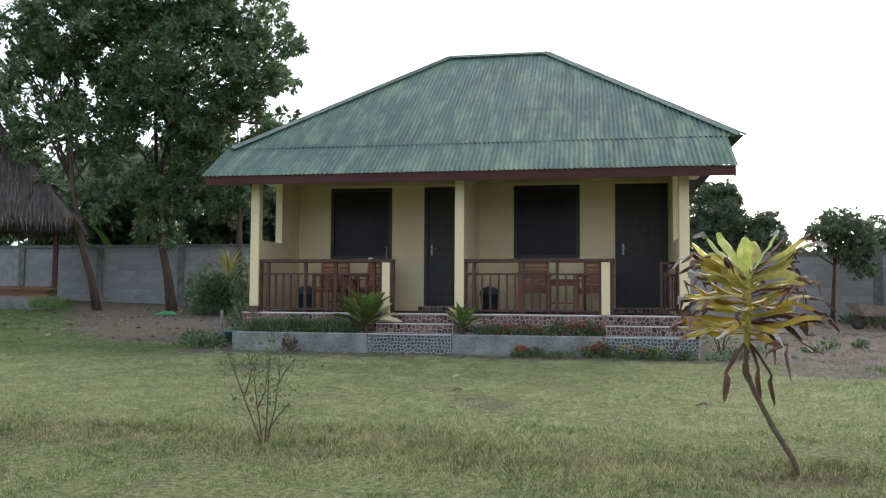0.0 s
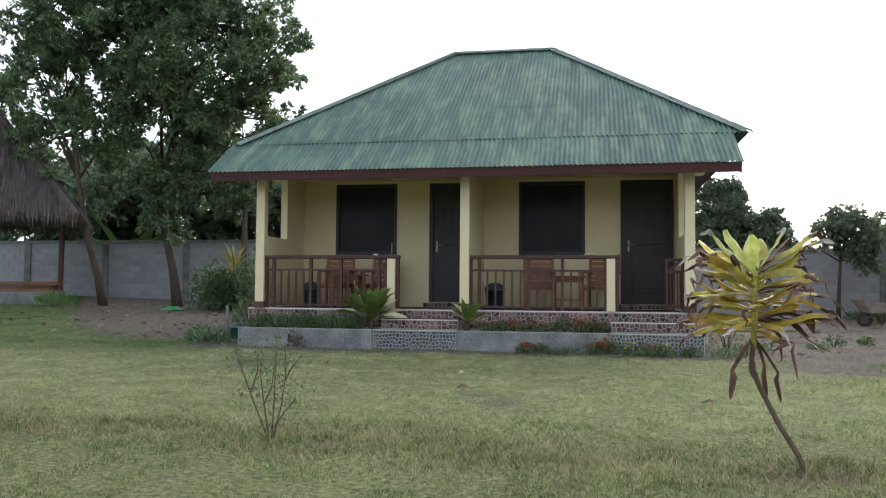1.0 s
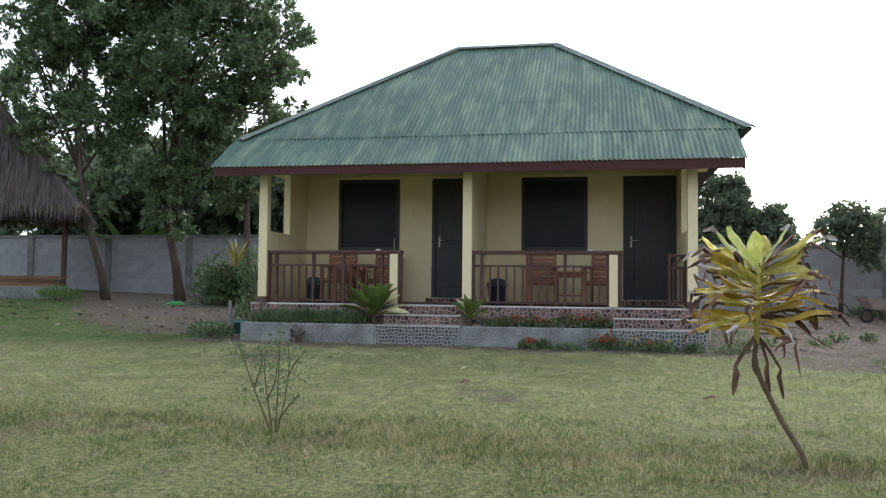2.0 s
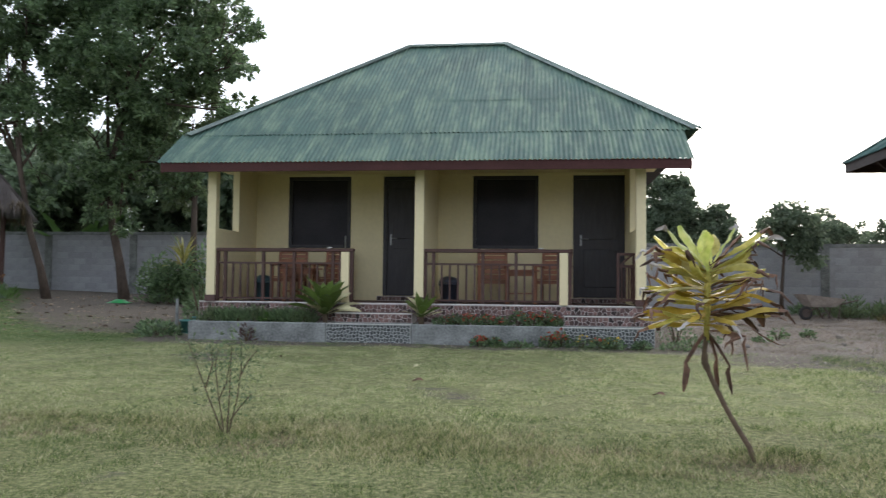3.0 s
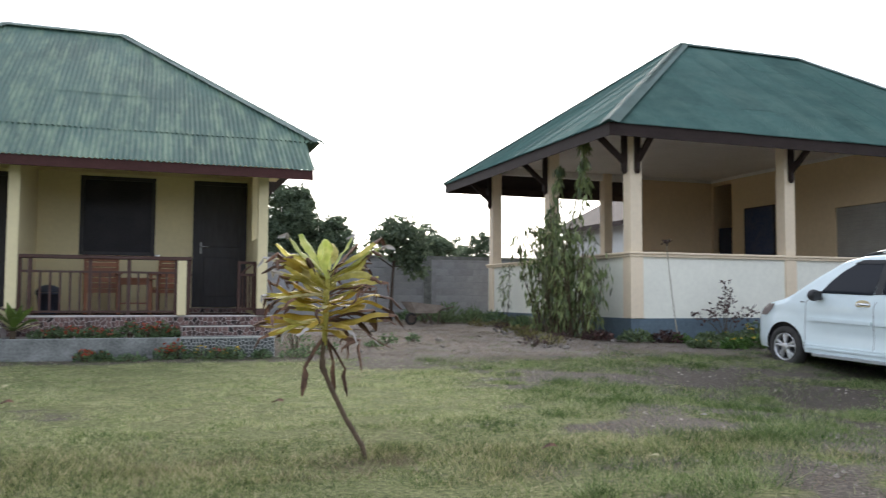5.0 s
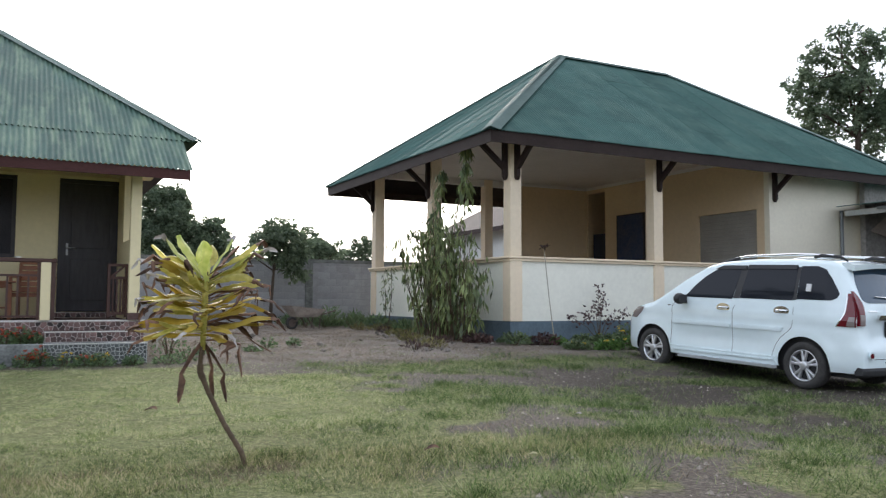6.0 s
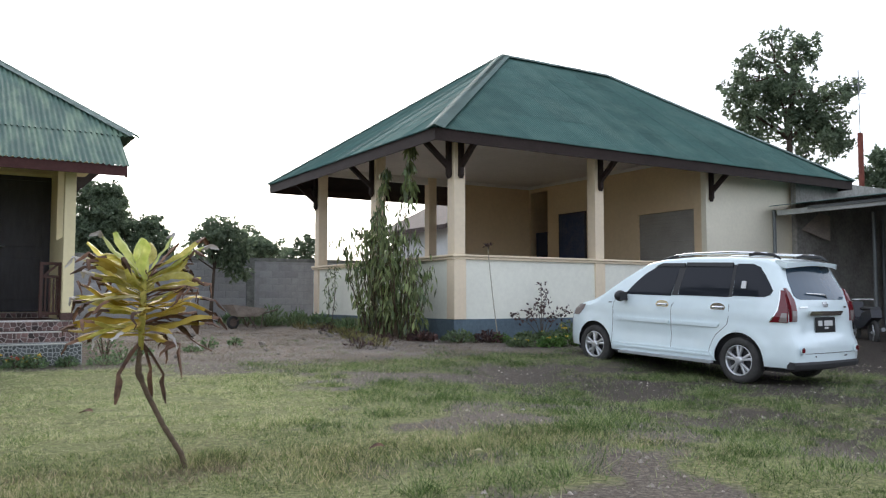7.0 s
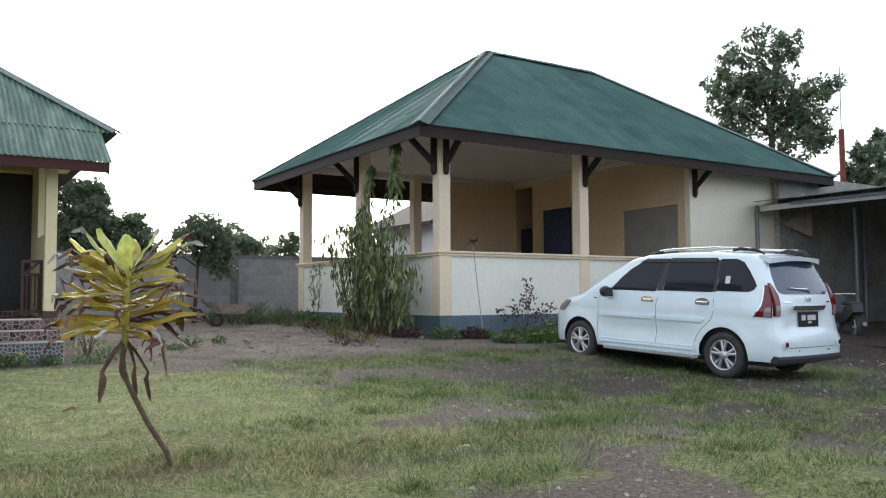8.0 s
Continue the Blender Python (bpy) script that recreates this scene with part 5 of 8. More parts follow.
def cloud(blobs, count, clump, seed, shell=0.5, squash=0.85, puffs=26):
    """Leaf places in rosettes, gathered in puffs over some round masses, with gaps between; returns places and ways."""
    rng = np.random.default_rng(seed)
    centre, radius, away = [], [], []
    for bx, by, bz, br in blobs:
        for _ in range(max(9, int(puffs * br ** 1.7))):
            d = rng.normal(size=3)
            d /= np.linalg.norm(d)
            rad = br * (shell + (1 - shell) * rng.random() ** 0.6) * rng.uniform(0.8, 1.12)
            centre.append(np.array([bx, by, bz]) + d * rad * np.array([1, 1, squash]))
            radius.append(rng.uniform(0.18, 0.40) * (0.50 + 0.28 * br))
            away.append(d)
    C, R, A = np.array(centre), np.array(radius), np.array(away)
    k = max(1, count // clump)
    which = rng.choice(len(C), size=k, p=R ** 2 / (R ** 2).sum())
    d = rng.normal(size=(k, 3)) + A[which] * 0.55 + np.array([0, 0, 0.35])
    d /= np.linalg.norm(d, axis=1)[:, None]
    tipp = C[which] + d * (R[which] * (0.45 + 0.6 * rng.random(k) ** 0.6))[:, None]
    idx = np.repeat(np.arange(k), clump)
    spray = rng.normal(size=(len(idx), 3))
    spray /= np.linalg.norm(spray, axis=1)[:, None]
    out = d[idx] * 0.6 + spray * 0.85
    P = tipp[idx] + rng.normal(size=(len(idx), 3)) * 0.018 + out * 0.03 - d[idx] * (0.10 * rng.random(len(idx)))[:, None]
    return P, out


def tree(name, trunk, radius, blobs, count, leaf, mat_, seed, label, clump=14, shell=0.45, limbs=True, category="tree", group="", droop=0.3, puffs=26):
    x, y, z = trunk[0]
    t = thing(name, x, y, z, 0, label, category, group)
    o = Vector(trunk[0])
    bm = bmesh.new()
    n = len(trunk)
    tube(bm, [Vector(p) - o - Vector((0, 0, 0.15 if i == 0 else 0)) for i, p in enumerate(trunk)], [radius * (1 - 0.55 * i / (n - 1)) * (1.25 if i == 0 else 1) for i in range(n)], 10)
    part("trunk", fix(bm), BARK, t, smooth=True)
    rng = random.Random(seed)
    if limbs:
        top = Vector(trunk[-1]) - o
        for i, b in enumerate(blobs):
            end = Vector(b[:3]) - o
            start = (Vector(trunk[-1 if i % 2 else -2]) - o)
            mid = start.lerp(end, 0.5) + Vector((rng.uniform(-.3, .3), rng.uniform(-.3, .3), 0.25 * (end - start).length * 0.4))
            bm = bmesh.new()
            tube(bm, [start, mid, end], [radius * 0.42, radius * 0.26, radius * 0.10], 7)
            for q in range(4):
                e2 = end + Vector((rng.uniform(-1, 1), rng.uniform(-1, 1), rng.uniform(-0.5, 1))).normalized() * b[3] * 0.85
                tube(bm, [mid.lerp(end, 0.5 + 0.12 * q), (mid.lerp(end, 0.7) + e2) / 2 + Vector((0, 0, 0.1)), e2], [radius * 0.14, radius * 0.09, radius * 0.04], 5)
            part("limb", fix(bm), BARK, t, smooth=True)
    P, D = cloud(blobs, count, clump, seed, shell, puffs=puffs)
    rg = np.random.default_rng(seed + 5)
    D[:, 2] -= droop
    m = len(P)
    L = leaf * rg.uniform(0.7, 1.3, m)
    leaf_mesh("crown", P - np.array(o), D, L, L * rg.uniform(0.4, 0.6, m), mat_, t, seed + 1, kind="stuff")
    return t


def bush(name, x, y, r, h, count, leaf, mat_, seed, label, flowers=0, fmat=None, category="shrub", group="", z=None, fsize=0.03, up=0.6, wide=0.5):
    z = ground_z(x, y) - 0.01 if z is None else z
    t = thing(name, x, y, z, 0, label, category, group)
    rg = np.random.default_rng(seed)
    rr = np.sqrt(rg.random(count)) * r
    a = rg.random(count) * 2 * math.pi
    hh = rg.random(count) ** 0.8 * h * (1 - 0.55 * (rr / r) ** 2)
    P = np.stack([rr * np.cos(a), rr * np.sin(a), hh * 0.95], 1)
    D = np.stack([np.cos(a) * 0.7, np.sin(a) * 0.7, np.full(count, up)], 1) + rg.normal(size=(count, 3)) * 0.45
    L = leaf * rg.uniform(0.6, 1.4, count)
    leaf_mesh("foliage", P, D, L, L * wide * rg.uniform(0.7, 1.3, count), mat_, t, seed + 1, kind="stuff")
    bm = bmesh.new()
    for i in range(6):
        q = 2 * math.pi * i / 6 + seed
        tube(bm, [(0, 0, -0.05), (0.3 * r * math.cos(q), 0.3 * r * math.sin(q), h * 0.4), (0.55 * r * math.cos(q), 0.55 * r * math.sin(q), h * 0.72)], [0.008 + 0.01 * h, 0.006 + 0.005 * h, 0.003], 5)
    part("stem", fix(bm), TWIG, t)
    if flowers:
        rr = np.sqrt(rg.random(flowers)) * r * 0.95
        a = rg.random(flowers) * 2 * math.pi
        hh = h * (1 - 0.5 * (rr / r) ** 2) * rg.uniform(0.7, 1.12, flowers)
        C = np.stack([rr * np.cos(a), rr * np.sin(a), hh], 1)
        P = np.repeat(C, 5, 0)
        D = rg.normal(size=(len(P), 3))
        D[:, 2] = np.abs(D[:, 2]) * 0.6
        L = np.full(len(P), fsize) * rg.uniform(0.8, 1.3, len(P))
        leaf_mesh("blossom", P, D, L, L * 0.8, fmat, t, seed + 3, kind="stuff")
    return t


def strap(bm, base, heading, rise, length, width, droop, seg=7, channel=0.25, twist=0.0, tip=0.0):
    """One long arching leaf with a channel along its middle, tapering at both ends."""
    p = Vector(base)
    ang = rise
    prev = None
    for i in range(seg + 1):
        t = i / seg
        w = width * (0.22 + 0.78 * math.sin(math.pi * min(1, 0.05 + t * 0.78))) * (1 if t < 0.7 else max(0.03, (1 - t) / 0.3) ** 0.7)
        h = Vector((math.cos(heading), math.sin(heading), 0))
        d = h * math.cos(ang) + Vector((0, 0, math.sin(ang)))
        side = Vector((-math.sin(heading), math.cos(heading), 0))
        nrm = side.cross(d) * -1
        tw = twist * t
        sd = side * math.cos(tw) + nrm * math.sin(tw)
        row = [bm.verts.new(p + sd * w * k + nrm * channel * w * abs(k)) for k in (-0.5, -0.22, 0, 0.22, 0.5)]
        if prev:
            for k in range(4):
                bm.faces.new((prev[k], prev[k + 1], row[k + 1], row[k]))
        prev = row
        p = p + d * length / seg
        ang -= droop / seg * (0.4 + 1.2 * t) + (tip / seg if t > 0.7 else 0)


def strap_plant(name, x, y, z, n, length, width, mats, seed, label, rise=(0.72, 1.42), droop=(0.1, 0.7), category="plant", group="", trunk=0.0):
    t = thing(name, x, y, z, 0, label, category, group)
    rng = random.Random(seed)
    for i in range(n):
        bm = bmesh.new()
        f = i / n
        a = i * 2.399 + rng.uniform(-0.2, 0.2)
        strap(bm, (0.03 * math.cos(a), 0.03 * math.sin(a), 0.02 + trunk * (0.55 + 0.45 * f)), a, rise[0] + (rise[1] - rise[0]) * f + rng.uniform(-.1, .1), length * rng.uniform(0.75, 1.1), width * rng.uniform(0.8, 1.15), rng.uniform(*droop), 8, 0.16, rng.uniform(-.7, .7))
        m = mats[1] if rng.random() < (0.5 if f < 0.4 else 0.12) and len(mats) > 1 else mats[0]
        part("leaf", bm, m, t, smooth=True)
    bm = bmesh.new()
    tube(bm, [(0, 0, -0.05), (0, 0, 0.08 + trunk)], [0.05, 0.035], 8)
    part("stem", fix(bm), TWIG, t)
    return t


# planter plants
STRAP_GREEN = material("glossy_green_strap_leaf", (0.125, 0.185, 0.045), 0.4, var=0.2, scale=4, fine=20, bump=0.05, each=0.3, trans=0.2)
STRAP_CREAM = material("cream_dry_strap_leaf", (0.50, 0.46, 0.27), 0.6, var=0.2, scale=4, fine=20, bump=0.1, each=0.2, trans=0.15)
strap_plant("strap_leaf_plant", 2.08, -0.42, 0.31, 32, 0.54, 0.165, (STRAP_GREEN, STRAP_CREAM), 5, "large green strap-leaved plant with pale outer leaves in a planter", rise=(0.30, 1.40), droop=(0.2, 1.0), group="planter plants", trunk=0.26)
strap_plant("strap_leaf_plant", 3.60, -0.42, 0.31, 22, 0.36, 0.12, (STRAP_GREEN, STRAP_CREAM), 6, "small green strap-leaved plant in a planter", rise=(0.30, 1.40), droop=(0.2, 1.0), group="planter plants", trunk=0.22)
rng = random.Random(4)
for i, x in enumerate((0.22, 0.45, 0.68, 0.92, 1.35, 1.55, 1.75)):
    bush("border_plant", x, -0.38 + rng.uniform(-.1, .1), 0.20, rng.uniform(0.20, 0.28), 420, 0.11, LEAF_DARK if i % 3 else LEAF_MID, 20 + i, "low dark green tufted border plant in a planter", group="border plants", category="plant", z=0.32, up=1.4, wide=0.16)
bush("border_plant", 1.13, -0.4, 0.13, 0.16, 200, 0.06, LEAF_FRESH, 31, "pale green low plant in a planter", z=0.32, category="plant", group="border plants")
for i, (x, y, r, h, nf) in enumerate(((3.95, -.4, .18, .2, 8), (4.15, -.42, .16, .24, 4), (4.36, -.45, .20, .24, 44), (4.62, -.42, .18, .22, 36), (4.83, -.45, .15, .18, 8), (5.08, -.4, .14, .34, 12), (5.30, -.45, .17, .26, 44), (5.50, -.4, .14, .30, 26), (5.64, -.45, .12, .24, 20))):
    bush("flower_clump", x, y, r * 0.9, h * 0.85, 180, 0.06, LEAF_DARK, 40 + i, "clump of orange-red flowers in a planter", int(nf * 0.7), FLOWER_RED, group="flower clumps", category="flowers", z=0.32)
for i, (x, y, r, h, nf, fm) in enumerate(((4.55, -1.0, .16, .22, 26, FLOWER_RED), (4.78, -0.98, .10, .2, 2, FLOWER_RED), (5.55, -1.02, .16, .28, 24, FLOWER_RED), (5.70, -0.98, .14, .36, 26, FLOWER_RED), (6.0, -1.02, .22, .26, 7, FLOWER_YEL), (6.28, -1.05, .18, .25, 9, FLOWER_RED), (6.45, -1.05, .18, .25, 10, FLOWER_YEL), (6.85, -1.0, .14, .2, 0, None), (5.12, -1.1, .22, .14, 0, None))):
    bush("flower_clump", x, y, r * 0.9, h * 0.72, 200, 0.05, LEAF_DARK, 60 + i, "small flowering clump at the foot of the cottage front", nf, fm, group="flower clumps", category="flowers")
bush("dark_red_plant", 1.02, -0.98, 0.10, 0.30, 70, 0.08, LEAF_RUST, 81, "small dark red-leaved plant before the planter", category="plant", wide=0.3)
for i, (x, y) in enumerate(((-0.55, -0.6), (-0.85, -0.2), (-0.35, 0.3))):
    bush("weed_clump", x, y, 0.28, 0.26, 260, 0.08, LEAF_DARK, 84 + i, "dark green weeds beside the cottage", group="weeds", category="plant")
for i, (x, y, r, h) in enumerate(((7.45, -0.15, .34, .50), (7.6, -0.75, .24, .26), (7.3, -1.05, .3, .12), (8.0, 0.2, .25, .2), (9.3, 1.2, .22, .3), (9.9, 1.6, .16, .24), (8.9, 0.6, .2, .16))):
    bush("weed_clump", x, y, r * 0.75, h * (1 if i < 3 else 0.7), 150, 0.05, LEAF_DARK, 90 + i, "green weeds on the bare earth beside the cottage", group="weeds", category="plant")

# tall leaning dracaena in the lawn
DRAC_Y = material("yellow_green_dracaena_leaf", (0.34, 0.31, 0.05), 0.42, scale=9, fine=30, bump=0.08, color2=(0.66, 0.57, 0.17), each=0.35, trans=0.45)
DRAC_O = material("orange_yellow_dracaena_leaf", (0.34, 0.22, 0.03), 0.45, scale=4, fine=14, bump=0.08, color2=(0.56, 0.42, 0.08), each=0.3, trans=0.3)
DRAC_G = material("fresh_dracaena_leaf", (0.31, 0.40, 0.06), 0.4, scale=5, fine=15, bump=0.06, color2=(0.68, 0.68, 0.24), each=0.2, trans=0.3)
DRAC_D = material("dead_brown_dracaena_leaf", (0.05, 0.024, 0.015), 0.7, scale=9, fine=30, bump=0.3, color2=(0.17, 0.09, 0.055), each=0.4)
DRAC_C = material("pale_cream_dracaena_leaf", (0.42, 0.37, 0.13), 0.5, scale=7, fine=25, bump=0.08, color2=(0.72, 0.66, 0.36), each=0.25, trans=0.4)
DRAC_P = material("pale_bleached_leaf", (0.42, 0.39, 0.37), 0.6, var=0.2, scale=4, fine=12, bump=0.1, each=0.25, trans=0.15)
DRAC_STEM = material("ringed_brown_stem", (0.10, 0.068, 0.042), 0.8, var=0.3, scale=10, fine=60, bump=0.6, stretch=(1, 1, 5))
drac = thing("dracaena", 6.645, -8.05, ground_z(6.645, -8.05), 0, "leaning dracaena with yellow leaves and dead brown tips on the lawn", "plant")
stem = [(0, 0, -0.05), (-0.035, 0.03, 0.08), (-0.12, 0.1, 0.235), (-0.192, 0.17, 0.40), (-0.212, 0.185, 0.45), (-0.242, 0.2, 0.53), (-0.243, 0.2, 0.60), (-0.232, 0.2, 0.70), (-0.228, 0.2, 0.84), (-0.224, 0.2, 1.0), (-0.222, 0.2, 1.12)]
bm = bmesh.new()
rings_z, rad = [], []
for i in range(71):
    f = i / 70 * (len(stem) - 1)
    k = min(int(f), len(stem) - 2)
    rings_z.append(Vector(stem[k]).lerp(Vector(stem[k + 1]), f - k))
    rad.append((0.0142 - 0.002 * i / 70 + (0.005 if 31 < i < 40 else 0)) * (1.0 + 0.13 * (i % 2)))
tube(bm, rings_z, rad, 12)
part("stem", fix(bm), DRAC_STEM, drac, smooth=True)
rng = random.Random(12)


def ribbon(path, widths, across, channel=0.3, roll=0.0):
    """A leaf along a bent path, channelled along its rib."""
    bm = bmesh.new()
    prev = None
    path = [Vector(p) for p in path]
    for i, p in enumerate(path):
        d = (path[min(i + 1, len(path) - 1)] - path[max(i - 1, 0)]).normalized()
        sd = (across - d * across.dot(d)).normalized()
        sd.rotate(Matrix.Rotation(roll * i / len(path), 3, d))
        nr = sd.cross(d)
        row = [bm.verts.new(p + sd * widths[i] * k * rng.uniform(0.88, 1.12) + nr * (channel * widths[i] * abs(k) + rng.uniform(-0.06, 0.06) * widths[i])) for k in (-0.5, -0.22, 0, 0.22, 0.5)]
        if prev:
            for k in range(4):
                bm.faces.new((prev[k], prev[k + 1], row[k + 1], row[k]))
        prev = row
    return bm


bm = bmesh.new()
tube(bm, [(-0.232, 0.2, 0.66), (-0.230, 0.2, 0.74), (-0.227, 0.2, 0.9), (-0.223, 0.2, 1.06), (-0.221, 0.2, 1.14)], [0.014, 0.018, 0.020, 0.018, 0.008], 10)
part("leaf_sheath", fix(bm), DRAC_Y, drac, "yellow-green sheath of leaf bases", smooth=True)


def drac_leaf(a, zc, rise, length, broad, bend, mat_, dry, dry_mat):
    """One leaf: a narrow channelled stalk that widens late, then a dead kinked end."""
    h = Vector((math.cos(a), math.sin(a), 0))
    side = Vector((-math.sin(a), math.cos(a), 0))
    p, path, wid, ang = Vector((-0.225, 0.2, zc)) + h * 0.012, [], [], rise
    wave, phase = rng.uniform(0.006, 0.020), rng.uniform(0, 6.28)
    for j in range(13):
        t = j / 12
        path.append(p + side * wave * math.sin(phase + 7 * t) + Vector((0, 0, 0.7 * wave * math.sin(2 * phase + 9 * t))) * t)
        swell = 0.42 if t < 0.12 else 0.42 + 0.58 * smooth01((t - 0.12) / 0.38)
        wid.append(broad * swell * (1 if t < 0.74 else 1 - 0.5 * ((t - 0.74) / 0.26) ** 1.6))
        p = p + (h * math.cos(ang) + Vector((0, 0, math.sin(ang)))) * length / 12
        ang -= bend / 12 * (0.3 + 1.4 * t)
    tilt = -0.95 * math.sin(a) * 0.5 + rng.uniform(-0.55, 0.55)
    across = side * math.cos(tilt) + Vector((0, 0, 1)) * math.sin(tilt)
    leaf_ob = part("leaf", ribbon(path, wid, across, rng.uniform(0.35, 0.75), rng.uniform(-0.8, 0.8)), mat_, drac, smooth=True)
    if dry > 0:
        e, d = path[-1], (path[-1] - path[-2]).normalized()
        w = wid[-1] * 1.1
        kink = h * rng.uniform(-0.2, 0.6) + side * rng.uniform(-0.6, 0.6) - Vector((0, 0, rng.uniform(0.2, 1.0)))
        kink.normalize()
        q = e + d * dry * 0.4
        pts = [e - d * 0.02, e + d * dry * 0.2, q, q + kink * dry * 0.25, q + kink * dry * 0.5 + side * rng.uniform(-0.02, 0.02), q + kink * dry * 0.7]
        part("dry_tip", ribbon(pts, [w, w * 1.05, w * 0.7, w * 0.8, w * 0.5, 0.006], across, 0.9, rng.uniform(-2.4, 2.4)), dry_mat, leaf_ob, "dead curled leaf tip", smooth=True)


LEAVES = 70
for i in range(LEAVES):
    f = i / (LEAVES - 1)
    a = i * 2.399 + rng.uniform(-0.3, 0.3)
    a -= 0.38 * math.sin(2 * a)
    # west leaves' light is put into their cream; dead ones are mostly east
    lit_side = math.cos(a) < 0
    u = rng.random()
    if lit_side:
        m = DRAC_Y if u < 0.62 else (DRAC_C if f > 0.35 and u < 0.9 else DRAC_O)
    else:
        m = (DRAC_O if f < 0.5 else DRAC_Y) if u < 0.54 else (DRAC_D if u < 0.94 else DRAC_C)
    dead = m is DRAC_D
    drac_leaf(a, 0.745 + 0.36 * f, (0.06 + 0.44 * f if lit_side else 0.08 + 0.46 * f) + rng.uniform(-0.22, 0.24), (0.385 - 0.02 * f) * rng.uniform(0.60, 1.06), (0.034 if dead else 0.058) * rng.uniform(0.8, 1.2), rng.uniform(-0.1, 0.75) + (0.5 if dead else 0), m,
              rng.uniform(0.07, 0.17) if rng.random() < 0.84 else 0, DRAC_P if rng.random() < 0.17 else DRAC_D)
for a, rise, length, m in ((2.5, 1.12, 0.31, DRAC_G), (3.5, 0.92, 0.33, DRAC_G), (0.5, 1.05, 0.30, DRAC_G), (1.6, 1.3, 0.25, DRAC_G), (-0.4, 1.0, 0.27, DRAC_D), (-0.15, 0.62, 0.36, DRAC_G), (4.4, 1.25, 0.24, DRAC_G), (2.9, 0.68, 0.34, DRAC_Y)):
    drac_leaf(a, 1.06, rise, length * 1.05, 0.066, rng.uniform(0.1, 0.6), m, 0.09 if m is DRAC_G and rise < 1.1 else 0, DRAC_P)
for a, out, down, drop, w in ((3.3, 0.13, 0.19, 0.17, 0.048), (-0.25, 0.13, 0.2, 0.17, 0.042), (0.5, 0.07, 0.17, 0.2, 0.03), (5.6, 0.24, 0.02, 0.2, 0.045), (0.1, 0.32, -0.06, 0.14, 0.06)):
    h = Vector((math.cos(a), math.sin(a), 0))
    s0 = Vector((-0.230, 0.2, 0.72 + (0.1 if out > 0.25 else 0)))
    k = s0 + h * out - Vector((0, 0, down))
    pts = [s0, s0.lerp(k, 0.5) + Vector((0, 0, 0.015)), k, k + h * -0.004 - Vector((0, 0, drop * 0.25)), k + h * 0.01 - Vector((0, 0, drop * 0.7)), k + h * 0.012 - Vector((0, 0, drop))]
    part("dead_leaf", ribbon(pts, [0.02, w * 0.6, w * 0.55, w * 0.95, w * 0.9, w * 0.25], Vector((-math.sin(a + 0.9), math.cos(a + 0.9), 0)), 0.7, 0.5), DRAC_D, drac, "hanging dead brown leaf", smooth=True)

# bare twiggy shrub in the lawn
tw = thing("twiggy_shrub", 3.44, -7.72, ground_z(3.44, -7.72), 0, "thin twiggy shrub with small sparse green leaves", "shrub")
tips = []
for i, pts in enumerate((
        [(-0.02, 0, 0), (-0.14, 0.02, 0.25), (-0.24, 0.03, 0.48), (-0.28, 0.03, 0.58)],
        [(-0.01, 0, 0), (-0.07, 0.04, 0.24), (-0.10, 0.05, 0.42), (-0.08, 0.05, 0.54)],
        [(0.01, 0, 0), (0.03, -0.02, 0.26), (0.035, -0.02, 0.48), (0.04, -0.02, 0.60)],
        [(0.02, 0, 0), (0.07, 0.01, 0.22), (0.09, 0.02, 0.42), (0.085, 0.02, 0.60)],
        [(0.08, 0.02, 0.36), (0.13, 0.03, 0.46), (0.19, 0.03, 0.53)],
        [(0.03, 0, 0.08), (0.10, -0.02, 0.17), (0.18, -0.03, 0.26)],
        [(-0.07, 0.04, 0.20), (0.0, 0.0, 0.32), (0.02, 0, 0.46)],
        [(-0.15, 0.02, 0.28), (-0.12, 0.06, 0.44), (-0.13, 0.06, 0.52)])):
    bm = bmesh.new()
    tube(bm, pts, [0.0055, 0.0042, 0.0032, 0.002][:len(pts)], 6)
    part("twig", fix(bm), TWIG, tw)
    tips += [Vector(p) for p in pts[1:]]
rg = np.random.default_rng(77)
P = np.array([tips[rg.integers(len(tips))] for _ in range(620)], float) + rg.normal(size=(620, 3)) * 0.05
leaf_mesh("foliage", P, rg.normal(size=(620, 3)) + [0, 0, 0.5], rg.uniform(0.02, 0.045, 620), rg.uniform(0.008, 0.016, 620), LEAF_MID, tw, 78, kind="stuff")

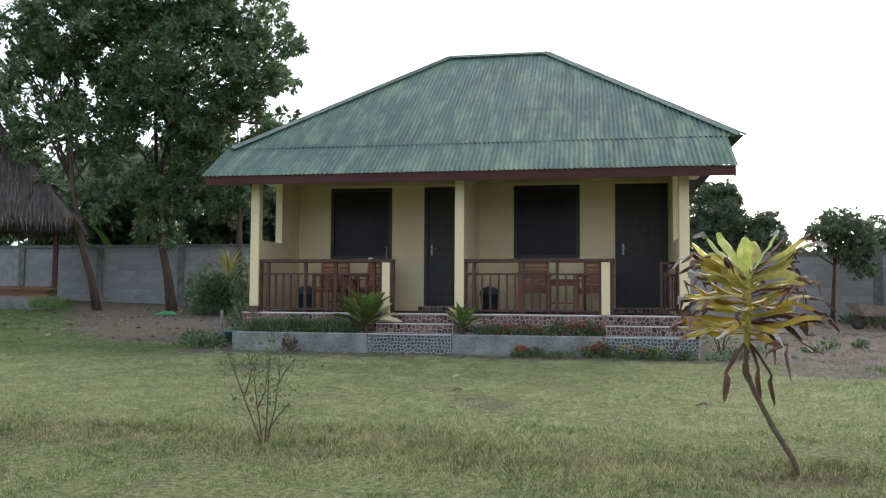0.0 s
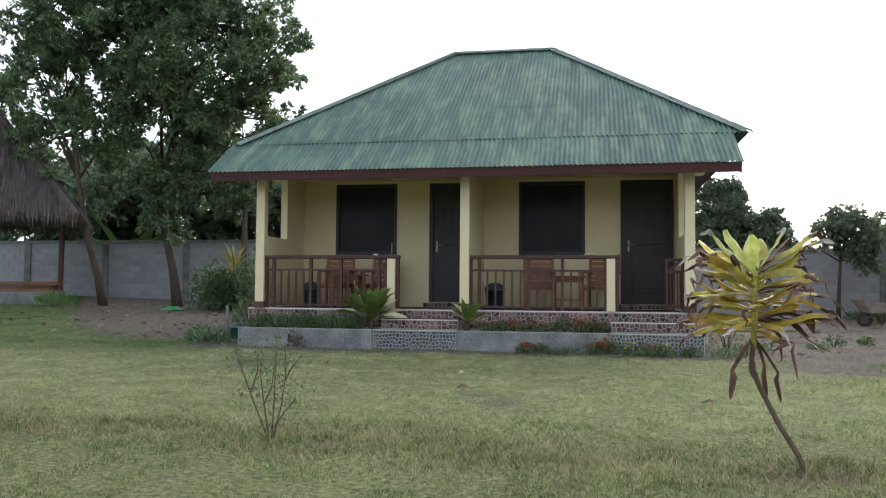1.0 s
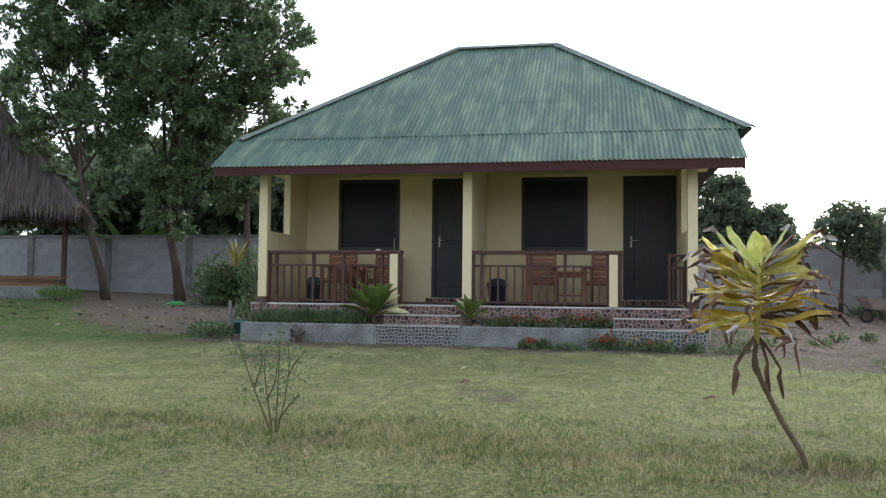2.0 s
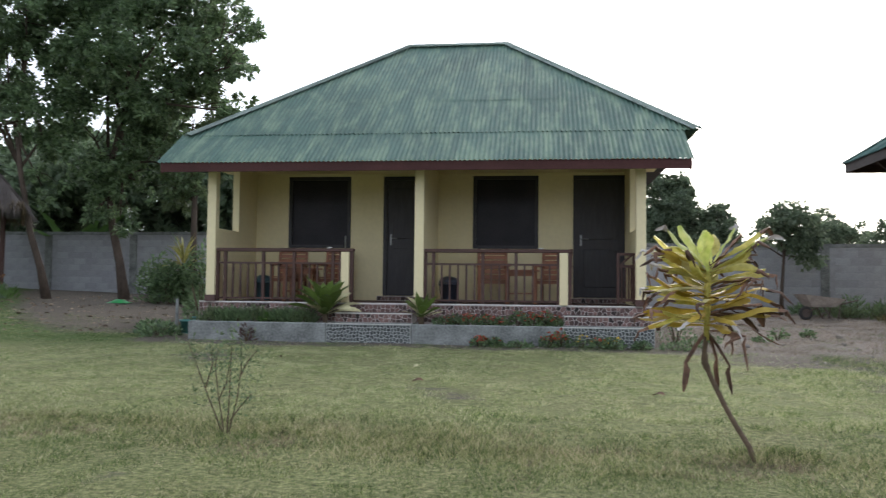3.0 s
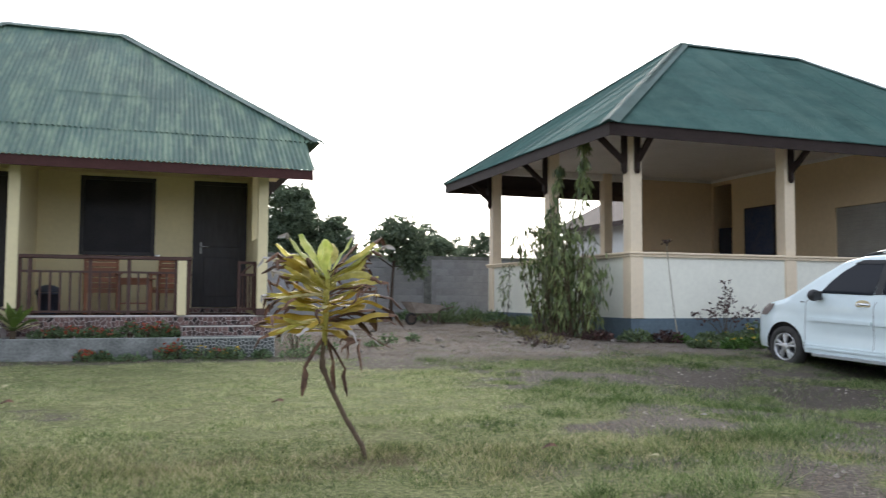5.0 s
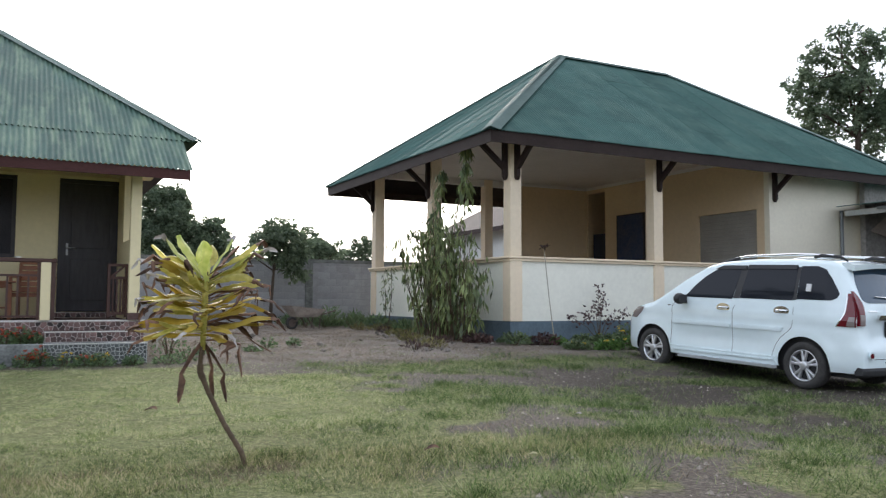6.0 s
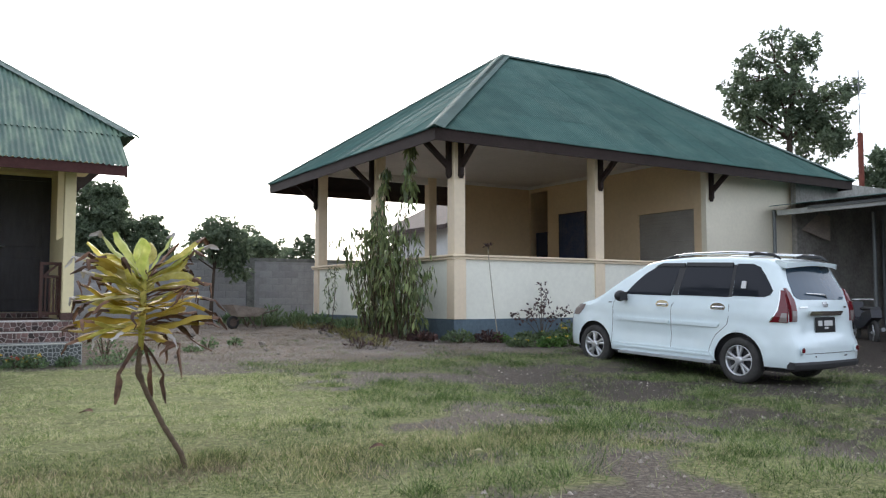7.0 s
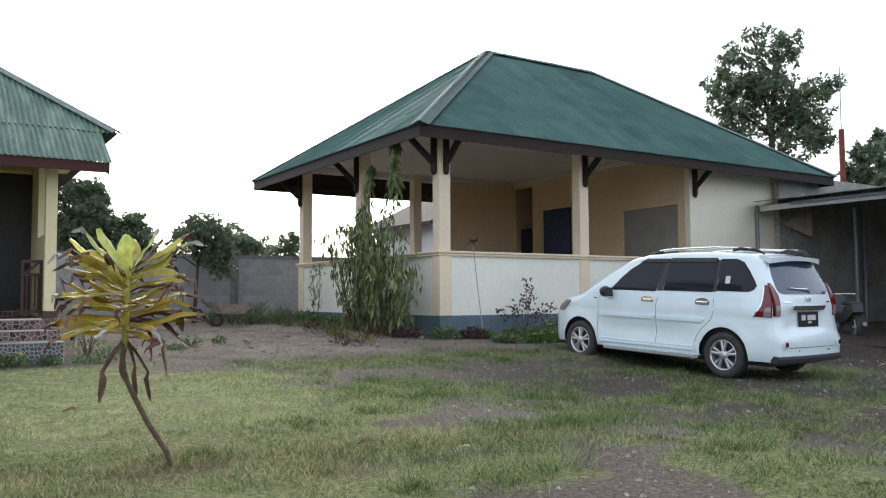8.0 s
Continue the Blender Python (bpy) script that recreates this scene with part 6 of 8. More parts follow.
# willow-leaved creeper at the pavilion
wil = thing("willowy_shrub", 13.62, 2.65, ground_z(13.62, 2.65), 0, "tall narrow-leaved shrub hanging against the pavilion wall", "shrub")
rg = np.random.default_rng(91)
pts, ds = [], []
PROFILE_Y, PROFILE_Z = (-2.0, -1.3, -0.75, -0.1, 0.5, 1.1, 1.8), (1.35, 1.95, 2.45, 2.55, 2.8, 2.6, 2.3)
for i in range(88):
    by = float(np.clip(rg.uniform(-1.85, 1.6), -1.8, 1.7))
    top = float(np.interp(by, PROFILE_Y, PROFILE_Z)) * rg.uniform(0.55, 1.0)
    tall = i in (3, 17, 40, 9, 22)
    if i in (3, 17, 40):
        top, by = (4.05, 3.7, 3.3)[(3, 17, 40).index(i)], -0.72 + rg.normal() * 0.05
    if i in (9, 22):
        top, by = 3.72 - 0.3 * (i == 22), 0.42 + 0.1 * (i == 22)
    lean_x = rg.uniform(-0.55, 0.1)
    bend = rg.uniform(0.08, 0.26)
    end_y = by + (0 if tall else rg.normal() * 0.18)
    path = [Vector((-0.1 + rg.normal() * 0.08, by * 0.62, -0.03)), Vector((lean_x * 0.6 - 0.05, by * 0.85, top * 0.5)), Vector((0.12 if tall else lean_x * 0.9, by, top)), Vector((0.05 if tall else lean_x * 1.2, end_y, top - (0.12 if tall else bend)))]
    bm = bmesh.new()
    tube(bm, path, [0.013, 0.009, 0.005, 0.003], 5)
    part("stem", fix(bm), TWIG, wil)
    k = int((36 if tall else 18) * top)
    for j in range(k):
        t = (j + rg.random()) / k
        if (t > 0.45 and rg.random() < 0.35 and not tall) or t < 0.1:
            continue
        s = min(2, int(t * 3))
        q = path[s].lerp(path[s + 1], t * 3 - s)
        o = rg.normal(size=3) * (0.045 if tall else 0.07)
        pts.append(np.array(q) + o)
        ds.append([rg.normal() * 0.3, rg.normal() * 0.36, -1.0 + rg.normal() * 0.2])
L = rg.uniform(0.15, 0.30, len(pts))
leaf_mesh("foliage", np.array(pts), np.array(ds), L, L * rg.uniform(0.18, 0.28, len(pts)), LEAF_GREY, wil, 92, kind="stuff")
sap = thing("sapling", 13.95, 6.6, ground_z(13.95, 6.6), 0, "thin leafy sapling against the pavilion wall", "shrub")
pts, ds = [], []
for yy in (-0.25, 0.3):
    bm = bmesh.new()
    tube(bm, [(0, yy * 0.3, 0), (0.05, yy * 0.7, 0.9), (0.0, yy, 1.75 - abs(yy))], [0.012, 0.009, 0.004], 6)
    part("stem", fix(bm), TWIG, sap)
    for j in range(60):
        t = rg.random()
        pts.append([0.02 + rg.normal() * 0.05, yy * (0.5 + 0.5 * t) + rg.normal() * 0.05, 0.5 + 1.1 * t])
        ds.append([rg.normal() * 0.6, rg.normal() * 0.6, -0.8])
leaf_mesh("foliage", np.array(pts), np.array(ds), rg.uniform(0.1, 0.18, len(pts)), rg.uniform(0.025, 0.04, len(pts)), LEAF_GREY, sap, 95, kind="stuff")
# rose and bed before the pavilion
rose = thing("rose_bush", 16.28, 0.84, ground_z(16.28, 0.84), 0, "thin rose bush with sparse dark leaves before the plinth", "shrub")
pts = []
for ex, ez in ((-0.75, 0.55), (-0.35, 0.62), (0.0, 1.15), (0.12, 0.9), (0.35, 0.6), (0.7, 0.62), (-0.12, 0.8)):
    bm = bmesh.new()
    tube(bm, [(0, 0, -0.03), (ex * 0.4, 0, ez * 0.55), (ex, 0.02, ez)], [0.010, 0.007, 0.004], 5)
    part("stem", fix(bm), TWIG, rose)
    for j in range(34):
        t = 0.62 + 0.42 * rg.random()
        pts.append([ex * t + rg.normal() * 0.055, rg.normal() * 0.06, ez * t + rg.normal() * 0.05])
leaf_mesh("foliage", np.array(pts), rg.normal(size=(len(pts), 3)), rg.uniform(0.06, 0.10, len(pts)), rg.uniform(0.035, 0.055, len(pts)), LEAF_RUST, rose, 97, kind="stuff")
cane = thing("garden_cane", 15.05, 0.92, ground_z(15.05, 0.92), 0, "thin cane standing against the pavilion wall", "cane")
bm = bmesh.new()
tube(bm, [(0.08, -0.1, -0.02), (0.03, 0.02, 0.9), (-0.04, 0.1, 1.95)], [0.011, 0.010, 0.007], 6)
part("pole", fix(bm), material("pale_cane", (0.36, 0.32, 0.24), 0.7, var=0.2), cane)
bush("seed_head", 15.02, 1.0, 0.07, 0.07, 34, 0.07, LEAF_RUST, 99, "dry seed head on a garden cane", category="plant", z=1.93 + ground_z(15.15, 0.8))
for i, (x, y, r, h, nf, fm, lm) in enumerate(((17.3, 0.3, .42, .42, 6, FLOWER_RED, LEAF_FRESH), (17.9, 0.2, .42, .36, 8, FLOWER_YEL, LEAF_FRESH), (16.7, 0.35, .3, .34, 10, FLOWER_YEL, LEAF_MID), (18.5, 0.2, .4, .36, 4, FLOWER_RED, LEAF_FRESH), (16.1, 0.4, .26, .22, 3, FLOWER_YEL, LEAF_MID), (15.6, 0.5, .22, .2, 0, None, LEAF_MID), (14.6, 0.45, .30, .24, 0, None, LEAF_RUST), (14.1, 0.7, .32, .26, 0, None, LEAF_MID), (13.6, 1.3, .28, .2, 0, None, LEAF_RUST), (14.9, 0.4, .2, .16, 1, FLOWER_RED, LEAF_FRESH), (15.05, -0.95, .24, .2, 3, FLOWER_YEL, LEAF_FRESH), (15.5, -1.1, .32, .28, 3, FLOWER_YEL, LEAF_FRESH), (15.95, -1.2, .32, .30, 4, FLOWER_RED, LEAF_FRESH), (14.55, -0.7, .24, .16, 3, FLOWER_YEL, LEAF_MID))):
    bush("flower_bed_plant", x, y, r * (1.15 if x > 16.5 else 1), h * (1.3 if x > 16.5 else 1), 420, 0.075, lm, 110 + i, "leafy bedding plant at the foot of the pavilion", nf, fm, group="pavilion bedding", category="plant", fsize=0.045)
for i, (x, y, r, h) in enumerate(((13.6, 4.6, .3, .3), (13.7, 5.3, .25, .3), (13.8, 6.9, .3, .35), (13.3, 7.4, .4, .3), (12.9, 8.0, .35, .55), (12.6, 7.6, .3, .3), (13.6, 7.9, .2, .4), (12.3, 8.3, .4, .35), (12.0, 8.8, .3, .3))):
    bush("bed_plant", x, y, r, h, 260, 0.15, LEAF_MID if i % 2 else LEAF_DARK, 130 + i, "narrow-leaved green plant beside the pavilion", group="bed plants", category="plant", wide=0.22, up=1.0)


# ---- boundary walls ----
def block_wall(name, x0, x1, y, z0, z1, near, pillars, label):
    """A wall of concrete blocks between pillars, with a coping; blocks in the near stretch are objects, the rest one part."""
    w = tagged(part(name, box_bm(x0, x1, y, y + 0.12, z0, z1 - 0.10), MORTAR), label, "wall", kind="structure")
    part("coping", box_bm(x0, x1, y - 0.025, y + 0.145, z1 - 0.10, z1), CONCRETE, w)
    for px_ in pillars:
        part("pillar", box_bm(px_ - 0.11, px_ + 0.11, y - 0.045, y, z0, z1 - 0.10), CONCRETE, w)
    first, rest, count = None, bmesh.new(), 0
    course = 0
    z = z0 + 0.30
    while z + 0.19 < z1 - 0.08:
        x = x0 + (0.2 if course % 2 else 0.0)
        while x + 0.4 < x1:
            cx = x + 0.2
            if not any(abs(cx - p) < 0.31 for p in pillars):
                if near[0] < cx < near[1] and count < 290:
                    if first is None:
                        first = part("block", box_bm(-0.193, 0.193, -0.010, 0.0, 0, 0.187, 0.004), BLOCK, w)
                        first.location = (cx, y, z)
                    else:
                        same_mesh("block", first, w, Matrix.Translation((cx, y + 0.003 * math.sin(cx * 37 + z * 91), z)))
                    count += 1
                else:
                    box(rest, cx - 0.193, cx + 0.193, y - 0.010, y, z, z + 0.187)
            x += 0.4
        z += 0.2
        course += 1
    part("blockwork", rest, BLOCK, w, kind="stuff")
    return w


block_wall("wall_west", -44, 3.5, 12.0, 0.2, 2.56, (-13.6, -7.0), [-40.2 + 2.95 * i for i in range(15)], "grey concrete block boundary wall with pillars and coping")
block_wall("wall_east", 3.5, 48, 10.3, -0.1, 2.17, (7.6, 14.4), [4.1 + 2.98 * i for i in range(15)], "grey concrete block boundary wall with pillars and coping")
tagged(part("wall_return", box_bm(3.5, 3.62, 10.42, 12.0, -0.1, 2.4), CONCRETE), "grey cement return of the boundary wall", "wall", kind="structure")

# ---- trees ----
# haze before the garden and far trees is put into their leaf colour
LEAF_HAZY = material("haze_paled_green_leaves", (0.105, 0.145, 0.095), 0.5, scale=1, fine=6, bump=0, color2=(0.19, 0.24, 0.145), island=0.4, trans=0.5)
tree("broad_tree", [(-6.35, 8.95, 0.48), (-6.5, 8.92, 1.42), (-6.75, 8.85, 2.62), (-6.85, 8.8, 4.02), (-6.4, 8.6, 5.52)], 0.145,
     [(-6.15, 8.3, 7.5, 2.5), (-3.75, 8.7, 7.62, 1.3), (-7, 8.2, 5.02, 1.6), (-2.75, 8.1, 6.9, 0.55), (-2.75, 8.1, 7.9, 0.6), (-3.1, 8.2, 5.6, 0.3), (-6.9, 8.5, 3.0, 0.62), (-6.3, 8.5, 2.75, 0.4), (-5.3, 9, 4.37, 1.15), (-5.7, 8.2, 10.42, 2.5), (-4.4, 8.6, 9.02, 1.5), (-7.6, 8.6, 8.02, 1.9), (-6, 8.7, 3.82, 0.9)],
     72000, 0.15, LEAF_DARK, 201, "large broad-leaved dark green tree with a slender trunk", clump=10, group="west trees")
tree("broad_tree", [(-7.83, 7.6, 0.5), (-7.93, 7.4, 1.32), (-8.08, 7.15, 2.22), (-8.33, 7, 3.92), (-8.38, 6.9, 5.12)], 0.115,
     [(-9.03, 6.8, 6.42, 1.45), (-8.23, 6.85, 8.32, 1.7), (-7.88, 7, 5.32, 1.3), (-9.38, 6.8, 4.72, 0.8), (-9.78, 6.6, 7.52, 1.0), (-8.78, 7.2, 9.92, 1.5), (-9.9, 7.4, 6.2, 1.1), (-10.2, 7.5, 5.05, 0.95), (-9.25, 7.5, 7.95, 1.1), (-7.9, 7.3, 3.5, 0.6)],
     24000, 0.15, LEAF_DARK, 202, "leaning dark green tree with a slender trunk beside the hut", clump=10, group="west trees")
tree("pale_trunk_tree", [(-4.75, 9.9, 0.5), (-4.76, 9.88, 1.62), (-4.72, 9.8, 3.32), (-4.7, 9.8, 5.12)], 0.12,
     [(-4.7, 9.6, 5.72, 1.5), (-3.8, 9.8, 4.82, 1), (-5.3, 9.7, 3.72, 0.8)], 5000, 0.18, LEAF_MID, 203, "straight pale-trunked tree behind the cottage corner")
tree("garden_tree", [(11.5, 8.9, 0.30), (11.53, 8.9, 0.95), (11.58, 8.9, 1.75), (11.68, 8.9, 2.3)], 0.055,
     [(11.38, 8.9, 2.68, 0.38), (11.93, 8.9, 2.62, 0.48), (11.14, 8.9, 2.38, 0.27), (11.98, 8.9, 2.15, 0.44), (12.2, 8.9, 1.74, 0.22), (11.65, 8.9, 2.95, 0.27), (12.37, 8.9, 2.38, 0.26), (11.6, 8.8, 2.3, 0.36)], 4400, 0.13, LEAF_HAZY, 204, "small leafy garden tree before the boundary wall", clump=6, droop=0.9, puffs=90)
tree("back_garden_tree", [(16.8, 20.0, 0.4), (16.75, 20.0, 1.8), (16.7, 20.0, 2.6)], 0.07,
     [(16.5, 20, 3.2, 0.42), (16.95, 20, 2.95, 0.36), (17.35, 20, 2.98, 0.28), (16.2, 20, 2.7, 0.4)], 2600, 0.15, LEAF_HAZY, 209, "small pale green tree beyond the boundary wall", clump=6, puffs=120)
tree("round_tree", [(12.75, 34.6, 0.3), (12.75, 34.6, 1.8), (12.65, 34.5, 3.8)], 0.22,
     [(12.85, 34.5, 6.6, 1.0), (11.75, 34.5, 6.65, 0.85), (12.85, 34.5, 5.2, 1.6), (15.15, 34.5, 4.65, 1.1), (11.4, 34.5, 4.5, 1.4), (14.2, 34.5, 3.8, 1.4), (15.85, 34.5, 3.7, 0.75), (12.4, 34.3, 3.6, 1.4)], 42000, 0.20, LEAF_HAZY, 205, "round green tree beyond the boundary wall", clump=9, shell=0.25, puffs=70)
tree("tall_tree", [(38.7, 10.6, 0.95), (38.8, 10.6, 4.35), (38.75, 10.5, 8.35), (38.9, 10.4, 11.35)], 0.20,
     [(38.6, 10.5, 10.35, 1.5), (37.3, 11.3, 11.05, 1.25), (39, 10.2, 12.55, 1.15), (40.4, 9.5, 9.95, 1.15), (37.8, 11.1, 9.15, 1.4), (39.9, 9.9, 8.55, 1.4), (41.3, 9, 10.95, 0.6), (37.4, 11.3, 12.35, 0.6), (36.5, 11.6, 9.95, 0.8), (40.8, 9.3, 8.35, 0.9), (38, 10.8, 13.25, 0.4)],
     20000, 0.19, LEAF_HAZY, 206, "tall open-crowned tree behind the pavilion", clump=7, puffs=44, shell=0.3)
tree("far_tree", [(38.9, 5.9, 0.5), (38.85, 5.9, 4.0), (38.8, 5.9, 6.0)], 0.12, [(38.8, 5.9, 6.4, 1.0), (38.5, 6.1, 5.4, 0.9), (39.3, 5.6, 7.4, 0.5)], 5200, 0.19, LEAF_HAZY, 207, "small dark tree beyond the carport", group="carport trees", clump=10)
tree("far_tree", [(36.6, 3.0, 0.5), (36.6, 3.0, 3.0), (36.5, 3.0, 5.0)], 0.12, [(36.5, 3.1, 5.6, 1.1), (37.3, 2.4, 5.0, 1.0), (36.0, 3.4, 5.0, 0.7)], 6000, 0.19, LEAF_HAZY, 208, "small dark tree beyond the carport", group="carport trees", clump=10)
for i, (x, y, z, r) in enumerate(((35.9, 62.9, 6.3, 1.1), (24.7, 46.3, 5.3, 1.2), (28.0, 50.0, 4.6, 1.3))):
    tree("far_tree", [(x, y, 0.6), (x, y, z * 0.5), (x, y, z - 0.4)], 0.18, [(x, y, z, r), (x + 0.5 * r, y, z - r, r * 0.9), (x - 0.6 * r, y, z - 0.9 * r, r * 0.8)], 4000, 0.26, LEAF_HAZY, 210 + i, "far dark tree beyond the boundary wall", group="far trees", clump=10)


def woods(name, rng_seed, spans, count, leaf, mat_, label):
    """A belt of bushes and small trees beyond a wall."""
    rg = np.random.default_rng(rng_seed)
    blobs = []
    for (x0, x1, y0, y1, z0, z1, r0, r1, n) in spans:
        for _ in range(n):
            r = rg.uniform(r0, r1)
            blobs.append((rg.uniform(x0, x1), rg.uniform(y0, y1), rg.uniform(z0, z1), r))
    P, D = cloud(blobs, count, 14, rng_seed, 0.3)
    keep = P[:, 2] > 0.2
    P, D = P[keep], D[keep]
    L = leaf * rg.uniform(0.7, 1.4, len(P))
    return tagged(leaf_mesh(name, P, D, L, L * 0.5, mat_, None, rng_seed + 1), label, "woods", kind="stuff")


LEAF_WOODS = material("soft_green_wood_leaves", (0.10, 0.15, 0.095), 0.45, scale=0.4, fine=4, bump=0, color2=(0.20, 0.26, 0.15), island=0.35, trans=0.5)
woods("west_woods", 301, [(-32, -0.5, 14.5, 18, 0.8, 5.4, 0.9, 1.6, 110), (-34, -3, 17, 22, 4.0, 7.0, 1.1, 1.9, 34)], 140000, 0.32, LEAF_WOODS, "belt of green bushes and trees beyond the boundary wall")
woods("far_woods", 303, [(8, 90, 62, 80, 1.0, 3.4, 1.0, 1.9, 70), (14, 24, 52, 60, 2.0, 4.3, 1.0, 1.6, 8)], 12000, 0.5, LEAF_HAZY, "far belt of dark trees beyond the boundary wall")
woods("east_woods", 305, [(32, 48, 1, 6, 1.0, 3.6, 0.8, 1.4, 24)], 7000, 0.32, LEAF_DARK, "dark bushes and trees beyond the carport")
# undergrowth by the cottage's west side
STRAP_YELLOW = material("yellow_green_strap_leaf", (0.20, 0.20, 0.05), 0.5, scale=3, fine=12, bump=0.05, color2=(0.38, 0.34, 0.12), each=0.4, trans=0.35)
strap_plant("yellow_strap_plant", -4.30, 8.25, ground_z(-4.30, 8.25) - 0.02, 52, 0.80, 0.06, (STRAP_YELLOW, LEAF_DARK), 311, "tall plant with arching yellow-green strap leaves before the wall", rise=(0.15, 1.35), droop=(0.3, 1.2), trunk=1.25)
bush("leafy_shrub", -4.55, 8.0, 0.50, 1.25, 1500, 0.13, LEAF_DARK, 317, "dark green leafy shrub under the trees", group="undergrowth")
bush("leafy_shrub", -5.0, 8.2, 0.55, 1.5, 800, 0.12, LEAF_DARK, 312, "dark green leafy shrub under the trees", group="undergrowth")
bush("leafy_shrub", -3.6, 8.3, 0.7, 1.8, 1100, 0.15, LEAF_DARK, 313, "dark green leafy shrub under the trees", group="undergrowth")
bush("leafy_shrub", -2.0, 6.5, 0.7, 1.3, 900, 0.13, LEAF_DARK, 314, "dark green leafy shrub under the trees", group="undergrowth")
bush("leafy_shrub", -1.35, 3.2, 0.5, 0.7, 600, 0.11, LEAF_DARK, 316, "dark green leafy shrub under the trees", group="undergrowth")
bush("grass_tuft", -8.4, 6.3, 0.5, 0.35, 500, 0.2, LEAF_FRESH, 315, "green grass tuft at the hut's edge", wide=0.08, up=1.6, category="grass")
strap_plant("banana_plant", -11.0, 14.0, 0.6, 9, 3.4, 0.62, (LEAF_FRESH,), 320, "banana plant with broad pale green leaves beyond the wall", rise=(0.9, 1.45), droop=(0.7, 1.2))
heap = thing("green_sheet", -5.55, 7.2, ground_z(-5.55, 7.2), 0, "crumpled bright green plastic sheet on the earth", "sheet")
bm = bmesh.new()
gr = [[bm.verts.new((-0.3 + 0.06 * i, -0.15 + 0.05 * j, max(0.0, 0.10 * math.sin(i * 0.31) * math.sin(0.5 * j) + 0.03 * noise.noise((i * 0.7, j * 0.9, 0.3))) + 0.005)) for i in range(11)] for j in range(7)]
for r0, r1 in zip(gr, gr[1:]):
    for i in range(10):
        bm.faces.new((r0[i], r0[i + 1], r1[i + 1], r1[i]))
part("sheet", bm, material("green_plastic_sheet", (0.02, 0.22, 0.06), 0.4, var=0.2, scale=5, bump=0.1), heap, smooth=True)

# ---- thatched hut ----
THATCH = material("grey_brown_thatch", (0.115, 0.098, 0.092), 0.95, scale=5, fine=40, bump=0.5, color2=(0.16, 0.137, 0.127), island=0.22)
STRAW = material("straw_thatch_edge", (0.16, 0.12, 0.075), 0.95, var=0.25, scale=5, fine=40, bump=0.3, island=0.35)
PLANK = material("orange_brown_planks", (0.23, 0.11, 0.05), 0.75, var=0.3, scale=4, fine=40, bump=0.2, each=0.3, stretch=(1, 8, 8))
hut = thing("thatched_hut", -12.2, 7.4, 0.42, 35, "open hut with a steep grey-brown thatched roof on posts", "hut")
part("platform", box_bm(-2.6, 2.72, -2.35, 2.4, -0.1, 0.42, 0.02), CONCRETE, hut, "grey cement platform")
for x in (-2.4, 2.55):
    for y in (-1.9, 2.1):
        bm = bmesh.new()
        tube(bm, [(x, y, 0.40), (x + 0.01, y, 2.90)], [0.05, 0.045], 10)
        part("post", fix(bm), MAROON, hut)
EX, EY, EZ, AZ = 3.02, 3.02, 2.52, 6.62
bm = bmesh.new()
low = [bm.verts.new(p) for p in ((-EX, -EY, EZ), (EX, -EY, EZ), (EX, EY, EZ), (-EX, EY, EZ))]
apex = bm.verts.new((0, 0, AZ))
for i in range(4):
    bm.faces.new((low[i], low[(i + 1) % 4], apex))
bm.faces.new(low[::-1])
part("roof_core", fix(bm), THATCH, hut)
rg = np.random.default_rng(331)
P, D = [], []
for nx, ny in ((0, -1), (1, 0), (0, 1), (-1, 0)):
    for _ in range(9000):
        t = rg.random() ** 0.75
        s = rg.uniform(-1, 1)
        k = t
        ex, ey = EX * k, EY * k
        p = np.array([nx * ex + abs(ny) * s * ex, ny * ey + abs(nx) * s * ey, AZ + (EZ - AZ) * k])
        run = np.array([nx * EX, ny * EY, EZ - AZ])
        run = run / np.linalg.norm(run)
        P.append(p + np.array([nx, ny, 0.9]) * rg.uniform(0.0, 0.05))
        D.append(run + rg.normal(size=3) * 0.05)
L = rg.uniform(0.35, 0.7, len(P))
leaf_mesh("thatch", np.array(P), np.array(D), L, np.full(len(P), 0.02), THATCH, hut, 332, kind="stuff")
P, D = [], []
for nx, ny in ((0, -1), (1, 0), (0, 1), (-1, 0)):
    for _ in range(900):
        s = rg.uniform(-1, 1)
        P.append([nx * EX + abs(ny) * s * EX, ny * EY + abs(nx) * s * EY, EZ + rg.uniform(-0.05, 0.12)])
        D.append([nx * 0.35 + rg.normal() * 0.12, ny * 0.35 + rg.normal() * 0.12, -1])
leaf_mesh("thatch_fringe", np.array(P), np.array(D), rg.uniform(0.12, 0.34, len(P)), np.full(len(P), 0.018), STRAW, hut, 333, kind="stuff")
rng = random.Random(8)
for i in range(18):
    b = thing("plank", -10.4 + rng.uniform(-.15, .1) - 0.05 * (i % 4), 6.30 + 0.17 * (i % 3), 0.84 + 0.047 * (i // 3), 35 + rng.uniform(-2, 2), "orange-brown sawn plank in a stack on the hut platform", "plank", "stacked planks")
    part("board", box_bm(-2.0, 1.7 - 0.2 * rng.random(), -0.07, 0.07, 0.002, 0.042, 0.004), PLANK, b)

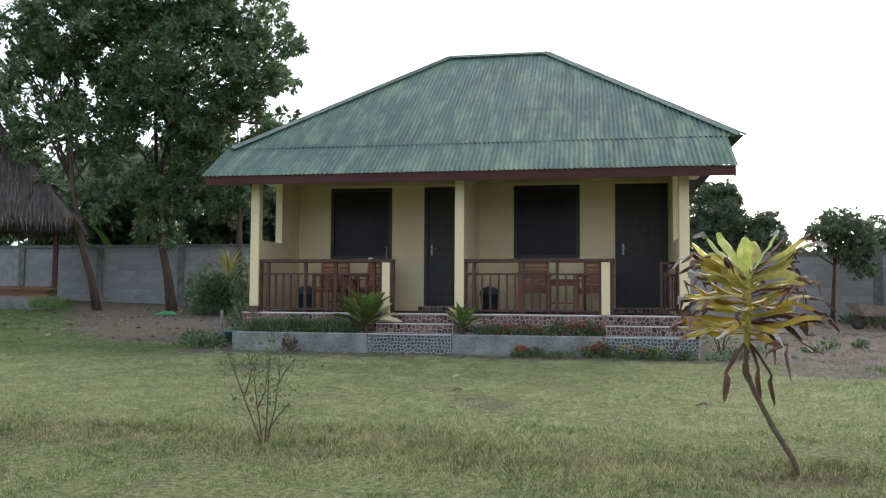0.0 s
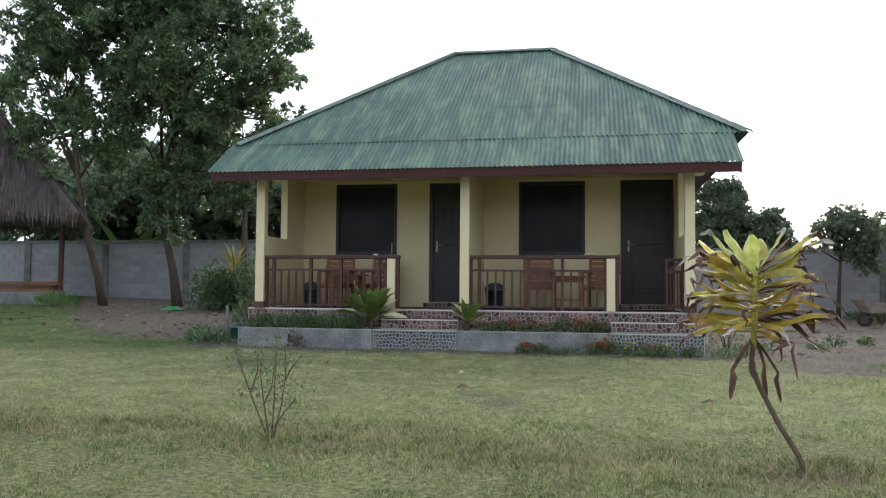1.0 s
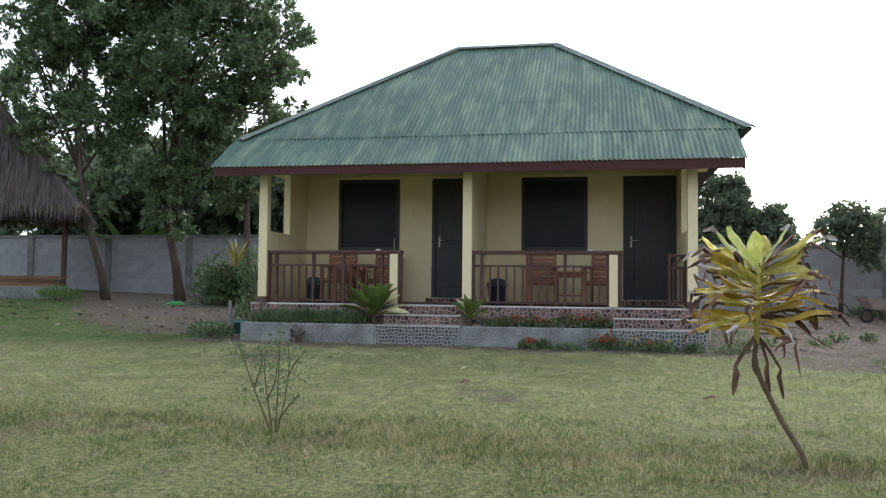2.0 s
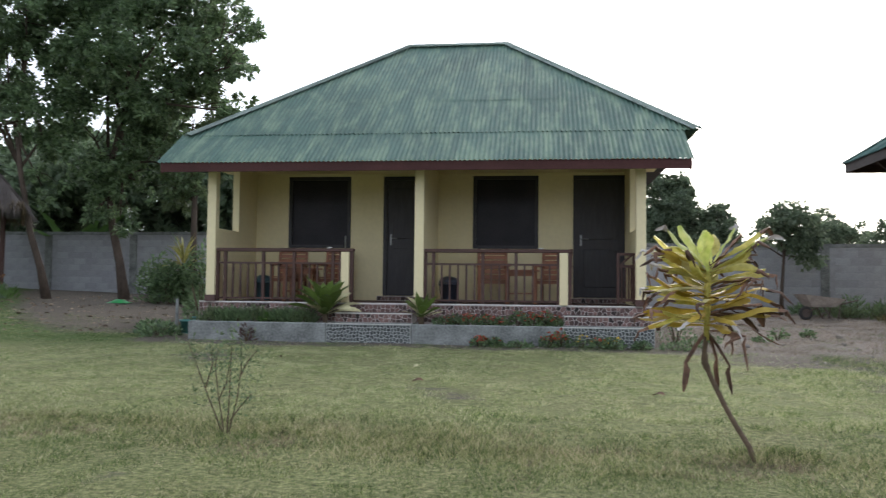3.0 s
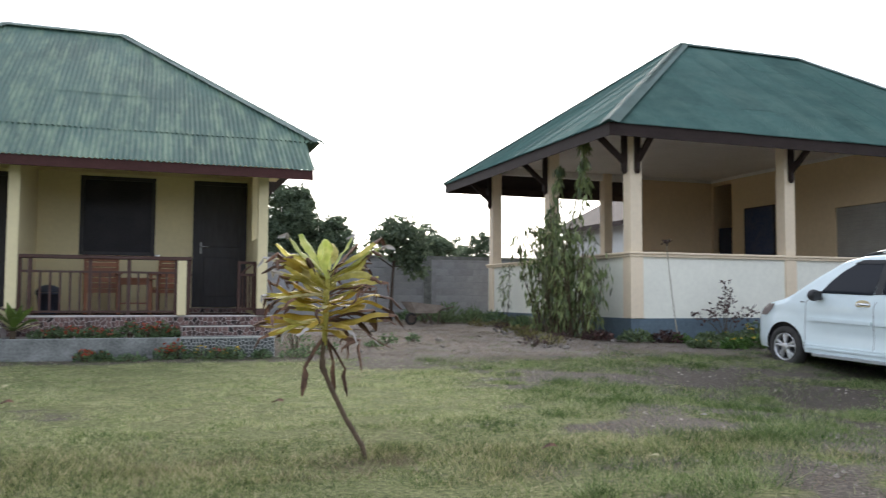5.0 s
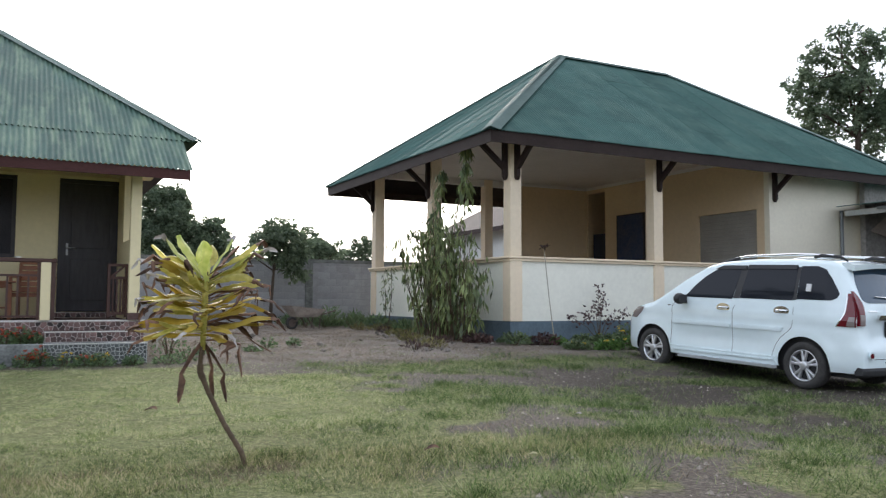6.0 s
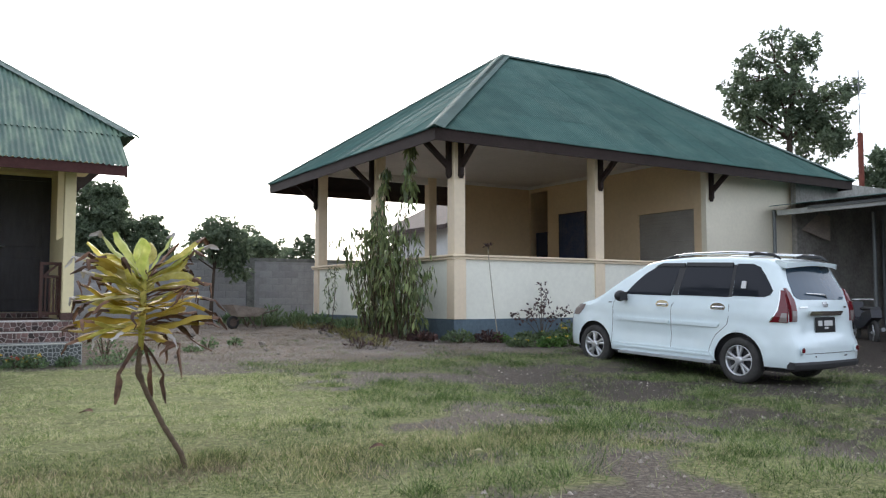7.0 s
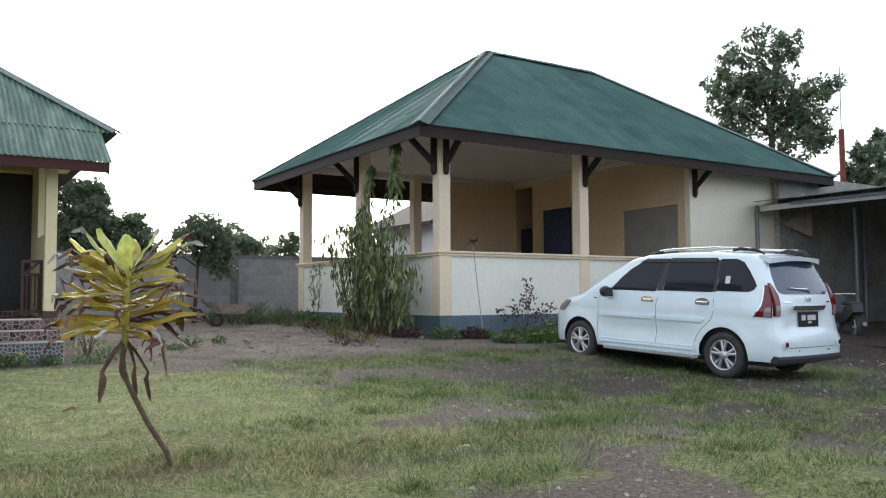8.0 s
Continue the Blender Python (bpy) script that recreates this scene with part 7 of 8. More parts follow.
# ---- carport ----
METAL = material("grey_painted_steel", (0.20, 0.21, 0.215), 0.5, 0.4, var=0.12, scale=3, fine=20, bump=0.05)
PALEBEAM = material("pale_grey_beam", (0.52, 0.53, 0.52), 0.5, 0.2, var=0.15, scale=3, fine=20, bump=0.05)
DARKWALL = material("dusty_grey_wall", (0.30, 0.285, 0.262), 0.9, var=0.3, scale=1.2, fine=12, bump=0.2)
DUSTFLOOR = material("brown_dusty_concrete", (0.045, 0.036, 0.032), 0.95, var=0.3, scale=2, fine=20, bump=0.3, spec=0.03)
carport = thing("carport", 24.5, -4.0, 0, 0, "dark open carport with a steel beam and iron roof", "carport")
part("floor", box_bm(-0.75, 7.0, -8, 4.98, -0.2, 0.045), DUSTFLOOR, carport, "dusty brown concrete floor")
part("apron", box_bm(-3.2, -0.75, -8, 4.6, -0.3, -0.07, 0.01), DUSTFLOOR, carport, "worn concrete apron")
part("gutter_beam", box_bm(-0.06, 0.06, -8, 4.95, 3.20, 3.34), PALEBEAM, carport, "grey steel beam")
part("gutter_lip", box_bm(-0.14, -0.06, -8, 4.0, 3.29, 3.36), METAL, carport)
for y in (-7, -5, -3, -1, 1, 3):
    bm = bmesh.new()
    prism(bm, [(0.06, 3.28), (7.0, 4.18), (7.0, 4.30), (0.06, 3.40)], y - 0.03, y + 0.03)
    part("rafter", fix(bm), METAL, carport)
roof_sheets(carport, ROOF_B, (-0.35, -8, 3.43), (0, 1, 0), (-1, 0, -0.13), 12.98, lambda s: -7.4, lambda s: 0.0, [-7.4, -3.6, 0.0], seed=51)
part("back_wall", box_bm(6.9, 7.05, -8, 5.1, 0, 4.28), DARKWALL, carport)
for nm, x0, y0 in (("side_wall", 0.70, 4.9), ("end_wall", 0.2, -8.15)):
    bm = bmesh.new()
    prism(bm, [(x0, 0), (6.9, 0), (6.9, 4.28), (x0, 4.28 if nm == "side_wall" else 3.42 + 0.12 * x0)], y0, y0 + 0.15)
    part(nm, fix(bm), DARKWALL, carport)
for x, y in ((4.6, 4.75), (2.2, 3.62)):
    bm = bmesh.new()
    tube(bm, [(x, y, 0.0), (x, y, 3.3)], 0.05, 10)
    part("post", fix(bm), METAL, carport, "pale grey steel post")
pipe = thing("drain_pipe", 24.52, PY - 0.07, ground_z(24.85, 1), 0, "grey drain pipe on the pavilion wall", "pipe")
bm = bmesh.new()
tube(bm, [(0, 0, 0), (0, 0, 3.25)], 0.045, 10)
part("pipe", fix(bm), METAL, pipe)
flap = thing("hinged_board", 25.98, 0.85, 3.06, 0, "pale brown board hinged open and held by a strut", "board")
part("board", box_bm(-0.5, 0.45, -0.42, 0.42, -0.015, 0.015, 0.003, pose(0, 0, 0, 64, 20, -25)), material("pale_plywood", (0.44, 0.37, 0.32), 0.8, var=0.2, scale=4, fine=30), flap)
bm = bmesh.new()
tube(bm, [(-0.25, 0.25, -0.75), (0.35, -0.1, -0.05)], 0.022, 8)
part("strut", fix(bm), METAL, flap)

bike = thing("motor_scooter", 23.3, -2.05, -0.07, 48, "dark parked motor scooter under the carport", "motorcycle")
for x in (-0.62, 0.62):
    bm = bmesh.new()
    lathe(bm, [(0.19, -0.04), (0.26, -0.045), (0.285, 0.0), (0.26, 0.045), (0.19, 0.04), (0.19, -0.04)], 24, pose(x, 0, 0.285))
    wl_ = part("wheel", fix(bm), TYRE, bike, smooth=True)
    bm = bmesh.new()
    lathe(bm, [(0.03, -0.05), (0.035, 0.0), (0.03, 0.05)], 12, pose(x, 0, 0.285))
    for q in range(5):
        a = 2 * math.pi * q / 5
        tube(bm, [(x + 0.03 * math.cos(a), 0, 0.285 + 0.03 * math.sin(a)), (x + 0.2 * math.cos(a), 0, 0.285 + 0.2 * math.sin(a))], 0.012, 6)
    part("spoked_hub", fix(bm), ALLOY, wl_)
BIKEBODY = paint("dark_blue_plastic", (0.012, 0.012, 0.018), 0.35, 0.2)
bm = bmesh.new()
prism(bm, [(-0.85, 0.62), (-0.35, 0.42), (0.15, 0.34), (0.38, 0.45), (0.45, 0.95), (0.38, 0.97), (0.28, 0.60), (0.0, 0.52), (-0.2, 0.72), (-0.8, 0.80)], -0.11, 0.11)
part("fairing", fix(bm), BIKEBODY, bike)
part("seat", box_bm(-0.80, -0.12, -0.13, 0.13, 0.77, 0.85, 0.03), BLACKPLASTIC, bike)
bm = bmesh.new()
tube(bm, [(0.62, 0, 0.285), (0.50, 0, 0.7), (0.42, 0, 1.0)], 0.03, 8)
part("fork", fix(bm), METAL, bike)
bm = bmesh.new()
tube(bm, [(0.30, -0.33, 1.02), (0.42, -0.12, 1.02), (0.42, 0.12, 1.02), (0.30, 0.33, 1.02)], 0.014, 8)
part("handlebar", fix(bm), CHROME, bike)
bm = bmesh.new()
tube(bm, [(-0.1, -0.14, 0.28), (-0.75, -0.16, 0.36)], [0.03, 0.05], 10)
part("exhaust", fix(bm), METAL, bike)

mast = thing("antenna_mast", 34.4, 4.5, 0.95, 0, "rusty red antenna mast with a thin aerial", "antenna")
bm = bmesh.new()
tube(bm, [(0, 0, 0), (0, 0, 6.2)], 0.10, 10)
part("pole", fix(bm), material("red_brown_rust", (0.16, 0.045, 0.03), 0.8, var=0.3, scale=4, fine=30), mast)
bm = bmesh.new()
tube(bm, [(0, 0, 6.2), (0, 0, 8.6)], 0.02, 6)
for z, w in ((8.3, 0.25), (8.0, 0.3), (7.7, 0.25)):
    tube(bm, [(-w, w * 0.6, z), (w, -w * 0.6, z)], 0.012, 5)
part("aerial", fix(bm), METAL, mast)

# ---- house behind the pavilion ----
back = thing("back_house", 25.4, 17.0, 0.4, 0, "white house with a brown roof behind the pavilion", "house")
WHITEWALL = material("white_house_paint", (0.68, 0.68, 0.66), 0.75, var=0.06, scale=1, fine=10)
part("wall", box_bm(-1.2, 8, 0, 5, -0.2, 3.9), WHITEWALL, back)
bm = bmesh.new()
prism(bm, [(-2.0, 3.55), (2.9, 6.0), (8.6, 3.4), (8.6, 3.55), (2.9, 6.2), (-2.0, 3.75)], -0.8, 5.8)
part("roof", fix(bm), material("brown_iron_roof", (0.05, 0.034, 0.03), 0.8, var=0.25, scale=2, fine=20), back)
bm = bmesh.new()
prism(bm, [(-1.2, 3.9), (8, 3.7), (2.9, 5.95)], 0.02, 0.1)
part("gable", fix(bm), WHITEWALL, back)
for x0, x1, z0, z1 in ((1.0, 1.5, 3.0, 3.35), (0.9, 1.6, 1.2, 2.5)):
    w = part("window", box_bm(x0, x1, -0.05, 0.03, z0, z1), DARKDOOR, back)
    part("pane", box_bm(x0 + 0.06, x1 - 0.06, -0.056, -0.051, z0 + 0.06, z1 - 0.06), GLASS_DARK, w)

# ---- wheelbarrow ----
RUSTY = material("weathered_grey_steel", (0.40, 0.36, 0.33), 0.8, 0.1, var=0.25, scale=5, fine=30, bump=0.2)
BARROWFRAME = material("rusty_brown_steel", (0.13, 0.10, 0.085), 0.85, 0.1, var=0.3, scale=8, fine=40, bump=0.2)
wb = thing("wheelbarrow", 11.70, 6.95, ground_z(11.70, 6.95) - 0.01, 8, "old grey wheelbarrow with a rusty tray on bare earth", "wheelbarrow")
bm = bmesh.new()
tray = []
for z, x0, x1, w in ((0.31, -0.14, 0.42, 0.20), (0.60, -0.36, 0.58, 0.32)):
    tray.append([bm.verts.new(p) for p in ((x0, -w, z - 0.0), (x1, -w, z - 0.10 * (z > 0.5)), (x1, w, z - 0.10 * (z > 0.5)), (x0, w, z))])
bm.faces.new(tray[0])
for i in range(4):
    bm.faces.new((tray[0][i], tray[0][(i + 1) % 4], tray[1][(i + 1) % 4], tray[1][i]))
bmesh.ops.solidify(bm, geom=bm.faces[:], thickness=0.012)
part("tray", fix(bm), RUSTY, wb, "dented rusty steel tray")
bm = bmesh.new()
lathe(bm, [(0.10, -0.035), (0.145, -0.04), (0.165, 0.0), (0.145, 0.04), (0.10, 0.035), (0.10, -0.035)], 24, pose(-0.20, 0, 0.165))
wl_ = part("wheel", fix(bm), TYRE, wb, "black rubber wheel", smooth=True)
bm = bmesh.new()
lathe(bm, [(0.0001, -0.02), (0.103, -0.02), (0.103, 0.02), (0.0001, 0.02)], 18, pose(-0.20, 0, 0.165))
part("hub", fix(bm), BARROWFRAME, wl_)
for s in (-1, 1):
    bm = bmesh.new()
    tube(bm, [(-0.20, s * 0.06, 0.165), (0.06, s * 0.14, 0.345), (0.5, s * 0.23, 0.38), (0.88, s * 0.27, 0.48)], 0.018, 8)
    part("handle", fix(bm), BARROWFRAME, wb)
    bm = bmesh.new()
    tube(bm, [(0.12, s * 0.17, 0.35), (0.32, s * 0.22, 0.0), (0.44, s * 0.22, 0.0), (0.50, s * 0.22, 0.38)], 0.016, 8)
    part("leg", fix(bm), BARROWFRAME, wb)

# ---- small things ----
STONE = material("pale_field_stone", (0.19, 0.17, 0.15), 0.9, var=0.3, scale=8, fine=50, bump=0.4, each=0.4, island=0.0)
rng = random.Random(17)
rock = None
for i in range(170):
    u = rng.random()
    x, y = (11.9 + 1.7 * u + rng.gauss(0, 0.2), -0.4 + 7.0 * u) if i < 120 else (rng.uniform(8, 14), rng.uniform(-1.5, 5))
    s = 0.012 + 0.055 * rng.random() ** 1.8
    if rock is None:
        bm = bmesh.new()
        bmesh.ops.create_icosphere(bm, subdivisions=1, radius=1)
        for v in bm.verts:
            v.co *= 1 + 0.35 * noise.noise(v.co * 1.7)
        rock = part("stone", bm, STONE, None)
        st = rock
    else:
        st = new("stone", rock.data)
    st.matrix_world = pose(x, y, ground_z(x, y) + s * 0.25, rng.uniform(0, 90), rng.uniform(0, 90), rng.uniform(0, 360)) @ Matrix.Diagonal((s, s * rng.uniform(0.7, 1.3), s * 0.7, 1))
    tagged(st, "small pale stone lying on bare earth", "stone", "loose stones")
for i, (x, y, s, m) in enumerate(((4.22, -5.1, 0.06, DRAC_D), (4.05, -3.9, 0.045, STRAP_CREAM), (8.2, -8.6, 0.03, STRAP_CREAM), (9.6, -7.2, 0.035, DRAC_P), (2.3, -3.2, 0.05, DRAC_D), (6.4, -5.6, 0.06, DRAC_D), (7.7, -8.2, 0.05, DRAC_D))):
    f = thing("fallen_leaf", x, y, ground_z(x, y) + 0.03, rng.uniform(0, 360), "curled dry leaf lying on the lawn", "leaf", "fallen leaves")
    bm = bmesh.new()
    strap(bm, (0, 0, 0), 0.0, 0.35, s * 2, s * 0.9, 0.9, 5, 0.5, 0.5)
    part("blade", bm, m, f, smooth=True)

# ---- gravel on the bare earth ----
GRAVEL = material("mixed_gravel", (0.09, 0.077, 0.066), 0.95, scale=20, fine=90, bump=0.3, color2=(0.30, 0.27, 0.235), island=0.55)
rg = np.random.default_rng(390)
M_ = 60000
x, y = rg.uniform(-9, 19, M_), -10.5 + 20 * rg.random(M_) ** 1.25
keep = (x > 5.5 - (y + 12.7) * 1.05) & ~((x > -0.2) & (x < 7.2) & (y > -0.9)) & ~((x > 14.2) & (y > 1.0)) & ~((x < -8.7) & (y > 5.5))
x, y = x[keep], y[keep]
keep = np.array([bare(a, c) for a, c in zip(x, y)]) > rg.uniform(0.45, 1.15, len(x)) + 0.6 * (x < 0)
x, y = x[keep], y[keep]
m_ = len(x)
s_ = 0.005 + 0.022 * rg.random(m_) ** 4
ang = rg.random(m_) * 6.28
base = np.array([[1, 0, 0], [-0.5, 0.87, 0], [-0.5, -0.87, 0], [0.05, 0.05, 0.9]])
rot_ = np.stack([np.stack([np.cos(ang), -np.sin(ang)], 1), np.stack([np.sin(ang), np.cos(ang)], 1)], 1)
V = np.einsum('nij,kj->nki', rot_, base[:, :2]) * s_[:, None, None] * rg.uniform(0.7, 1.3, (m_, 4, 1))
zz = np.array([ground_at(a, c) for a, c in zip(x, y)])
V = np.concatenate([V + np.stack([x, y], 1)[:, None, :], (zz[:, None] - 0.002 + base[None, :, 2] * s_[:, None])[:, :, None]], 2).reshape(-1, 3)
me = bpy.data.meshes.new("gravel")
me.vertices.add(4 * m_)
me.vertices.foreach_set("co", V.ravel())
b4 = np.arange(m_)[:, None] * 4
tri = np.concatenate([b4 + [0, 1, 3], b4 + [1, 2, 3], b4 + [2, 0, 3]], 1).reshape(-1)
me.loops.add(len(tri))
me.loops.foreach_set("vertex_index", tri.astype(np.int32))
me.polygons.add(3 * m_)
me.polygons.foreach_set("loop_start", np.arange(0, 9 * m_, 3, dtype=np.int32))
me.update(calc_edges=True)
me.materials.append(GRAVEL)
tagged(new("gravel", me), "loose grey and tan gravel on bare earth", "gravel", kind="stuff")

# ---- grass ----
GRASS = bpy.data.materials.new("grass_blades")
GRASS.use_nodes = True
n, l = GRASS.node_tree.nodes, GRASS.node_tree.links
geo = n.new("ShaderNodeNewGeometry")
rp = n.new("ShaderNodeValToRGB")
el = rp.color_ramp.elements
for p_, c_ in ((0.0, (0.05, 0.085, 0.026)), (0.36, (0.16, 0.225, 0.075)), (0.66, (0.29, 0.335, 0.128)), (1.0, (0.52, 0.48, 0.31))):
    e_ = el[0] if p_ == 0.0 else (el[len(el) - 1] if p_ == 1.0 else el.new(p_))
    e_.position, e_.color = p_, (*c_, 1)
co = n.new("ShaderNodeTexCoord")
nz = n.new("ShaderNodeTexNoise")
nz.inputs["Scale"].default_value, nz.inputs["Detail"].default_value, nz.inputs["Roughness"].default_value = 1.5, 6, 0.65
l.new(co.outputs["Object"], nz.inputs["Vector"])
ma = n.new("ShaderNodeMath")
ma.operation = 'MULTIPLY_ADD'
l.new(nz.outputs["Fac"], ma.inputs[0])
ma.inputs[1].default_value = 2.1
mb = n.new("ShaderNodeMath")
mb.operation = 'MULTIPLY_ADD'
l.new(geo.outputs["Random Per Island"], mb.inputs[0])
mb.inputs[1].default_value, mb.inputs[2].default_value = 1.35, -2.40
nf_ = n.new("ShaderNodeTexNoise")
nf_.inputs["Scale"].default_value, nf_.inputs["Detail"].default_value, nf_.inputs["Roughness"].default_value = 17, 5, 0.7
l.new(co.outputs["Object"], nf_.inputs["Vector"])
mc = n.new("ShaderNodeMath")
mc.operation = 'MULTIPLY_ADD'
l.new(nf_.outputs["Fac"], mc.inputs[0])
mc.inputs[1].default_value = 2.9
l.new(mb.outputs[0], mc.inputs[2])
l.new(mc.outputs[0], ma.inputs[2])
l.new(ma.outputs[0], rp.inputs["Fac"])
b = n["Principled BSDF"]
b.inputs["Roughness"].default_value = 0.7
b.inputs["Specular IOR Level"].default_value = 0.2
l.new(rp.outputs["Color"], b.inputs["Base Color"])
tr = n.new("ShaderNodeBsdfTranslucent")
l.new(rp.outputs["Color"], tr.inputs["Color"])
mx = n.new("ShaderNodeMixShader")
mx.inputs["Fac"].default_value = 0.4
l.new(b.outputs["BSDF"], mx.inputs[1])
l.new(tr.outputs["BSDF"], mx.inputs[2])
l.new(mx.outputs["Shader"], n["Material Output"].inputs["Surface"])


def blades(name, P, H, seed, label, spread=0.6, wide=0.085):
    """Single grass blades as slim triangles."""
    rg = np.random.default_rng(seed)
    n_ = len(P)
    a = rg.random(n_) * 2 * math.pi
    lean_ = rg.normal(size=(n_, 2)) * spread * H[:, None]
    w = np.clip(H * wide * 1.5, 0.0026, 0.0046) * rg.uniform(0.7, 1.3, n_)
    s = np.stack([np.cos(a) * w, np.sin(a) * w, np.zeros(n_)], 1)
    tip = P + np.stack([lean_[:, 0], lean_[:, 1], H], 1)
    V = np.stack([P - s * 0.5, P + s * 0.5, tip], 1).reshape(-1, 3)
    me = bpy.data.meshes.new(name)
    me.vertices.add(3 * n_)
    me.vertices.foreach_set("co", V.ravel())
    me.loops.add(3 * n_)
    me.loops.foreach_set("vertex_index", np.arange(3 * n_, dtype=np.int32))
    me.polygons.add(n_)
    me.polygons.foreach_set("loop_start", np.arange(0, 3 * n_, 3, dtype=np.int32))
    me.update(calc_edges=True)
    me.materials.append(GRASS)
    return tagged(new(name, me), label, "grass", kind="stuff")


# coarse tables of the ground's height and bareness over the lawn
TX0, TY0, TS = -14.0, -17.2, 0.25
TNX, TNY = int(36 / TS), int(22 / TS)
tabz = np.array([[ground_at(TX0 + i * TS, TY0 + j * TS) for i in range(TNX)] for j in range(TNY)])
tabb = np.array([[bare(TX0 + i * TS, TY0 + j * TS) for i in range(TNX)] for j in range(TNY)])


def look_up(tab, x, y):
    fx, fy = (x - TX0) / TS, (y - TY0) / TS
    i, j = np.clip(fx.astype(int), 0, TNX - 2), np.clip(fy.astype(int), 0, TNY - 2)
    u, v = fx - i, fy - j
    return tab[j, i] * (1 - u) * (1 - v) + tab[j, i + 1] * u * (1 - v) + tab[j + 1, i] * (1 - u) * v + tab[j + 1, i + 1] * u * v


def patches(x, y, cell, seed):
    """Smooth random values over the ground, 0 to 1, in cells of the given size."""
    tab = np.random.default_rng(seed).random((256, 256))
    fx, fy = x / cell + 900.3, y / cell + 900.7
    i, j = np.floor(fx).astype(int), np.floor(fy).astype(int)
    u, v = fx - i, fy - j
    u, v = u * u * (3 - 2 * u), v * v * (3 - 2 * v)
    i, j, i2, j2 = i % 256, j % 256, (i + 1) % 256, (j + 1) % 256
    return tab[j, i] * (1 - u) * (1 - v) + tab[j, i2] * u * (1 - v) + tab[j2, i] * (1 - u) * v + tab[j2, i2] * u * v


rg = np.random.default_rng(401)
N_ = 4600000
y = np.where(rg.random(N_) < 0.9, -10.6 + 14.6 * rg.random(N_) ** 1.5, rg.uniform(-17, -10.2, N_))
y = y - np.where(y < -9.7, rg.exponential(0.7, N_), 0.0) * (y > -10.7)
x = rg.uniform(-13.5, 21.5, N_)
# thinner towards the far sides of the grounds
aside = np.maximum(np.abs(x - 6.5 - 0.35 * (y + 12.7)) - 3.0 - 1.05 * np.maximum(0, y + 12.7), 0)
keep = rg.random(N_) < 0.06 + 0.94 * np.exp(-(aside / 2.2) ** 2)
x, y = x[keep], y[keep]
bb = look_up(tabb, x, y)
clump_ = 0.3 * patches(x, y, 0.075, 7) + 0.45 * patches(x, y, 0.22, 8) + 0.25 * patches(x, y, 0.7, 9)
keep = rg.random(len(x)) > np.clip(bb * 1.15 - 0.02 + rg.normal(size=len(x)) * 0.08, 0, 0.985)
keep &= rg.random(len(x)) < np.clip((clump_ - 0.32) * 3.8, 0.2, 1)
tufts_ = 0.55 * patches(x, y, 0.55, 21) + 0.45 * patches(x, y, 0.2, 22)
keep &= (x + 0.45 * np.maximum(0, -y - 5.0) < 9.0) | (y > -2) | (rg.random(len(x)) < np.clip((tufts_ - 0.44) * 7, 0.03, 1))
keep &= ~((x > -0.2) & (x < 7.2) & (y > -0.9)) & ~((x > 14.2) & (x < 16.3) & (y > -6.2) & (y < -2.0) & (rg.random(len(x)) < 0.6)) & ~((x > 14.2) & (y > 1.0)) & ~((x < -8.7) & (y > 6.3))
x, y = x[keep], y[keep]
east = np.clip((x - 7.2) / 2.5, 0, 1) * np.clip((-y - 1.5) / 1.5, 0, 1)
tuft = 0.65 * patches(x, y, 0.8, 15) + 0.35 * patches(x, y, 0.35, 16)
H = (0.012 + 0.010 * rg.random(len(x))) + 0.050 * np.clip(tuft - 0.5, 0, 1) * (0.2 + 2.0 * east) + 0.008 * east
H *= rg.uniform(0.6, 1.3, len(x)) * (0.35 + 1.4 * (0.4 * patches(x, y, 0.075, 7) + 0.6 * patches(x, y, 0.22, 8)))
yard = x + 0.45 * np.maximum(0, -y - 5.0) + rg.normal(size=len(x)) * 0.7 > 9.2
# darker blades in the west carry the trees' shade in their colour
yard = np.where(x < 5, (y + rg.normal(size=len(x)) * 0.6 > -2.6 + 0.25 * (x + 2)) & (x < 0), yard)
G_ = np.stack([x, y, look_up(tabz, x, y) - 0.004], 1)
near_ = ~yard & (y + rg.normal(size=len(y)) * 0.35 < -6.9)
blades("lawn_grass", G_[~yard & ~near_], H[~yard & ~near_], 402, "short mown green and straw-coloured lawn grass")
# darker, greener blades for the near part of the lawn
GRASS_NEAR = GRASS.copy()
GRASS_NEAR.name = "rougher_lawn_blades"
for nd in GRASS_NEAR.node_tree.nodes:
    if nd.type == 'MATH' and abs(nd.inputs[1].default_value - 1.35) < 1e-3:
        nd.inputs[2].default_value = -2.80
blades("rough_lawn_grass", G_[near_], H[near_] * 1.0, 407, "darker, greener lawn grass in the near part of the lawn").data.materials[0] = GRASS_NEAR
GRASS_YARD = GRASS.copy()
GRASS_YARD.name = "green_yard_grass_blades"
for nd in GRASS_YARD.node_tree.nodes:
    if nd.type == 'MATH' and abs(nd.inputs[1].default_value - 1.35) < 1e-3:
        nd.inputs[2].default_value = -2.82
for nd in GRASS_YARD.node_tree.nodes:
    if nd.type == 'VALTORGB':
        for e_ in nd.color_ramp.elements:
            e_.color = (e_.color[0] * 0.86, e_.color[1] * 0.86, e_.color[2] * 0.9, 1)
yard_grass = blades("yard_grass", G_[yard], H[yard], 403, "patchy green grass between bare earth on the drive, tree-shade dark green to the west")
yard_grass.data.materials[0] = GRASS_YARD
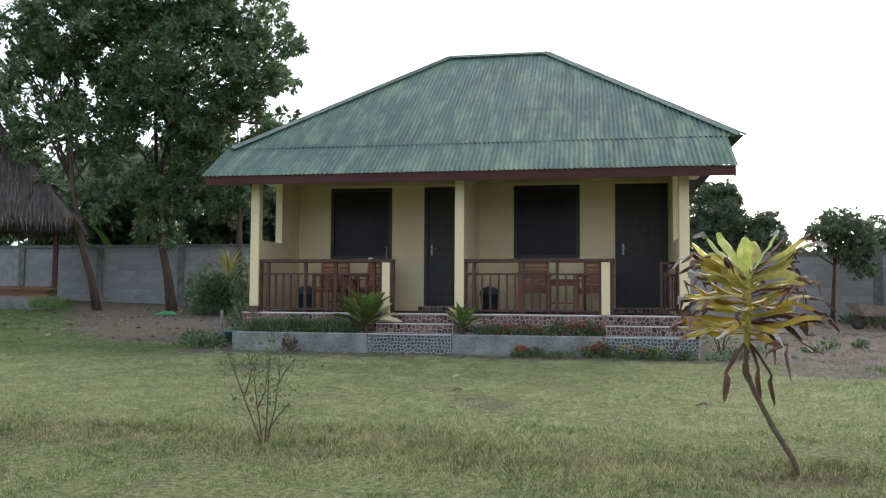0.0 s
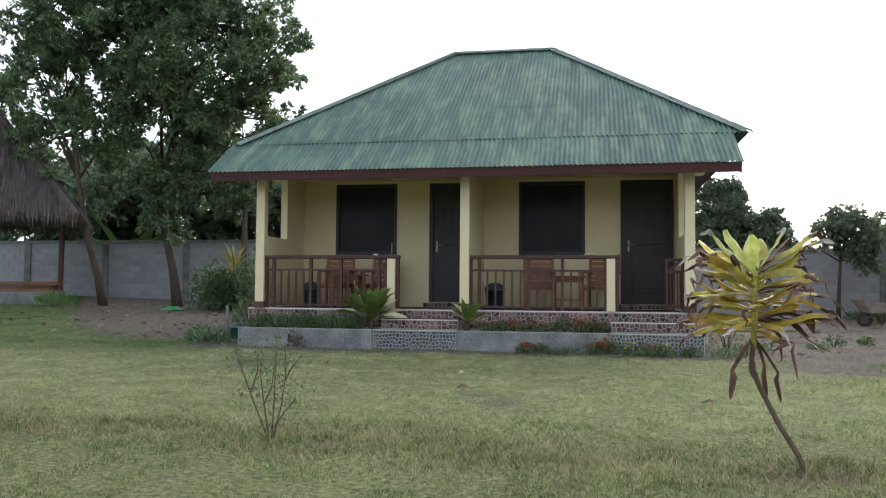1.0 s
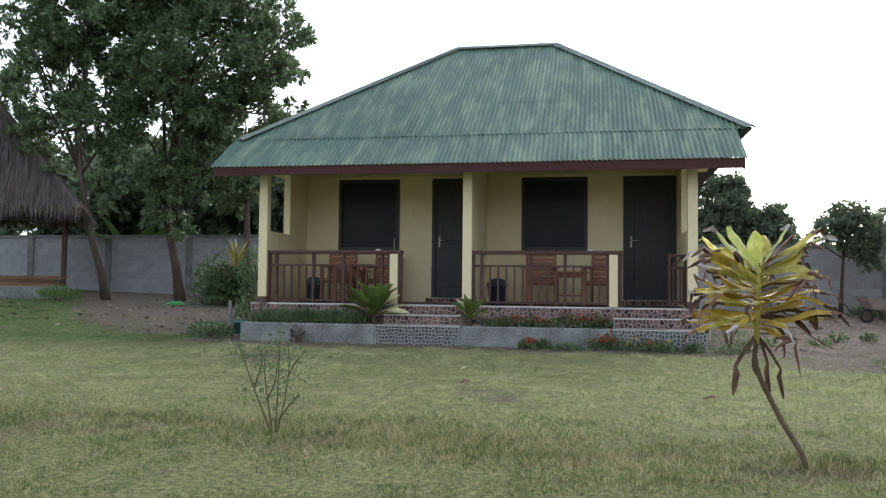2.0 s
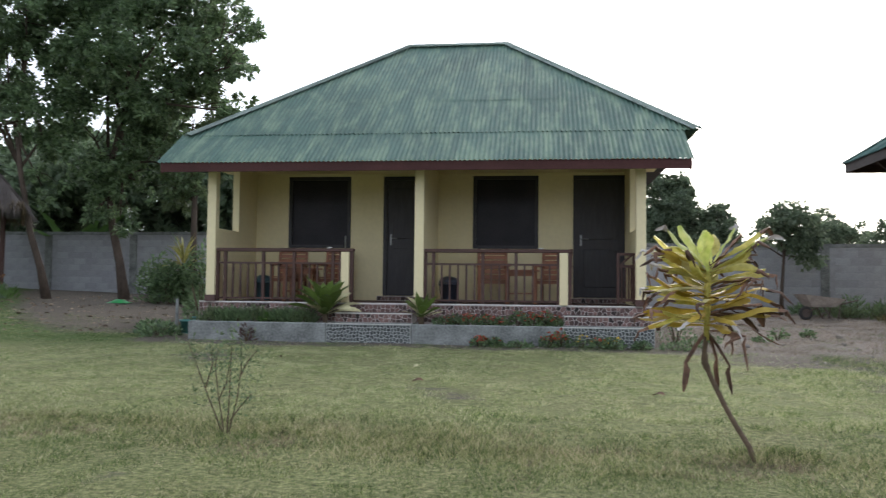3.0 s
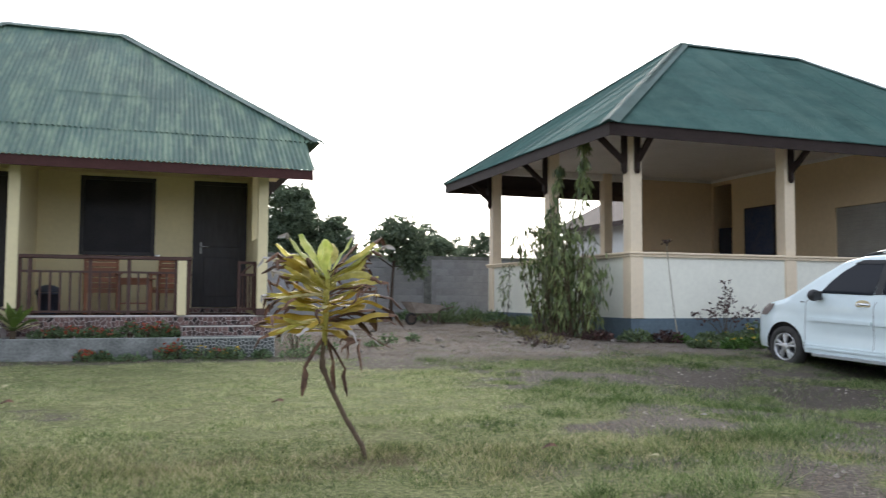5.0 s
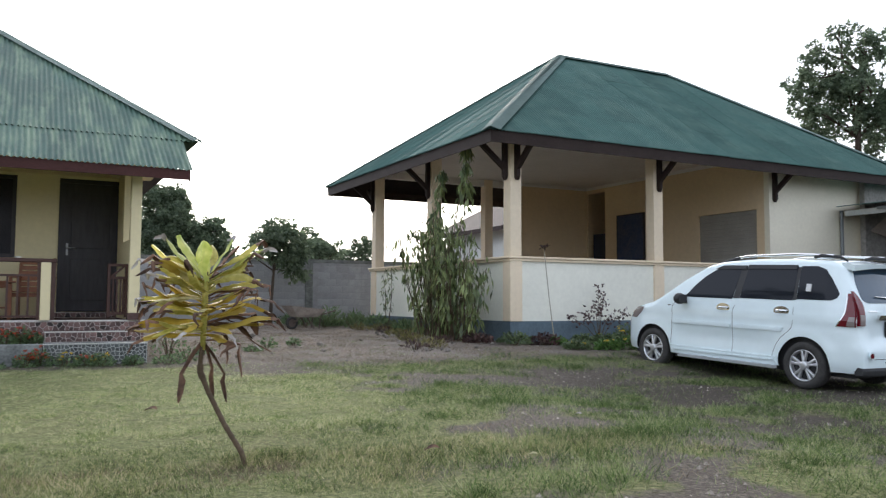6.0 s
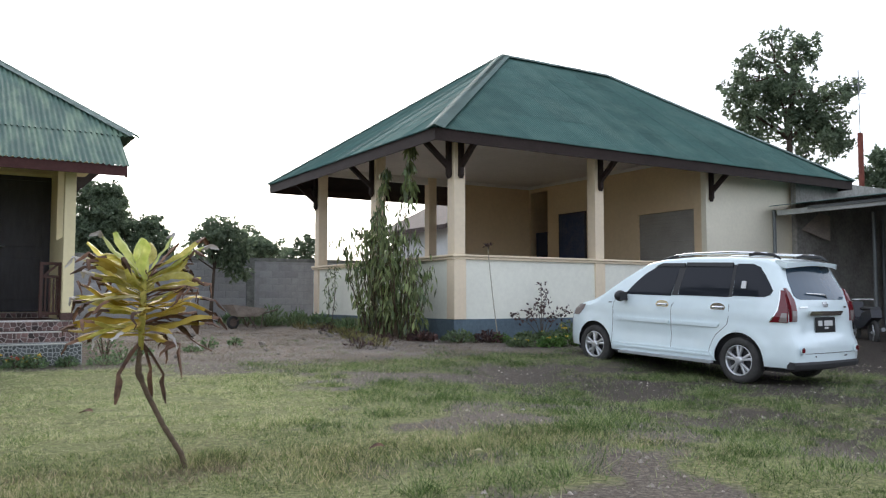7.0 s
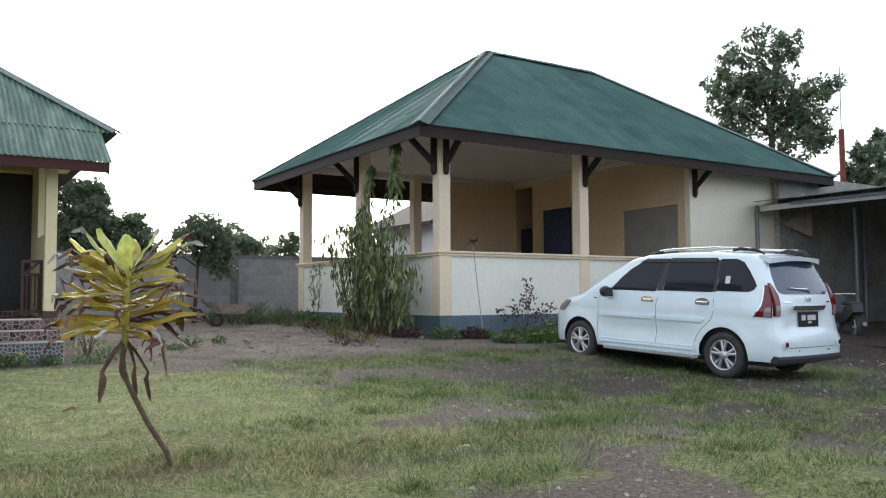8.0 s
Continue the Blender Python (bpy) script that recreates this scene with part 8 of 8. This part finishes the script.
# the unmown strip across the lawn, in broken clumps
xs, ys, hs = [], [], []
for _ in range(300):
    u = rg.random()
    cx = -1.5 + 11.0 * u
    cy = -7.55 - 0.8 * min(1, max(0, (cx - 3.0) / 4.0)) + rg.normal() * 0.28
    if abs(cx - 6.62) < 0.3 and cy < -7.9:
        continue
    k = int(rg.uniform(60, 240))
    r = rg.uniform(0.06, 0.26)
    xs.append(cx + rg.normal(size=k) * r * 1.6)
    ys.append(cy + rg.normal(size=k) * r * 0.7)
    hs.append(rg.uniform(0.025, 0.075) * rg.uniform(0.4, 1.2, k))
for _ in range(26):
    cx, cy = 6.78 + rg.normal() * 0.2, -7.9 + rg.normal() * 0.1
    k = int(rg.uniform(30, 120))
    xs.append(cx + rg.normal(size=k) * 0.08)
    ys.append(cy + rg.normal(size=k) * 0.05)
    hs.append(rg.uniform(0.03, 0.10) * rg.uniform(0.4, 1.2, k))
strip_n = sum(len(q) for q in xs)
for _ in range(820):
    cx, cy = rg.uniform(7.4, 17.0), rg.uniform(-10.2, -1.5)
    if cx + 0.45 * max(0.0, -cy - 5.0) < 9.0:
        continue
    if bare(cx, cy) > 0.5 and rg.random() < 0.9:
        continue
    k = int(rg.uniform(50, 240))
    r = rg.uniform(0.05, 0.2)
    xs.append(cx + rg.normal(size=k) * r * 1.5)
    ys.append(cy + rg.normal(size=k) * r)
    hs.append(rg.uniform(0.04, 0.12) * rg.uniform(0.4, 1.2, k))
for _ in range(130):
    cx, cy = rg.uniform(7.4, 13.4), rg.uniform(-2.2, 4.4)
    k = int(rg.uniform(15, 70))
    r = rg.uniform(0.04, 0.16)
    xs.append(cx + rg.normal(size=k) * r * 1.5)
    ys.append(cy + rg.normal(size=k) * r)
    hs.append(rg.uniform(0.02, 0.06) * rg.uniform(0.4, 1.2, k))
for _ in range(60):
    cx, cy = rg.uniform(-0.3, 7.6), -1.15 + rg.normal() * 0.12
    k = int(rg.uniform(15, 60))
    r = rg.uniform(0.03, 0.10)
    xs.append(cx + rg.normal(size=k) * r * 1.6)
    ys.append(cy + rg.normal(size=k) * r)
    hs.append(rg.uniform(0.02, 0.07) * rg.uniform(0.4, 1.2, k))
for _ in range(110):
    cx, cy = rg.uniform(-6.5, -0.6), rg.uniform(-1.6, 3.0)
    k = int(rg.uniform(20, 80))
    r = rg.uniform(0.05, 0.2)
    xs.append(cx + rg.normal(size=k) * r * 1.6)
    ys.append(cy + rg.normal(size=k) * r)
    hs.append(rg.uniform(0.02, 0.06) * rg.uniform(0.4, 1.2, k))
x, y, H = np.concatenate(xs), np.concatenate(ys), np.concatenate(hs)
GRASS_DRY = GRASS.copy()
GRASS_DRY.name = "dry_grass_blades"
for nd in GRASS_DRY.node_tree.nodes:
    if nd.type == 'MATH' and abs(nd.inputs[1].default_value - 1.35) < 1e-3:
        nd.inputs[2].default_value = -2.66
for nd in GRASS_DRY.node_tree.nodes:
    if nd.type == 'VALTORGB':
        for e_, c_ in zip(nd.color_ramp.elements, ((0.05, 0.06, 0.025), (0.15, 0.20, 0.065), (0.27, 0.29, 0.115), (0.50, 0.43, 0.27))):
            e_.color = (*c_, 1)
for e_ in rp.color_ramp.elements:
    e_.color = (e_.color[0] * 1.17, e_.color[1] * 1.21, e_.color[2] * 1.17, 1)
R_ = np.stack([x, y, look_up(tabz, x, y) - 0.004], 1)
rough = blades("rough_grass", R_[:strip_n], H[:strip_n], 404, "longer unmown green and dry grass in clumps", 0.7, 0.06)
yard_tufts = blades("yard_tufts", R_[strip_n:], H[strip_n:], 406, "green grass tufts on the drive", 0.8, 0.06)
GRASS_TUFT = GRASS_YARD.copy()
GRASS_TUFT.name = "fresh_green_tuft_blades"
for nd in GRASS_TUFT.node_tree.nodes:
    if nd.type == 'VALTORGB':
        for e_ in nd.color_ramp.elements:
            e_.color = (e_.color[0] * 0.88, e_.color[1] * 1.0, e_.color[2] * 0.85, 1)
yard_tufts.data.materials[0] = GRASS_TUFT
rough.data.materials[0] = GRASS_DRY

# dry litter on the trodden earth between the buildings
m_ = 70000
x, y = rg.uniform(7.2, 14.2, m_), rg.uniform(-2.6, 8.5, m_)
keep = (patches(x, y, 0.5, 31) * 0.6 + patches(x, y, 0.15, 32) * 0.4 > 0.42) & ~((x > 13.6) & (y > 0.6))
x, y = x[keep], y[keep]
zz = np.array([ground_at(a, c) for a, c in zip(x, y)])
litter = blades("dry_litter", np.stack([x, y, zz], 1), rg.uniform(0.012, 0.04, len(x)), 405, "dry straw and leaf litter on bare earth", 1.3, 0.09)
LITTER = material("dry_straw_litter", (0.10, 0.075, 0.05), 0.9, scale=3, fine=30, bump=0, color2=(0.34, 0.27, 0.18), island=0.5)
litter.data.materials[0] = LITTER
m_ = 1500
x, y = 6.66 + rg.normal(size=m_) * 0.20, -8.08 + rg.normal(size=m_) * 0.12
foot = blades("dead_leaf_bits", np.stack([x, y, look_up(tabz, x, y)], 1), rg.uniform(0.01, 0.03, m_), 409, "brown leaf bits on worn earth round the dracaena", 1.5, 0.25)
foot.data.materials[0] = LITTER
# dead brown stalks and leaf bits in the unmown strip
m_ = 26000
x = rg.uniform(-1.5, 9.5, m_)
y = -7.7 - 0.8 * np.clip((x - 3.0) / 4.0, 0, 1) + rg.normal(size=m_) * 0.5
keep = patches(x, y, 0.5, 41) * 0.6 + patches(x, y, 0.14, 42) * 0.4 > 0.64
x, y = x[keep], y[keep]
stalks = blades("dead_stalks", np.stack([x, y, look_up(tabz, x, y)], 1), rg.uniform(0.015, 0.06, len(x)), 408, "dead brown stalks and leaf bits in the long grass", 1.0, 0.10)
stalks.data.materials[0] = LITTER

# pots and stake beside the porch
POT = material("teal_plastic_pot", (0.05, 0.16, 0.14), 0.5, var=0.2, scale=6, fine=30, bump=0.05)


def flower_pot(x, y, r, h, label):
    p = thing("flower_pot", x, y, ground_z(x, y) - 0.01, 0, label, "pot", "pots by the porch")
    bm = bmesh.new()
    lathe(bm, [(0.001, 0.0), (r * 0.72, 0.0), (r * 0.95, h * 0.86), (r * 1.08, h * 0.86), (r * 1.08, h), (r * 0.95, h), (r * 0.9, h * 0.85), (0.001, h * 0.85)], 18, Matrix.Rotation(math.pi / 2, 4, 'X'))
    part("tub", fix(bm), POT, p, smooth=True)
    bm = bmesh.new()
    bmesh.ops.create_circle(bm, cap_ends=True, segments=16, radius=r * 0.88, matrix=pose(0, 0, h * 0.88))
    part("soil", bm, SOIL, p)


flower_pot(-0.40, 0.10, 0.13, 0.24, "teal plastic flower pot on the ground")
flower_pot(-0.42, 0.62, 0.13, 0.26, "teal plastic flower pot on the ground")
bush("pot_shrub", -0.42, 0.62, 0.34, 0.85, 90, 0.07, LEAF_MID, 421, "thin leggy shrub growing in a pot", z=ground_z(-0.42, 0.62) + 0.21)
stake = thing("stake", -0.58, 0.05, ground_z(-0.58, 0.05) - 0.05, 0, "pale grey square stake standing in the ground", "stake")
part("post", box_bm(-0.022, 0.022, -0.022, 0.022, 0, 0.62, 0.004, pose(0, 0, 0, 2, 1, 12)), CONCRETE, stake)

# fallen leaves under the west trees, and dry weeds along the bed's edge
m_ = 700
x, y = rg.uniform(-9.0, -0.8, m_), rg.uniform(-1.0, 10.5, m_)
keep = ~((x < -8.2) & (y > 5.0))
x, y = x[keep], y[keep]
P = np.stack([x, y, np.array([ground_at(a, c) + 0.012 for a, c in zip(x, y)])], 1)
D = rg.normal(size=(len(x), 3)) * [1, 1, 0.15]
L = rg.uniform(0.05, 0.13, len(x))
LITTERLEAF = material("tan_fallen_leaf", (0.10, 0.07, 0.045), 0.8, scale=3, fine=20, bump=0, color2=(0.30, 0.24, 0.17), island=0.6)
tagged(leaf_mesh("leaf_litter", P, D, L, L * 0.5, LITTERLEAF, None, 431, kind="stuff"), "tan fallen leaves scattered on the earth", "leaves", kind="stuff")
for i in range(16):
    u = i / 15
    bush("dry_weed", 12.2 + 1.5 * u + rg.normal() * 0.25, 0.2 + 6.6 * u + rg.normal() * 0.3, 0.22, 0.17, 120, 0.09, LEAF_YELLOW if i % 3 else LEAF_RUST, 440 + i, "small dry weed on the edge of the flower bed", group="dry weeds", category="plant", wide=0.2, up=0.9)
